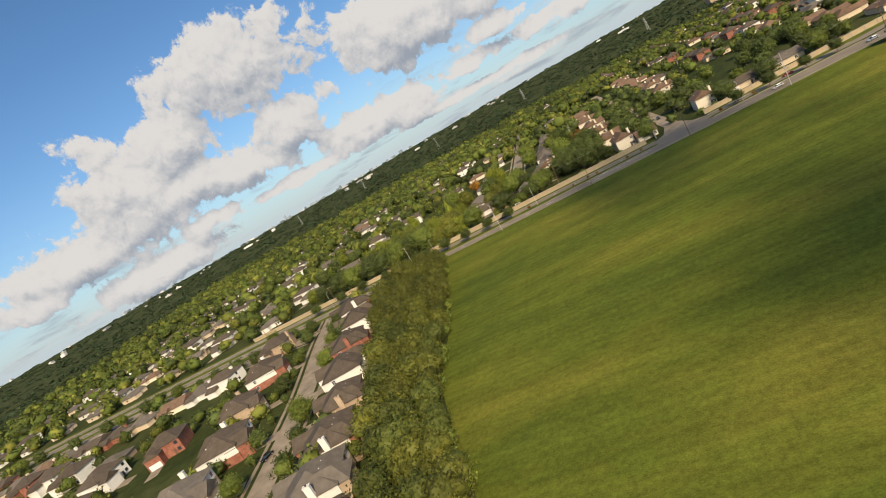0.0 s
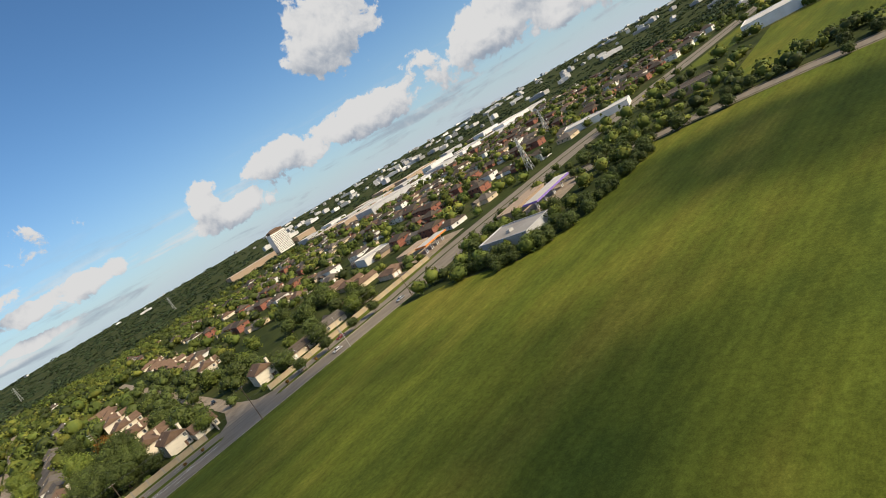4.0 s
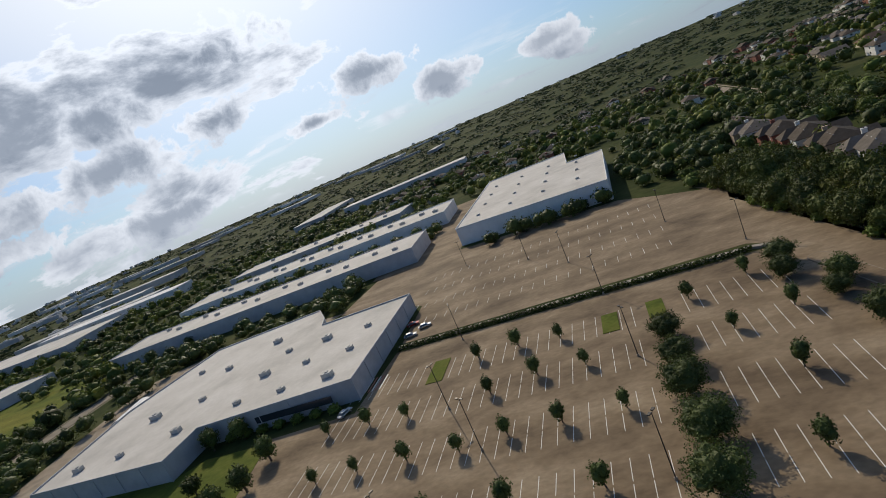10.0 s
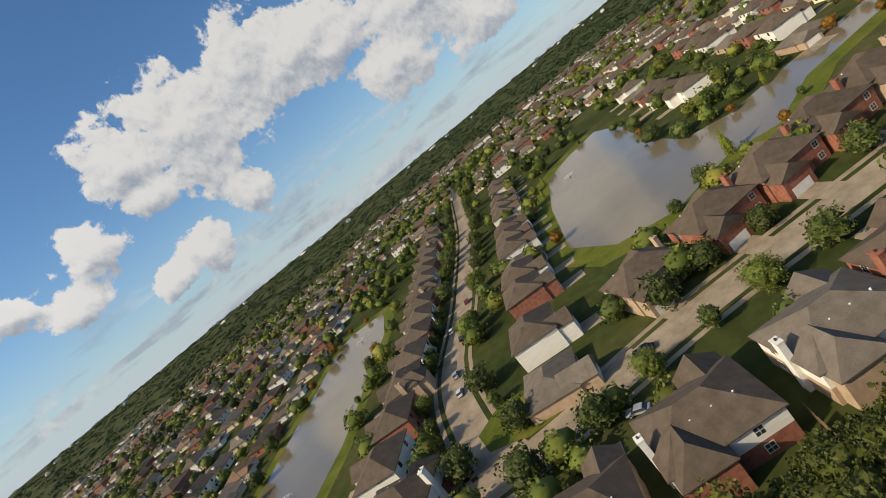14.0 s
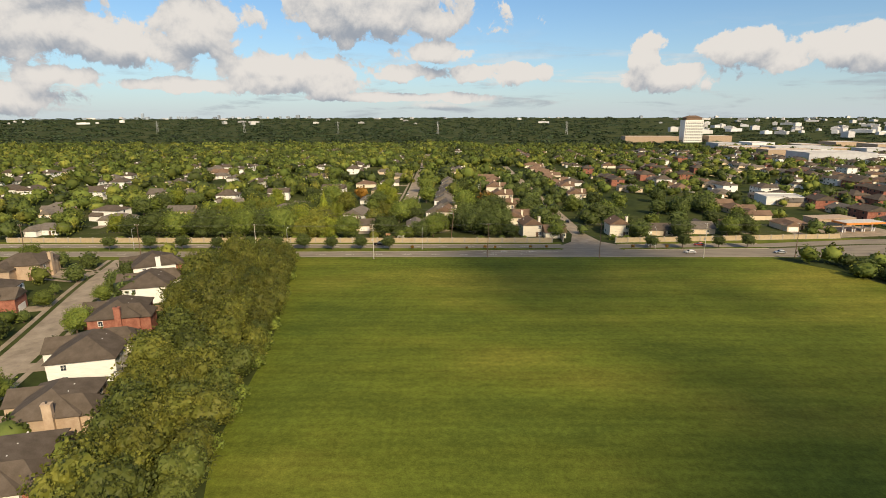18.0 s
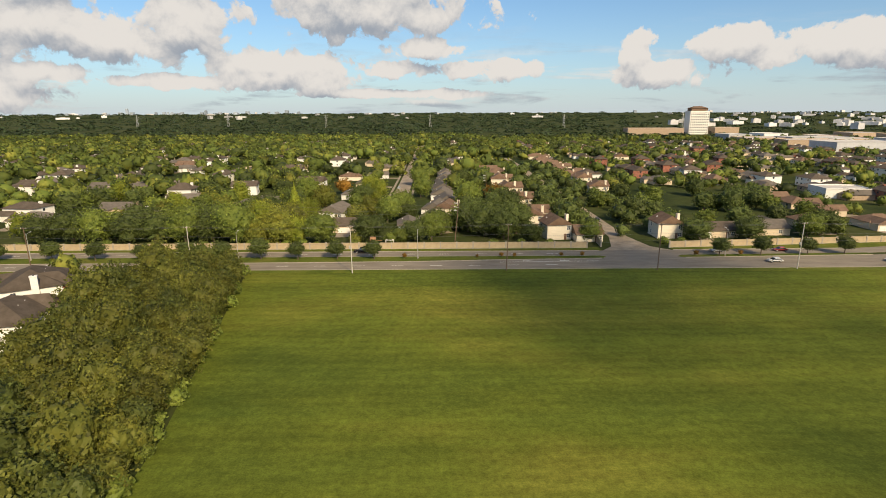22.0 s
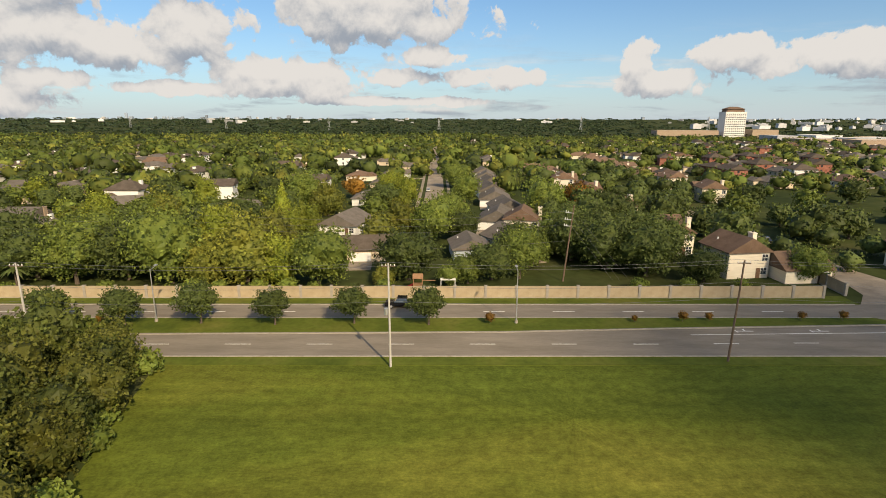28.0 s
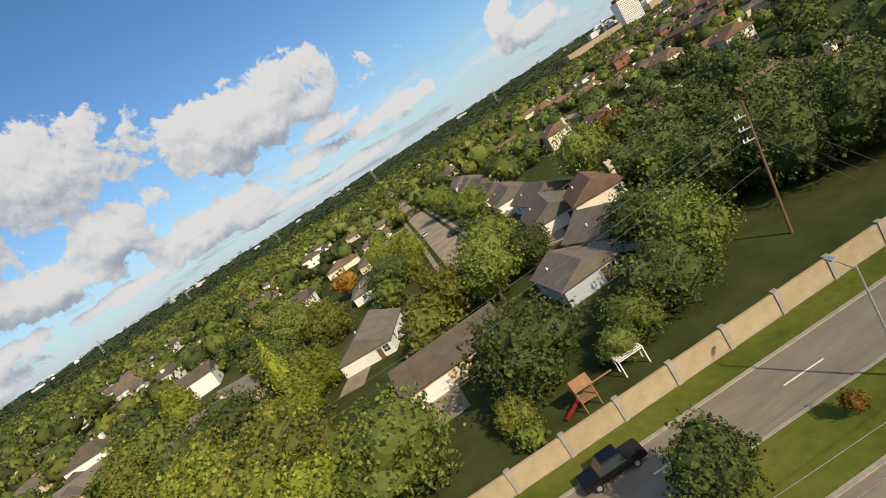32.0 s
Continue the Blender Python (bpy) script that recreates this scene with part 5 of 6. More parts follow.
def joined_houses():
    """One object for each wall colour: walls, pitched roofs with eaves, a front wing and windows."""
    walls = ("siding_white", "siding_beige", "brick_red", "siding_white", "siding_cream")
    roofs = ("shingle_brown", "shingle_grey", "shingle_brown", "shingle_grey", "shingle_rust")
    r = random.Random(31)
    for style in range(5):
        bm = bmesh.new()
        for x, y, t, s in DISTANT:
            if s != style:
                continue
            hb = bmesh.new()
            w, d, h, rise = r.uniform(12.5, 16), r.uniform(10, 13), (5.6 if (style in (0, 2) and r.random() < 0.7) else 2.9), r.uniform(2.2, 3.3)
            box(hb, -w / 2, w / 2, -d / 2, d / 2, -0.2, h)
            box(hb, -w / 2 + 0.4, -1, -d / 2 - 3.5, -d / 2 + 0.3, -0.2, 2.9)
            box(hb, w * 0.28, w * 0.28 + 1.1, 1.0, 2.4, 1.0, h + rise * 0.95)
            n_wall = len(hb.faces)
            hip_roof(hb, -w / 2, w / 2, -d / 2, d / 2, h, rise, gable=r.random() < 0.35)
            hip_roof(hb, -w / 2 + 0.4, -1, -d / 2 - 3.5, -d / 2 + 2, 2.9, 1.7, 0.35, True)
            n_roof = len(hb.faces)
            for z in ((1.5, 4.4) if h > 4 else (1.5,)):
                for k in (-0.3, 0.1, 0.36):
                    box(hb, w * k - 0.6, w * k + 0.6, d / 2 - 0.02, d / 2 + 0.05, z - 0.6, z + 0.6)
                box(hb, w / 2 - 0.02, w / 2 + 0.05, -0.6, 0.6, z - 0.6, z + 0.6)
                box(hb, -w / 2 - 0.05, -w / 2 + 0.02, -0.6, 0.6, z - 0.6, z + 0.6)
            hb.faces.ensure_lookup_table()
            for i, f in enumerate(hb.faces):
                f.material_index = 0 if i < n_wall else (1 if i < n_roof else 2)
            bmesh.ops.transform(hb, matrix=Matrix.Translation((x, y, 0)) @ Matrix.Rotation(t, 4, "Z"), verts=hb.verts)
            me = bpy.data.meshes.new("one")
            hb.to_mesh(me)
            hb.free()
            bm.from_mesh(me)
            bpy.data.meshes.remove(me)
        ob = part("neighbourhood", bm, walls[style])
        ob.data.materials.append(MATS[roofs[style]])
        ob.data.materials.append(MATS["window_glass"])
        tagged(ob, "far rows of suburban houses with pitched shingle roofs", "houses", kind="stuff")


joined_houses()

# ---- campus hall and industrial buildings ----
def flat_building(pts, h, wall, roof, label, vents=(), category="warehouse", name="warehouse", doors=()):
    """A flat-roofed hall with wall, parapet, roof deck and roof units."""
    top = tagged(new(name), label, category)
    cx, cy = sum(p[0] for p in pts) / len(pts), sum(p[1] for p in pts) / len(pts)
    top.location = (cx, cy, 0)
    loc = [(x - cx, y - cy) for x, y in pts]
    part("wall", prism(loc, -0.2, h), wall, top)
    part("roof", prism(loc, h, h + 0.12), roof, top)
    n = len(loc)
    for i in range(n):
        (ax, ay), (bx, by) = loc[i], loc[(i + 1) % n]
        length = math.hypot(bx - ax, by - ay)
        if length < 1:
            continue
        ob = part("parapet", boxes((0, length, -0.16, 0.16, 0, 0.5)), wall, top)
        ob.matrix_basis = pose(ax, ay, h + 0.12, 0, 0, math.degrees(math.atan2(by - ay, bx - ax)))
        # vertical panel joints and piers along the facade
        k = int(length / 9)
        if k > 1 and length > 25:
            if name != "office_hall":
                continue
            for j in range(k + 1):
                ob = part("pier", boxes((-0.14, 0.14, -0.22, 0.22, 0, h - 0.02)), wall, top)
                ob.matrix_basis = pose(ax + (bx - ax) * j / k, ay + (by - ay) * j / k, 0, 0, 0, math.degrees(math.atan2(by - ay, bx - ax)))
    for vx, vy, s in vents:
        u = part("roof_unit", boxes((-1.6 * s, 1.6 * s, -1.1 * s, 1.1 * s, 0.25, 1.5 * s), (-1.7 * s, 1.7 * s, -1.2 * s, 1.2 * s, 0.1, 0.25), (-0.5 * s, 0.5 * s, -0.5 * s, 0.5 * s, 1.5 * s, 1.75 * s)), "hvac_grey", top)
        u.location = (vx - cx, vy - cy, h + 0.12)
    for x0, x1, y, z0, z1 in doors:
        part("window_band", boxes((x0 - cx, x1 - cx, y - cy - 0.1, y - cy + 0.1, z0, z1)), "window_glass", top)
    take(pts)
    return top


HALL = [(262, -324), (206, -323), (206, -338), (153, -341), (154, -403), (193, -401), (196, -409), (206, -424), (258, -416), (269, -371)]
hall_units = [(150 + 14 + i * 17.0, -348 - j * 17, 0.7 if (i + j) % 3 else 1.0) for i in range(3) for j in range(3)] + [(216, -340, 0.9), (234, -334, 0.7), (250, -332, 0.9), (222, -360, 0.7), (240, -356, 1.1), (228, -384, 0.8), (247, -390, 0.7), (213, -398, 1.0)]
hall = flat_building(HALL, 6.2, "panel_grey", "flat_roof", "large low office hall with grey walls and pale flat roof", hall_units, "office hall", name="office_hall", doors=[(160, 200, -339.2, 2.2, 4.2)])
for k in range(7):
    b = T_HEDGE[4].put(160 + 6 * k, -337.5, 0, k, 0.62)


def vault():
    top = tagged(new("entrance_canopy"), "white barrel-vaulted entrance canopy", "canopy")
    verts, faces = [], []
    for i in range(13):
        a = math.pi * i / 12
        for y in (-9, 9):
            for r in (5.6, 5.3):
                verts.append((r * math.cos(a), y, r * math.sin(a) * 0.9 + 1.0))
    for i in range(12):
        b = 4 * i
        faces += [(b, b + 2, b + 6, b + 4), (b + 1, b + 5, b + 7, b + 3), (b, b + 4, b + 5, b + 1), (b + 2, b + 3, b + 7, b + 6)]
    raw("shell", verts, faces, "panel_white", top)
    part("support", boxes((-5.7, -5.2, -9, 9, -0.2, 1.3), (5.2, 5.7, -9, 9, -0.2, 1.3)), "panel_white", top)
    top.location, top.rotation_euler = (274, -376, 0), (0, 0, 0.2)


vault()
flat_building([(150, -480), (73, -467), (70, -560), (92, -560), (94, -610), (150, -610)], 9.0, "panel_white", "flat_roof", "large white warehouse with a bright flat roof", [(86 + 18 * i, -496 - 26 * j, 0.55) for i in range(4) for j in range(4)])
flat_building([(392, -470), (176, -480), (178, -518), (392, -506)], 8.0, "panel_grey", "flat_roof", "long low warehouse with a bright white roof", [(190 + 16 * i, -492 - 8 * (i % 2), 0.9) for i in range(12)])
flat_building([(404, -552), (176, -560), (178, -602), (404, -594)], 8.0, "panel_white", "flat_roof", "long low warehouse with many roof units", [(186 + 13 * i, -574 - 9 * (i % 2), 1.1) for i in range(16)])
flat_building([(420, -640), (240, -650), (240, -690), (420, -680)], 7.0, "panel_grey", "flat_roof", "long grey warehouse with a pale roof", [(260 + 25 * i, -666, 1.0) for i in range(6)])
flat_building([(366, -142), (378, -198), (478, -190), (466, -134)], 6.5, "panel_white", "roof_grey", "white-walled trade building with stepped grey roofs", [(390 + 12 * i, -168, 1.0) for i in range(6)])
flat_building([(396, -150), (404, -186), (470, -180), (462, -144)], 8.2, "panel_white", "roof_grey", "raised grey-roofed middle bay of a trade building")
flat_building([(380, -222), (392, -286), (480, -280), (466, -216)], 6.0, "panel_white", "flat_roof", "white low trade building with a pale roof", [(400 + 10 * i, -250, 1.2) for i in range(6)])
flat_building([(398, -240), (404, -270), (462, -266), (456, -236)], 7.6, "panel_white", "flat_roof", "raised middle bay of a white trade building")
flat_building([(520, -20), (560, -12), (610, -100), (570, -112)], 8.0, "panel_white", "flat_roof", "long white shed with a bright roof")
flat_building([(540, -104), (612, -100), (660, -280), (590, -290)], 9.0, "panel_blue", "roof_blue", "long blue metal-clad shed", doors=[])
flat_building([(566, -380), (600, -372), (560, -520), (498, -512)], 7.0, "panel_grey", "flat_roof", "low industrial building with a pale roof", [(560, -430 - 20 * i, 1.2) for i in range(4)])
flat_building([(640, -330), (760, -320), (740, -460), (620, -480)], 10.0, "panel_white", "flat_roof", "big pale industrial building in open grass")
flat_building([(860, -240), (1150, -230), (1150, -330), (860, -340)], 10.0, "panel_white", "flat_roof", "far white industrial building")
flat_building([(840, -420), (1250, -430), (1250, -520), (840, -520)], 10.0, "brick_tan", "roof_grey", "far long tan industrial building")
flat_building([(620, -620), (900, -640), (900, -720), (620, -700)], 9.0, "panel_grey", "flat_roof", "far long pale warehouse")
flat_building([(180, -8), (184, -34), (204, -32), (200, -6)], 4.0, "panel_grey", "roof_grey", "small grey clinic among dark oaks", [(190, -20, 0.9)], "clinic", name="clinic")
flat_building([(424, 98), (404, 88), (428, 40), (448, 48)], 5.0, "siding_white", "flat_roof", "long white shop strip beside the road", category="shop", name="shop_strip")
flat_building([(362, -20), (376, -46), (392, -38), (378, -12)], 5.0, "brick_tan", "shingle_brown", "small brown-roofed building beside the road", category="building", name="roadside_building")
flat_building([(216, 150), (240, 146), (242, 164), (218, 168)], 5.0, "siding_white", "flat_roof", "white flat-roofed building among trees", category="building", name="white_building")
for i in range(26):
    x, y = 480 + 70 * (i % 7) + RND.uniform(-12, 12), 480 + 95 * (i // 7) + RND.uniform(-20, 20)
    w, d, h = RND.uniform(18, 45), RND.uniform(12, 26), RND.uniform(6, 13)
    if math.hypot(x - 512, y - 950) > 90:
        flat_building([(x - w, y - d), (x + w, y - d), (x + w, y + d), (x - w, y + d)], h, RND.choice(("panel_white", "brick_tan", "panel_grey")), "flat_roof", "far pale commercial building with a flat roof", category="building", name="commercial_building")


def fuel_station(x, y, turn, mat, label, w, d):
    top = tagged(new("fuel_station"), label, "fuel station")
    part("canopy", boxes((-w / 2, w / 2, -d / 2, d / 2, 4.6, 5.5)), mat, top)
    part("canopy_top", boxes((-w / 2 + 0.4, w / 2 - 0.4, -d / 2 + 0.4, d / 2 - 0.4, 5.5, 5.6)), "flat_roof", top)
    for i in range(4):
        px = -w / 2 + w * (i + 0.5) / 4
        part("column", boxes((px - 0.25, px + 0.25, -0.25, 0.25, -0.1, 4.6)), "panel_white", top)
        part("pump", boxes((px + 0.8, px + 1.5, -0.4, 0.4, 0, 1.9), (px + 0.7, px + 1.6, -0.5, 0.5, 1.9, 2.1)), "panel_grey", top)
    part("shop", boxes((-w / 2, w / 2, d / 2 + 8, d / 2 + 18, -0.1, 4.2), (-w / 2 - 0.3, w / 2 + 0.3, d / 2 + 7.7, d / 2 + 18.3, 4.2, 4.6)), "brick_tan", top)
    part("shop_window", boxes((-w / 2 + 1, w / 2 - 1, d / 2 + 7.9, d / 2 + 8, 0.6, 2.8)), "window_glass", top)
    part("forecourt", boxes((-w / 2 - 8, w / 2 + 8, -d / 2 - 6, d / 2 + 8, -0.1, 0.05)), "concrete", top)
    top.location, top.rotation_euler = (x, y, 0), (0, 0, turn)
    take_disc(x, y, 20)


fuel_station(214, 66, 0.15, "canopy_orange", "fuel station with a flat orange canopy", 22, 9)
fuel_station(238, -8, 0.1, "canopy_purple", "fuel station with a long purple-edged canopy", 36, 9)


def office_tower():
    top = tagged(new("office_tower"), "tall pale office tower with a red-brown hipped top", "tower")
    w, h = 21, 54
    part("wall", boxes((-w, w, -14, 14, -0.5, h)), "siding_white", top)
    for k in range(13):
        z = 4 + 3.7 * k
        part("window_band", boxes((-w - 0.15, w + 0.15, -14.15, 14.15, z, z + 1.5)), "window_glass", top)
    for k in range(11):
        x = -w + 2 * w * k / 10
        part("pier", boxes((x - 0.6, x + 0.6, -14.4, 14.4, 0, h)), "siding_white", top)
    bm = boxes((-w + 3, w - 3, -11, 11, h, h + 6))
    part("penthouse", bm, "shingle_rust", top)
    bm = bmesh.new()
    hip_roof(bm, -w + 2, w - 2, -12, 12, h + 6, 5, 0.6)
    part("roof", bm, "shingle_rust", top)
    top.location, top.scale = (520, 970, 0), (0.88, 0.88, 0.84)
    flat_building([(380, 960), (488, 950), (488, 985), (380, 990)], 12, "brick_tan", "flat_roof", "far tan apartment block beside the tower", category="building", name="apartment_block")
    flat_building([(552, 955), (600, 955), (600, 985), (552, 985)], 13, "brick_tan", "flat_roof", "far tan building beside the tower", category="building", name="apartment_block")


office_tower()


def water_tower():
    top = tagged(new("water_tower"), "white bulb-shaped water tower", "water tower")
    bm = bmesh.new()
    rod(bm, (0, 0, -1), (0, 0, 8), 6, 2.6, 20)
    rod(bm, (0, 0, 8), (0, 0, 28), 2.6, 2.6, 20)
    part("stem", bm, "panel_white", top, smooth=True)
    bm = bmesh.new()
    bmesh.ops.create_uvsphere(bm, u_segments=24, v_segments=14, radius=10.5, matrix=Matrix.Translation((0, 0, 34)) @ Matrix.Diagonal((1, 1, 0.8, 1)))
    part("tank", bm, "panel_white", top, smooth=True)
    top.location = (957, -742, 0)


water_tower()


# ---- poles, lamps and wires ----
def utility_pole(x, y, h, mat, arms, label, box_on=False, lean=0.0):
    top = tagged(new("utility_pole"), label, "utility pole")
    part("pole", rods(((0, 0, -0.3), (0, 0, h), 0.17, 0.11), n=9), mat, top)
    for z, w in arms:
        a = part("crossarm", boxes((-w / 2, w / 2, -0.06, 0.06, z - 0.06, z + 0.06)), "wood_pole", top)
        for s in (-0.9, -0.35, 0.35, 0.9):
            part("insulator", rods(((s * w / 2, 0, z + 0.06), (s * w / 2, 0, z + 0.3), 0.06, 0.04), n=7), "trim_white", a)
    if box_on:
        part("transformer", rods(((-0.42, -0.1, h * 0.52), (-0.42, -0.1, h * 0.52 + 0.9), 0.26, 0.26), n=12), "galvanised", top)
    top.location, top.rotation_euler = (x, y, 0), (0, lean, 0)
    return top


POLES = [(-166, 13), (-118, 13), (-70, 13), (-21.8, 13), (24.9, 14.6), (71, 14.2), (114, 14.6), (152, 15.6)]
for i, (x, y) in enumerate(POLES):
    grey = i in (2, 3, 6)
    utility_pole(x, y, 14.6, "grey_pole" if grey else "wood_pole", [(14.2, 1.8)], "weathered grey utility pole at the meadow's edge" if grey else "dark wooden utility pole at the meadow's edge", i in (3, 6), 0.03 if i == 4 else 0.0)


def power_pole(x, y, h, lean):
    top = tagged(new("power_pole"), "tall leaning wooden power pole with three short arms", "utility pole")
    part("pole", rods(((0, 0, -0.3), (0, 0, h), 0.19, 0.12), n=9), "wood_pole", top)
    for z in (h - 1.6, h - 3.0, h - 4.3):
        a = part("crossarm", boxes((-1.5, 0.15, -0.06, 0.06, z - 0.07, z + 0.07)), "galvanised", top)
        for s in (-1.4, -0.9):
            part("insulator", rods(((s, 0, z + 0.07), (s, 0, z + 0.42), 0.09, 0.06), n=7), "trim_white", a)
    top.location, top.rotation_euler = (x, y, 0), (0, lean, 0)


power_pole(10.3, 53, 16.0, 0.09)
power_pole(30, 150, 15.0, -0.02)


def wire(name, pts, sag, r=0.018):
    cu = bpy.data.curves.new(name, "CURVE")
    cu.dimensions, cu.bevel_depth, cu.bevel_resolution = "3D", r, 1
    for a, b in zip(pts, pts[1:]):
        sp = cu.splines.new("POLY")
        sp.points.add(12)
        for i in range(13):
            t = i / 12
            p = Vector(a).lerp(Vector(b), t)
            sp.points[i].co = (p.x, p.y, p.z - sag * 4 * t * (1 - t), 1)
    ob = new(name, cu)
    cu.materials.append(MATS["wire"])
    return ob


for dz, dy in ((14.5, -0.8), (14.5, 0.8), (11.6, 0.1), (9.4, 0.1)):
    tagged(wire("overhead_wire", [(x, y + dy, dz) for x, y in POLES], 0.7), "thin overhead wires strung between utility poles", "wire")
for dz in (14.7, 13.3, 12.0, 8.6):
    tagged(wire("overhead_wire", [(10.3, 53, dz), (-60, 52, dz - 0.6), (-130, 51, dz - 0.6)], 1.4), "thin overhead wires above the gardens", "wire")
for dz, reach in ((15.2, 13.0), (13.6, 11.0), (11.8, 9.5)):
    tagged(wire("guy_wire", [(11.4, 53, dz), (11.4 + reach, 54, 0)], 0.0), "taut steel guy wire of the power pole", "wire")


def street_lamp_kind(h, arm, label, double=False, mat="galvanised", square=False):
    top = tagged(new("street_lamp"), label, "street lamp")
    part("pole", rods(((0, 0, -0.2), (0, 0, h), 0.12, 0.07), n=10), mat, top)
    part("foot", rods(((0, 0, -0.2), (0, 0, 0.5), 0.28, 0.26), n=10), "kerb_stone", top)
    for s in (1, -1) if double else (1,):
        a = part("arm", rods(((0, 0, h - 0.25), (0, s * arm, h + 0.15), 0.05, 0.04), n=7), mat, top)
        head = part("head", boxes((-0.2, 0.2, s * arm - 0.35, s * arm + 0.35, h + 0.08, h + 0.26)), mat, top)
        part("lens", boxes((-0.15, 0.15, s * arm - 0.28, s * arm + 0.28, h + 0.05, h + 0.08)), "lamp_glass", head)
    return Kind(top)


L_STREET = street_lamp_kind(9.0, 1.9, "galvanised street lamp with a curved arm on the median")
L_LOT = street_lamp_kind(11.5, 0.6, "tall dark car park lamp post with twin heads", True, "dark_metal")
for x, y in ((-2.6, 29), (-62, 29.6), (100, 30.6), (-130, 29)):
    L_STREET.put(x, y, 0.15, 0)
for x, y in ((249, -253), (206, -254), (133, -264), (122, -284), (122, -324), (111, -306), (79, -326), (78, -289), (126, -361), (45, -372), (110, -419), (84, -364), (94, -400), (60, -410), (140, -440), (166, -290)):
    L_LOT.put(x, y, 0.05, x)


def lattice_pylon(x, y, h, turn):
    top = tagged(new("pylon"), "far grey lattice power pylon", "pylon")
    rows, base = [], h * 0.085
    levels = [0, 0.25, 0.45, 0.62, 0.78, 1.0]

    def corner(i, t):
        w = base * (1 - 0.86 * t)
        return ((-1, 1, 1, -1)[i] * w, (-1, -1, 1, 1)[i] * w, h * t)

    for a, b in zip(levels, levels[1:]):
        for i in range(4):
            rows += [(corner(i, a), corner(i, b), 0.18), (corner(i, a), corner((i + 1) % 4, b), 0.1), (corner((i + 1) % 4, a), corner(i, b), 0.1)]
    part("frame_work", rods(*rows, n=4), "galvanised", top)
    for t in (0.64, 0.78, 0.92):
        part("crossarm", rods(((-h * 0.16, 0, h * t), (h * 0.16, 0, h * t), 0.16), ((-h * 0.16, 0, h * t), (0, 0, h * (t + 0.06)), 0.1), ((h * 0.16, 0, h * t), (0, 0, h * (t + 0.06)), 0.1), n=4), "galvanised", top)
    top.location, top.rotation_euler = (x, y, far_rise(x, y)), (0, 0, turn)


for x, y in ((-22, 1450), (-330, 1500), (-640, 1560), (350, 1400), (650, 1330), (330, 74), (487, 166), (900, 600), (-950, 1620)):
    lattice_pylon(x, y, 38 if math.hypot(x, y) > 900 else 26, 0.2)


# ---- vehicles ----
def car_kind(mat, label, pickup=False, L=4.6):
    top = tagged(new("pickup_truck" if pickup else "car"), label, "pickup truck" if pickup else "car")
    W, hood, roof = (0.98, 1.1, 1.9) if pickup else (0.9, 0.88, 1.45)
    hx = L / 2
    side = [(-hx, 0.4), (-hx, hood - 0.08), (-hx * 0.45, hood), (hx * 0.9, hood), (hx, hood - 0.15), (hx, 0.4)]
    bm = bmesh.new()
    a = [bm.verts.new((x, -W, z)) for x, z in side]
    b = [bm.verts.new((x, W, z)) for x, z in side]
    bm.faces.new(a)
    bm.faces.new(b[::-1])
    for i in range(len(side)):
        j = (i + 1) % len(side)
        bm.faces.new((a[j], a[i], b[i], b[j]))
    bmesh.ops.recalc_face_normals(bm, faces=bm.faces)
    bmesh.ops.bevel(bm, geom=bm.edges[:], offset=0.07, segments=2, affect="EDGES")
    body = part("body", bm, mat, top)
    if pickup:
        lo, hi = (-hx * 0.46, hx * 0.42), (-hx * 0.24, hx * 0.34)
    else:
        lo, hi = (-hx * 0.5, hx * 0.82), (-hx * 0.16, hx * 0.5)
    for nm, m2, z0, z1, q in (("glasshouse", "window_glass", hood - 0.02, roof - 0.1, 0.0), ("cabin_roof", mat, roof - 0.14, roof, 1.0)):
        bm = bmesh.new()
        x0, x1 = (lo[0], lo[1]) if not q else (hi[0] - 0.05, hi[1] + 0.05)
        u0, u1 = hi
        wl, wh = (W * 0.95, W * 0.78) if not q else (W * 0.8, W * 0.74)
        pa = [bm.verts.new(p) for p in ((x0, -wl, z0), (x1, -wl, z0), (x1, wl, z0), (x0, wl, z0))]
        pb = [bm.verts.new(p) for p in ((u0, -wh, z1), (u1, -wh, z1), (u1, wh, z1), (u0, wh, z1))]
        bm.faces.new(pa[::-1])
        bm.faces.new(pb)
        for i in range(4):
            bm.faces.new((pa[i], pa[(i + 1) % 4], pb[(i + 1) % 4], pb[i]))
        part(nm, bm, m2, top)
    if pickup:
        part("cargo_bed", boxes((hx * 0.44, hx * 0.95, -W * 0.85, W * 0.85, hood - 0.02, hood + 0.03)), "rubber", top)
    for sx in (-0.62, 0.62):
        for sy in (-1, 1):
            wheel = part("wheel", rods(((sx * hx, sy * (W - 0.24), 0.36), (sx * hx, sy * (W + 0.02), 0.36), 0.36), n=16), "rubber", top)
            part("rim", rods(((sx * hx, sy * W, 0.36), (sx * hx, sy * (W + 0.04), 0.36), 0.22), n=12), "galvanised", wheel)
    for sy in (-1, 1):
        part("headlight", boxes((-hx - 0.02, -hx + 0.05, sy * W * 0.7 - 0.18, sy * W * 0.7 + 0.18, 0.62, 0.78)), "lamp_glass", top)
        part("tail_light", boxes((hx - 0.05, hx + 0.02, sy * W * 0.75 - 0.14, sy * W * 0.75 + 0.14, 0.62, 0.82)), "car_red", top)
    return Kind(top)


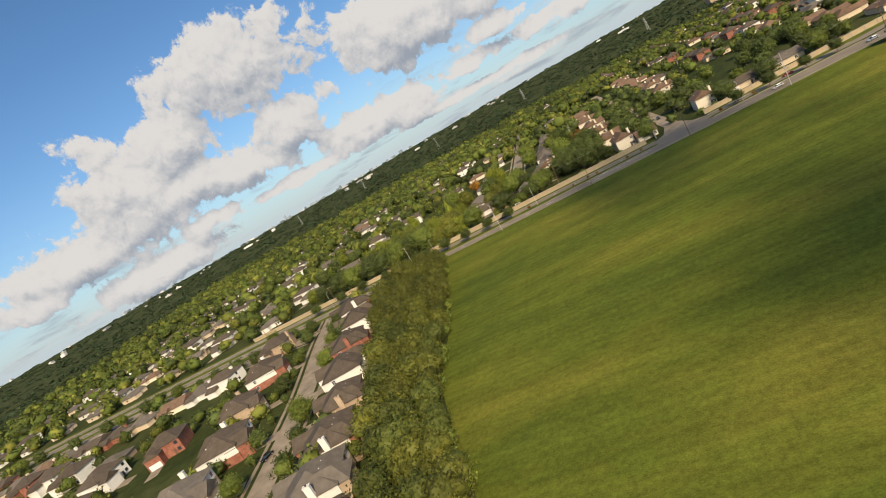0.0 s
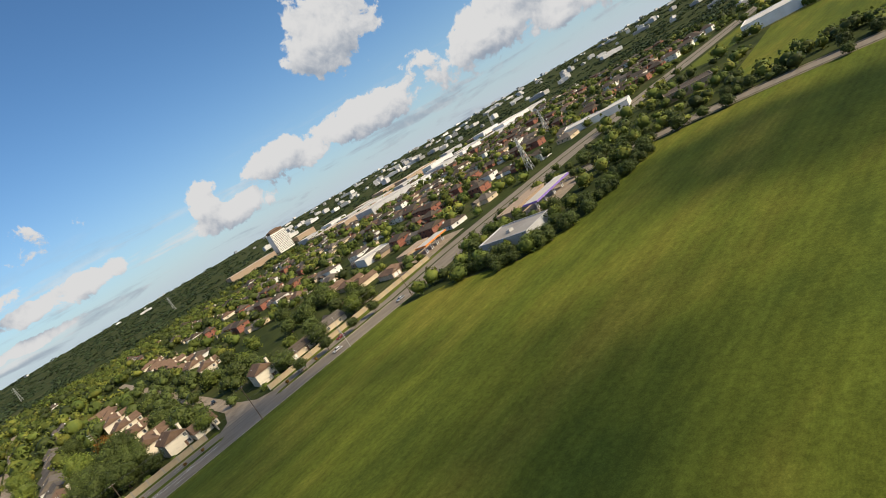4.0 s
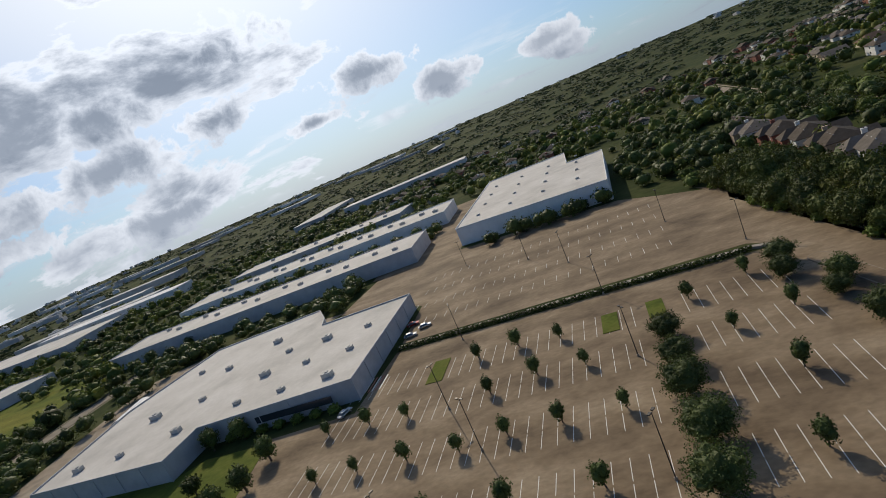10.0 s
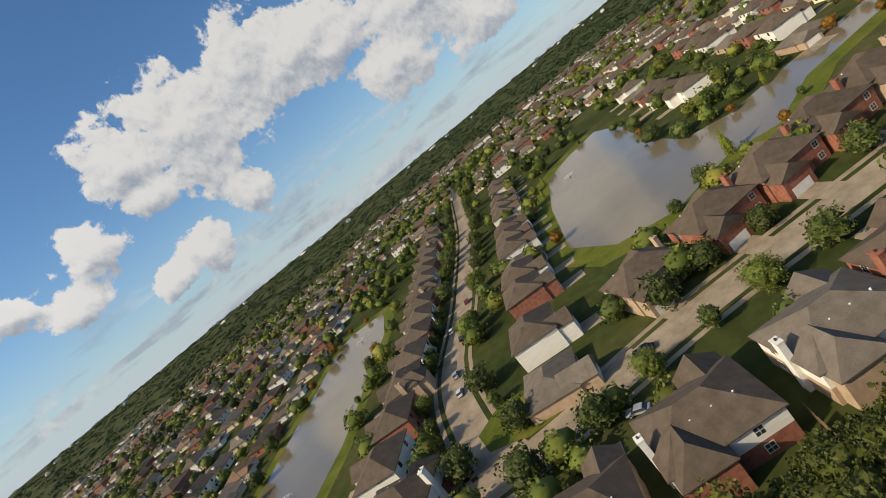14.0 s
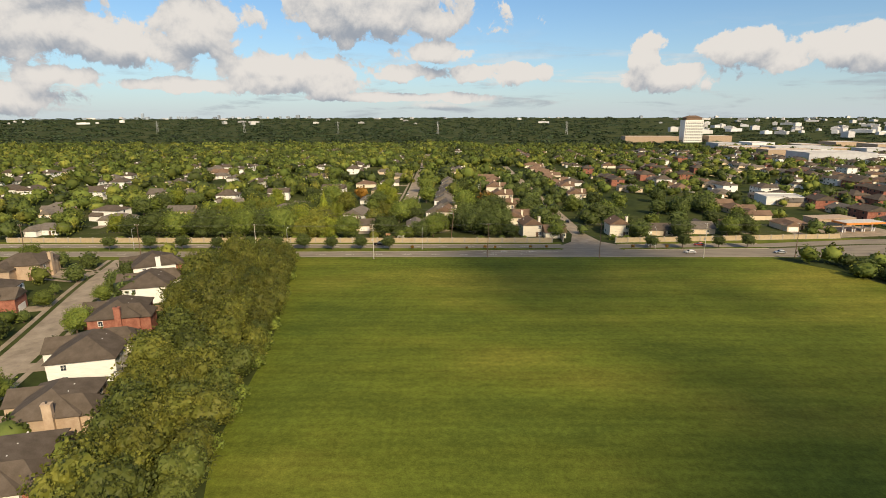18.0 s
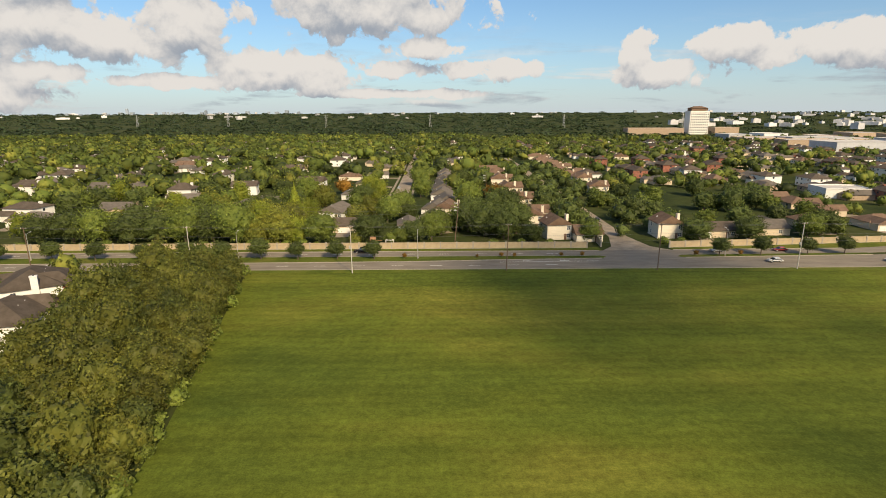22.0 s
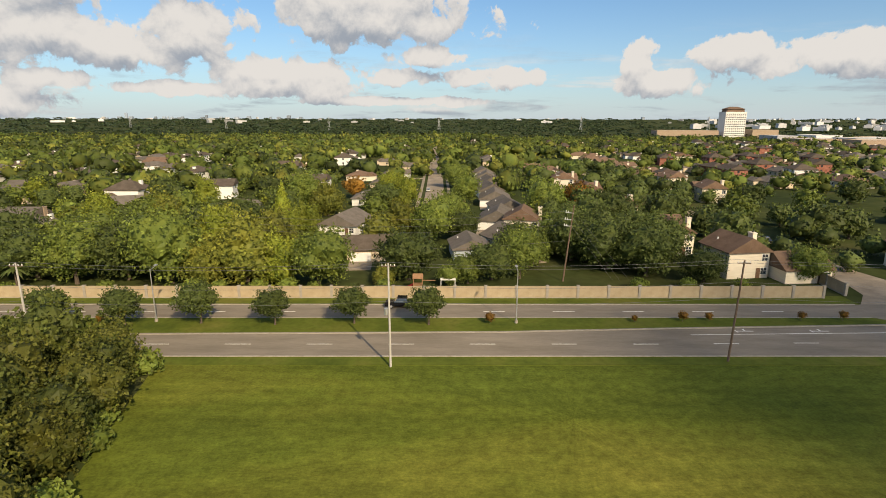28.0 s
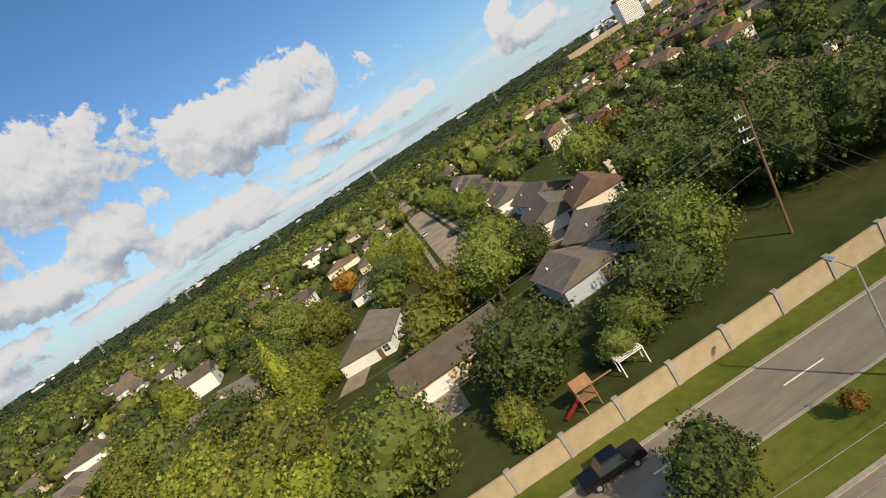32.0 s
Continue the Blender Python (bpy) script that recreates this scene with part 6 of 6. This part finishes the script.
V_PICK = car_kind("car_black", "black pickup truck on the far carriageway", True, 5.8)
V_SILVER = car_kind("car_silver", "clean silver four-door sedan")
V_WHITE = car_kind("car_white", "white four-door family car")
V_RED = car_kind("car_red", "dark red family car")
V_BLACK = car_kind("car_black", "glossy black family car")
V_BLUE = car_kind("car_blue", "dark blue family car")
V_PICK.put(-22.0, 37.2, 0.06, 0.0)
V_WHITE.put(112, 22.8, 0.06, 0)
V_SILVER.put(150, 22.5, 0.06, 0)
V_SILVER.put(-67, -193, 0.07, 1.4)
V_WHITE.put(-69, -184, 0.07, 1.4)
V_RED.put(-74, -176, 0.07, 1.4)
for k, (kd, x, y, t) in enumerate(((V_WHITE, -41, 101, 1.6), (V_SILVER, -38, 104, 1.6), (V_BLUE, -14.5, 150, 1.57), (V_WHITE, -21, 196, 1.57), (V_BLACK, -14.5, 168, 1.57), (V_SILVER, -7, 92, 0.4), (V_WHITE, 57, 60, 1.5), (V_BLACK, 74, 90, 1.5), (V_WHITE, 155, -334.5, 1.2), (V_SILVER, -45, -262, 1.2), (V_BLACK, -60, -256, 1.3), (V_WHITE, -92, -302, 0.1), (V_SILVER, -104, -304, 0.1), (V_BLACK, -128, -303, 0.1), (V_WHITE, -140, -308, 0.1), (V_RED, -160, -302, 0.1), (V_SILVER, -36, -360, 1.5), (V_WHITE, -40, -335, 1.3), (V_BLUE, -84, -142, 1.35), (V_BLACK, -92, -118, 1.3), (V_WHITE, -78, -150, 1.3), (V_SILVER, 148, -376, 0.2), (V_WHITE, 144, -381, 0.3), (V_RED, 150, -386, 0.2), (V_SILVER, 100, 36, 0), (V_RED, 122, 36.5, 0))):
    kd.put(x, y, 0.07, t)


# ---- car park markings, islands, fence line ----
def bay_lines():
    bm = boxes((-0.06, 0.06, -2.6, 2.6, 0.05, 0.078))
    me = bpy.data.meshes.new("bay_line")
    bm.to_mesh(me)
    bm.free()
    me.materials.append(MATS["road_paint"])
    lot = bpy.data.objects["car_park_north"]
    n = 0
    for y in (-290, -308, -327, -345):
        for k in range(40):
            x = 156 - 3.0 * k
            if 66 < x < 76 or x < 44 or n > 290:
                continue
            for s in (-2.9, 2.9):
                ob = new("bay_line", me)
                ob.parent = lot
                ob.location = (x, y + s, 0)
                n += 1
    lot2 = bpy.data.objects["car_park_south"]
    for y in (-388, -404, -420, -436):
        for k in range(24):
            ob = new("bay_line", me)
            ob.parent = lot2
            ob.matrix_basis = pose(62 + 4.0 * k, y, 0.004, 0, 0, 0)


bay_lines()
for x, y, w, d in ((83.5, -345, 2.0, 10), (72.5, -346, 2.0, 9), (130, -345, 2.4, 12)):
    tagged(part("planting_island", boxes((x - w, x + w, y - d / 2, y + d / 2, -0.2, 0.2)), "lawn"), "kerbed grass island in the car park", "traffic island")


def capsule(a, b, half):
    """A long outline with round ends."""
    a, b = Vector(a), Vector(b)
    u = (b - a).normalized()
    turn = math.atan2(u.y, u.x)
    pts = []
    for end, start in ((b, turn - math.pi / 2), (a, turn + math.pi / 2)):
        pts += [(end.x + half * math.cos(start + math.pi * k / 6), end.y + half * math.sin(start + math.pi * k / 6)) for k in range(7)]
    return pts


for a, b in (((36.5, -349), (29.5, -322)), ((28.5, -318), (24.5, -304)), ((23.5, -300), (19.5, -286))):
    isle = tagged(new("kerb_island"), "long bare concrete kerb island in the car park", "traffic island")
    part("kerb", prism(capsule(a, b, 2.3), -0.2, 0.17), "kerb_worn", isle)
    part("fill", prism(capsule(a, b, 2.0), 0.05, 0.182), "lot_concrete", isle)
for k in range(9):
    tagged(part("hatching", boxes((148 + 1.2 * k, 148.5 + 1.2 * k, -352, -344, 0.05, 0.08)), "red_paint" if k % 2 else "road_paint"), "painted hatching in red and white stripes", "road marking")


def low_barrier():
    top = tagged(new("barrier_hedge"), "long dark clipped hedge and low wall between the car parks", "hedge")
    part("low_wall", prism([(150, -369.5), (150, -368), (46, -364), (39, -361), (39, -362.5), (46, -365.5)], -0.2, 0.7), "wall_post", top)
    rng = np.random.default_rng(9)
    t = rng.uniform(0, 1, 2600)
    p = np.stack([150 - 104 * t, -367.2 + 4 * t + rng.uniform(-0.6, 0.6, 2600), rng.uniform(0.2, 1.5, 2600)], 1)
    v, f = leaf_cards(p, rng.normal(size=p.shape) + (0, 0, 0.8), np.full(2600, 0.34), rng)
    raw("foliage", v.tolist(), f.tolist(), "leaf_oak", top)


low_barrier()


# ---- ponds' fountains, garden things ----
def fountain(x, y):
    top = tagged(new("fountain"), "white spraying fountain in the pond", "fountain")
    part("nozzle", rods(((0, 0, -0.1), (0, 0, 0.4), 0.4, 0.3), n=10), "dark_metal", top)
    rng = np.random.default_rng(4)
    n = 420
    a, t = rng.uniform(0, 6.28, n), rng.uniform(0, 1, n)
    r, z = 3.6 * t, 0.2 + 4.2 * t * (1.35 - t * 1.32)
    p = np.stack([r * np.cos(a), r * np.sin(a), z], 1)
    v, f = leaf_cards(p, rng.normal(size=p.shape), rng.uniform(0.06, 0.16, n), rng)
    raw("spray", v.tolist(), f.tolist(), "white_water", top)
    top.location = (x, y, 0.05)


for x, y in ((-232, -240), (-98, -370), (-215, -372)):
    fountain(x, y)


def swing_set():
    top = tagged(new("playset"), "wooden playset with a slide behind the wall", "playset")
    for sx in (-1, 1):
        for sy in (-1, 1):
            part("post", boxes((sx - 0.07, sx + 0.07, sy - 0.07, sy + 0.07, 0, 3.2)), "play_wood", top)
    part("deck", boxes((-1.1, 1.1, -1.1, 1.1, 1.4, 1.5)), "play_wood", top)
    bm = bmesh.new()
    hip_roof(bm, -1.1, 1.1, -1.1, 1.1, 3.2, 0.8, 0.1, True)
    part("roof", bm, "play_wood", top)
    part("slide", rods(((-1.1, 0, 1.45), (-3.4, 0, 0.2), 0.28), n=8), "car_red", top)
    part("beam", boxes((1, 4, -0.08, 0.08, 2.3, 2.45)), "play_wood", top)
    top.location, top.scale = (-19.5, 47, 0), (0.85, 0.85, 0.85)


swing_set()


def white_frame():
    top = tagged(new("pergola"), "small white slatted pergola behind the wall", "pergola")
    for k in range(6):
        part("slat", boxes((-1.5, 1.5, -0.9 + 0.36 * k - 0.05, -0.9 + 0.36 * k + 0.05, 1.9, 2.0)), "trim_white", top)
    for sx in (-1.4, 1.4):
        for sy in (-0.8, 0.8):
            part("post", boxes((sx - 0.06, sx + 0.06, sy - 0.06, sy + 0.06, 0, 1.9)), "trim_white", top)
    top.location = (-13.6, 48.3, 0)


white_frame()


def garden_fence(a, b, label):
    top = tagged(new("fence"), label, "fence")
    a, b = Vector((*a, 0)), Vector((*b, 0))
    n = int((b - a).length / 2.4)
    turn = math.atan2(b.y - a.y, b.x - a.x)
    me = bpy.data.meshes.new("fence_panel")
    # one sheet of boards with grooves between them
    line = []
    for k in range(8):
        line += [(0.3 * k, 0.0), (0.3 * k + 0.02, 0.03), (0.3 * k + 0.28, 0.03), (0.3 * k + 0.3, 0.0)]
    line = line + [(x, -d - 0.02) for x, d in line[::-1]]
    bm = prism(line, 0.0, 1.8)
    bm.to_mesh(me)
    bm.free()
    me.materials.append(MATS["fence_wood"])
    top.location = a
    for k in range(n):
        ob = new("fence_panel", me)
        ob.parent = top
        ob.matrix_basis = Matrix.Translation((b - a) * (k / n)) @ Matrix.Rotation(turn, 4, "Z")


for a, b in (((-24, -262), (-14, -262)), ((-27, -243), (-18, -243)), ((-32, -224), (-24, -222)), ((-36, -191), (-27, -189)), ((-40, -175), (-32, -173)), ((-48, -157), (-41, -155)), ((-52, -139), (-46, -137)), ((-57, -120), (-50, -118)), ((-64, -98), (-54, -95)), ((-72, -74), (-62, -71)), ((-80, -48), (-68, -44))):
    garden_fence(a, b, "weathered brown plank fence between gardens")


# ---- garden trees, woods and distance ----
def garden_trees():
    r = random.Random(12)
    spots = [(T_OAK2, -70, 51.5, 1.5), (T_OLIVE, -54.5, 51.5, 1.5), (T_OAK2, -39.5, 49.5, 1.2), (T_LIME, -47, 50.5, 1.0), (T_OLIVE, -62, 50, 1.05), (T_OLIVE, -52, 60, 1.5), (T_LIME, -64, 62, 1.4), (T_OAK, -80, 54, 1.35), (T_OAK2, -89, 51, 1.3), (T_OAK, -99, 54, 1.25), (T_OAK, -110, 52, 1.25), (T_OAK2, -121, 53, 1.2), (T_OAK, -132, 54, 1.25), (T_OAK, -143, 53, 1.25), (T_OLIVE, -68, 74, 1.35), (T_OAK, -84, 68, 1.3), (T_OAK2, -98, 70, 1.2), (T_OAK, -114, 68, 1.25), (T_OAK, -76, 86, 1.3), (T_OLIVE, -58, 78, 1.2),
             (T_OAK, -21.8, 54, 1.22), (T_OAK2, -13.5, 50, 0.42), (T_OAK2, -9.5, 51.5, 0.62), (T_OLIVE, -26.5, 50, 0.45), (T_OAK, -4.5, 54, 0.95), (T_OAK2, 1.5, 55, 0.95), (T_OAK2, 5, 64, 0.95), (T_OAK, 4, 72, 0.95), (T_OAK, 16, 70, 1.15), (T_OAK, 22, 62, 1.15), (T_OAK, 29, 57, 1.2), (T_OAK, 35, 66, 1.2), (T_OAK, 26, 76, 1.25), (T_OAK, 36, 80, 1.2), (T_OAK, 19, 86, 1.2), (T_OAK, 39, 52, 0.8),
             (T_OLIVE, -26, 92, 1.15), (T_OAK2, -18, 88, 1.1), (T_OAK, -9, 92, 0.9), (T_OAK2, -12, 104, 1.1), (T_OAK, 18, 100, 1.2), (T_OAK2, 20, 120, 1.3), (T_ORANGE, 32, 132, 1.4), (T_OAK, 36, 104, 1.3), (T_CONE, -64, 111, 1.15), (T_LIME, -54, 100, 1.0), (T_LIME, -57, 92, 0.9), (T_OAK, -72, 96, 1.3), (T_LIME, -29, 150, 1.2), (T_OAK, -36, 140, 1.2), (T_OLIVE, -54, 130, 1.2), (T_ORANGE, -52, 172, 1.2), (T_LIME, -38, 184, 1.1), (T_OAK2, -6, 160, 1.05), (T_OAK2, -8, 210, 1.2), (T_OAK, 18, 215, 1.2), (T_OAK2, 60, 52, 0.8), (T_OAK, 100, 52, 1.0), (T_OAK, 121, 54, 1.0), (T_OAK2, 144, 56, 1.0), (T_OAK, 152, 60, 1.1), (T_DARK, 60, 96, 1.0), (T_DARK, 62, 128, 1.0), (T_OLIVE, -92, 96, 1.2), (T_LIME, -104, 84, 1.2), (T_LIME, -120, 110, 1.1), (T_OAK2, -66, 144, 1.3), (T_DARK, -80, 150, 1.3), (T_LIME, -100, 140, 1.2)]
    for x in range(-150, 140, 7):
        px, py = x + r.uniform(-2.5, 2.5), 46.4 + 0.012 * (x + 60) + r.uniform(-0.8, 1.0)
        if not (-24 < px < 20 or 50 < px < 85) and r.random() < 0.6:
            T_HEDGE[4].put(px, py, 0, r.uniform(0, 6.28), r.uniform(0.45, 0.75))
    for k, x, y, s in spots:
        k.put(x, y, 0, r.uniform(0, 6.28), s, r.uniform(0.92, 1.1))
        take_disc(x, y, 3.5)
    for x, y, s in ((-32, 104, 1.15), (-98, 47, 0.9), (52, 118, 1.1), (60, 140, 1.2), (30, 200, 1.4), (33, 216, 1.5), (-86, 300, 1.2), (-100, 62, 0.9)):
        T_PALM.put(x, y, 0, x, s)
    # street and garden trees of the western streets
    for line, step in ((STREET1, 8), (STREET3, 11), (STREET4, 12), (EAST_ROAD, 8)):
        acc = 0.0
        for (x0, y0), (x1, y1) in zip(line, line[1:]):
            acc += math.hypot(x1 - x0, y1 - y0)
            if acc < step:
                continue
            acc = 0.0
            t = Vector((x1 - x0, y1 - y0)).normalized()
            for s in (-1, 1):
                d = (8.2 if line is not EAST_ROAD else 9.5) + r.uniform(-0.8, 1.5)
                x, y = x0 - t.y * d * s, y0 + t.x * d * s
                if r.random() < 0.85 and is_free(x, y):
                    k = r.choice((T_DARK, T_DARK, T_OAK2, T_ROW)) if line is not EAST_ROAD else T_DARK
                    k.put(x, y, 0, r.uniform(0, 6.28), r.uniform(0.5, 0.85))
                    take_disc(x, y, 2.5)
    # dark oaks round the clinic and along the meadow's corner
    for k in range(46):
        t = k / 45
        x, y = 162 + 116 * t + r.uniform(-3, 3), -40 - 14 * math.sin(min(1, t * 3) * 1.57) + 8 * max(0, t - 0.8) * 5 + r.uniform(-3, 5)
        T_DARK.put(x, y, 0, r.uniform(0, 6.28), r.uniform(0.42, 0.66))
    for k in range(16):
        T_DARK.put(165 + r.uniform(-4, 10), -38 + 36 * k / 16, 0, r.uniform(0, 6.28), r.uniform(0.42, 0.66))
    for x, y in ((210, -40), (214, -28), (206, -14), (200, 4), (188, 4)):
        T_DARK.put(x, y, 0, x, 0.7)
    # pond edges
    for pts in (POND_E, POND_S):
        for (x0, y0), (x1, y1) in zip(pts, pts[1:] + pts[:1]):
            n = max(1, int(math.hypot(x1 - x0, y1 - y0) / 12))
            for i in range(n):
                if r.random() < 0.5:
                    x, y = x0 + (x1 - x0) * i / n, y0 + (y1 - y0) * i / n
                    cx, cy = (-190, -212) if pts is POND_E else (-160, -372)
                    d = Vector((x - cx, y - cy)).normalized() * r.uniform(2, 4)
                    r.choice((T_ROW, T_ORANGE, T_DARK, T_CONE)).put(x + d.x, y + d.y, 0, r.uniform(0, 6.28), r.uniform(0.4, 0.7))


garden_trees()


def crown_proto(seed, count, radius, height, base, lumps, leaf, fine=3):
    rng = np.random.default_rng(seed)
    crown = Crown(rng, radius, height, base, lumps)
    return crown_mesh(rng, crown, count, leaf, fine, 0.6)


def dome_proto(seed, count, radius, height, leaf):
    rng = np.random.default_rng(seed)
    crown = Crown(rng, radius, height, 0.0, 7)
    d = spread(count * 2)[:count]
    p, out = crown.at(d, rng.uniform(0.85, 1.08, count))
    return leaf_cards(p, out + rng.normal(size=p.shape) * 0.6, leaf * rng.uniform(0.65, 1.35, count), rng)


def woods(name, spots, protos, mat, label, flat=1.0):
    """Many crowns in one mesh; spots: x, y, z, size."""
    rng = np.random.default_rng(len(spots))
    vs, fs, n = [], [], 0
    for i, (x, y, z, s) in enumerate(spots):
        v, f = protos[i % len(protos)]
        a = rng.uniform(0, 6.28)
        c, q = math.cos(a), math.sin(a)
        w = v * (s, s, s * rng.uniform(0.85, 1.2) * flat)
        vs.append(np.stack([w[:, 0] * c - w[:, 1] * q + x, w[:, 0] * q + w[:, 1] * c + y, w[:, 2] + z], 1))
        fs.append(f + n)
        n += len(v)
    v, f = np.concatenate(vs).astype(np.float32), np.concatenate(fs).astype(np.int32)
    me = bpy.data.meshes.new(name)
    me.vertices.add(len(v))
    me.vertices.foreach_set("co", v.ravel())
    me.loops.add(f.size)
    me.loops.foreach_set("vertex_index", f.ravel())
    me.polygons.add(len(f))
    me.polygons.foreach_set("loop_start", np.arange(0, f.size, 4, dtype=np.int32))
    me.update(calc_edges=True)
    me.materials.append(MATS[mat])
    return tagged(new(name, me), label, "trees", kind="stuff")


MID = [crown_proto(40 + k, 170, 5.2, 7.8, 0.4, 11, 0.5, 2) for k in range(6)]
MID2 = [crown_proto(50 + k, 48, 5.4, 8.0, 0.2, 8, 0.95, 2) for k in range(6)]
FAR = [dome_proto(60 + k, 20, 7.5, 8.0, 2.3) for k in range(6)]
OPEN = [[(352, -60), (520, -40), (540, -104), (500, -130), (368, -132)], [(404, -300), (560, -290), (620, -330), (560, -380), (490, -520), (404, -460), (366, -330)], [(470, -15), (640, -20), (640, 14), (480, 18)], [(540, 60), (680, 60), (660, 110), (560, 110)], [(670, -130), (860, -120), (860, -230), (780, -318), (690, -280)], [(-400, -478), (-480, -440), (-600, -425), (-600, -450), (-480, -475), (-410, -500)], [(-320, -745), (-480, -985), (-520, -980), (-540, -790), (-505, -680), (-480, -670), (-500, -790), (-480, -900), (-360, -705)]]
for i, pts in enumerate(OPEN):
    setting("open_field", prism(pts, -0.3, 0.02), "meadow", "open green field between buildings", "field")
    take(pts)


def scatter_woods():
    r = random.Random(5)
    lists = {}
    step = 8.0
    x = -760.0
    while x < 900:
        y = -880.0
        while y < 800:
            px, py = x + r.uniform(-4, 4), y + r.uniform(-4, 4)
            y += step
            if not is_free(px, py):
                continue
            away = math.hypot(px + 10, py + 110)
            if py > 44:
                keep = 0.27 if px < 60 else 0.22
                keep = 0.14 if -78 < px < 34 and py < 215 else keep
                keep = max(keep, 0.62) if py > 420 and px < 250 else keep
            elif px < 0:
                keep = 0.2 if away < 420 else 0.36
            elif px > 330:
                keep = 0.3
            else:
                keep = 0.5
            if away > 380:
                keep *= 0.62
            if r.random() > keep:
                continue
            m = r.random()
            if 44 < py < 165 and -175 < px < 175:
                if py > 60:
                    kind = r.choice((T_DARK, T_DARK, T_MID_GREEN, T_MID_GREEN, T_MID_LIME, T_MID_OLIVE) if px < 20 else (T_DARK, T_DARK, T_DARK, T_MID_GREEN))
                    kind.put(px, py, 0, r.uniform(0, 6.28), r.uniform(0.75, 1.25))
                continue
            mat = "woods_leaf" if m < 0.62 else ("leaf_oak" if m < 0.86 else "tree_stuff")
            size = r.uniform(0.55, 1.0) if py < 40 else (r.uniform(0.75, 1.35) if px < 60 else r.uniform(0.6, 1.05))
            lists.setdefault((mat, away > 330), []).append((px, py, 0.0, size * (1.18 if away > 380 else 1)))
        x += step
    for x0, x1, y0, y1, n in ((204, 340, -468, -432, 75), (178, 400, -552, -524, 60), (206, 330, -640, -612, 40), (72, 148, -466, -461, 14), (-40, 66, -600, -470, 150), (300, 336, -424, -330, 30), (352, 366, -420, -200, 40), (420, 500, -560, -470, 40), (352, 364, -190, -90, 18), (380, 480, -208, -202, 14), (60, 76, 50, 330, 40), (80, 92, 70, 330, 40)):
        for k in range(n):
            lists.setdefault(("leaf_oak", False), []).append((r.uniform(x0, x1), r.uniform(y0, y1), 0.0, r.uniform(0.55, 0.95)))
    for (mat, far_off), spots in lists.items():
        woods("garden_woods", spots, MID2 if far_off else MID, mat, "crowns of many garden trees in mixed greens")
    far = []
    for k in range(15000):
        d = 700 + 4000 * r.random() ** 1.7
        a = r.uniform(0, 2 * math.pi)
        px, py = d * math.cos(a), d * math.sin(a)
        if not is_free(px, py) or (abs(px) < 800 and abs(py) < 800):
            continue
        if px > 450 and -700 < py < 60 and r.random() < 0.25:
            continue
        if py > 600 and px > 0.35 * py and r.random() < 0.35:
            continue
        far.append((px, py, far_rise(px, py) - 0.5, r.uniform(0.6, 1.1) * (1 + d / 2600)))
    woods("far_woods", far, FAR, "far_leaf_shaded", "tree canopy stretching to the horizon, cloud shade put into its dark colour", 0.5)


scatter_woods()


def far_city():
    """Scattered pale roofs and blocks towards the horizon, and the far skyline."""
    r = random.Random(21)
    kinds = []
    for w, d, h in ((14, 9, 5), (30, 14, 7), (55, 20, 8), (24, 16, 12)):
        me = bpy.data.meshes.new("far_block")
        bm = boxes((-w / 2, w / 2, -d / 2, d / 2, -1, h), (-w * 0.2, w * 0.2, -d * 0.2, d * 0.2, h, h + 2))
        bm.to_mesh(me)
        bm.free()
        me.materials.append(MATS["far_city"])
        kinds.append(me)
    bm = bmesh.new()
    for k in range(620):
        d = 750 + 3900 * r.random()
        a = r.uniform(0, 2 * math.pi)
        if r.random() < 0.7:
            a = r.uniform(-0.8, 1.15)
            d = max(d, 1250 + 900 * r.random()) if a > 0.2 else d
        else:
            d = max(d, 2300 + 2300 * r.random())
        px, py = d * math.cos(a), d * math.sin(a)
        if not is_free(px, py):
            continue
        before = len(bm.verts)
        bm.from_mesh(kinds[r.randrange(4) if d > 1300 else r.randrange(2)])
        bm.verts.ensure_lookup_table()
        bmesh.ops.transform(bm, matrix=pose(px, py, far_rise(px, py) + (7 if d > 1300 else 1), 0, 0, r.uniform(0, 180)), verts=bm.verts[before:])
    # long flat sheds to the south-east and east
    for k in range(64):
        d, a = r.uniform(980, 3800), r.uniform(-1.35, 0.25)
        px, py = d * math.cos(a), d * math.sin(a)
        if not is_free(px, py):
            continue
        w, dp, h = r.uniform(45, 130), r.uniform(14, 30), r.uniform(7, 10)
        box(bm, -w, w, -dp, dp, -1, h)
        bm.verts.ensure_lookup_table()
        bmesh.ops.transform(bm, matrix=pose(px, py, far_rise(px, py) + (5 if d > 1300 else 1), 0, 0, r.choice((2, 8, -12, 95))), verts=bm.verts[-8:])
    tagged(part("far_buildings", bm, "far_city"), "far pale flat-roofed buildings among trees", "buildings", kind="stuff")
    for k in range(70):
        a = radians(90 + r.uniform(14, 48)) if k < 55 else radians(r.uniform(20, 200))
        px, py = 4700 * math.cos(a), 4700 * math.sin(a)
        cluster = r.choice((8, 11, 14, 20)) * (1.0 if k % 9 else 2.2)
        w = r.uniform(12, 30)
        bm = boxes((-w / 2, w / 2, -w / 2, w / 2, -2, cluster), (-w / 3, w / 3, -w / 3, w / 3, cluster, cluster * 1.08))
        ob = tagged(part("skyline_tower", bm, "skyline_hazed"), "far city tower on the horizon, haze put into its colour", "tower", "skyline")
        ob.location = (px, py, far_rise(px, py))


far_city()
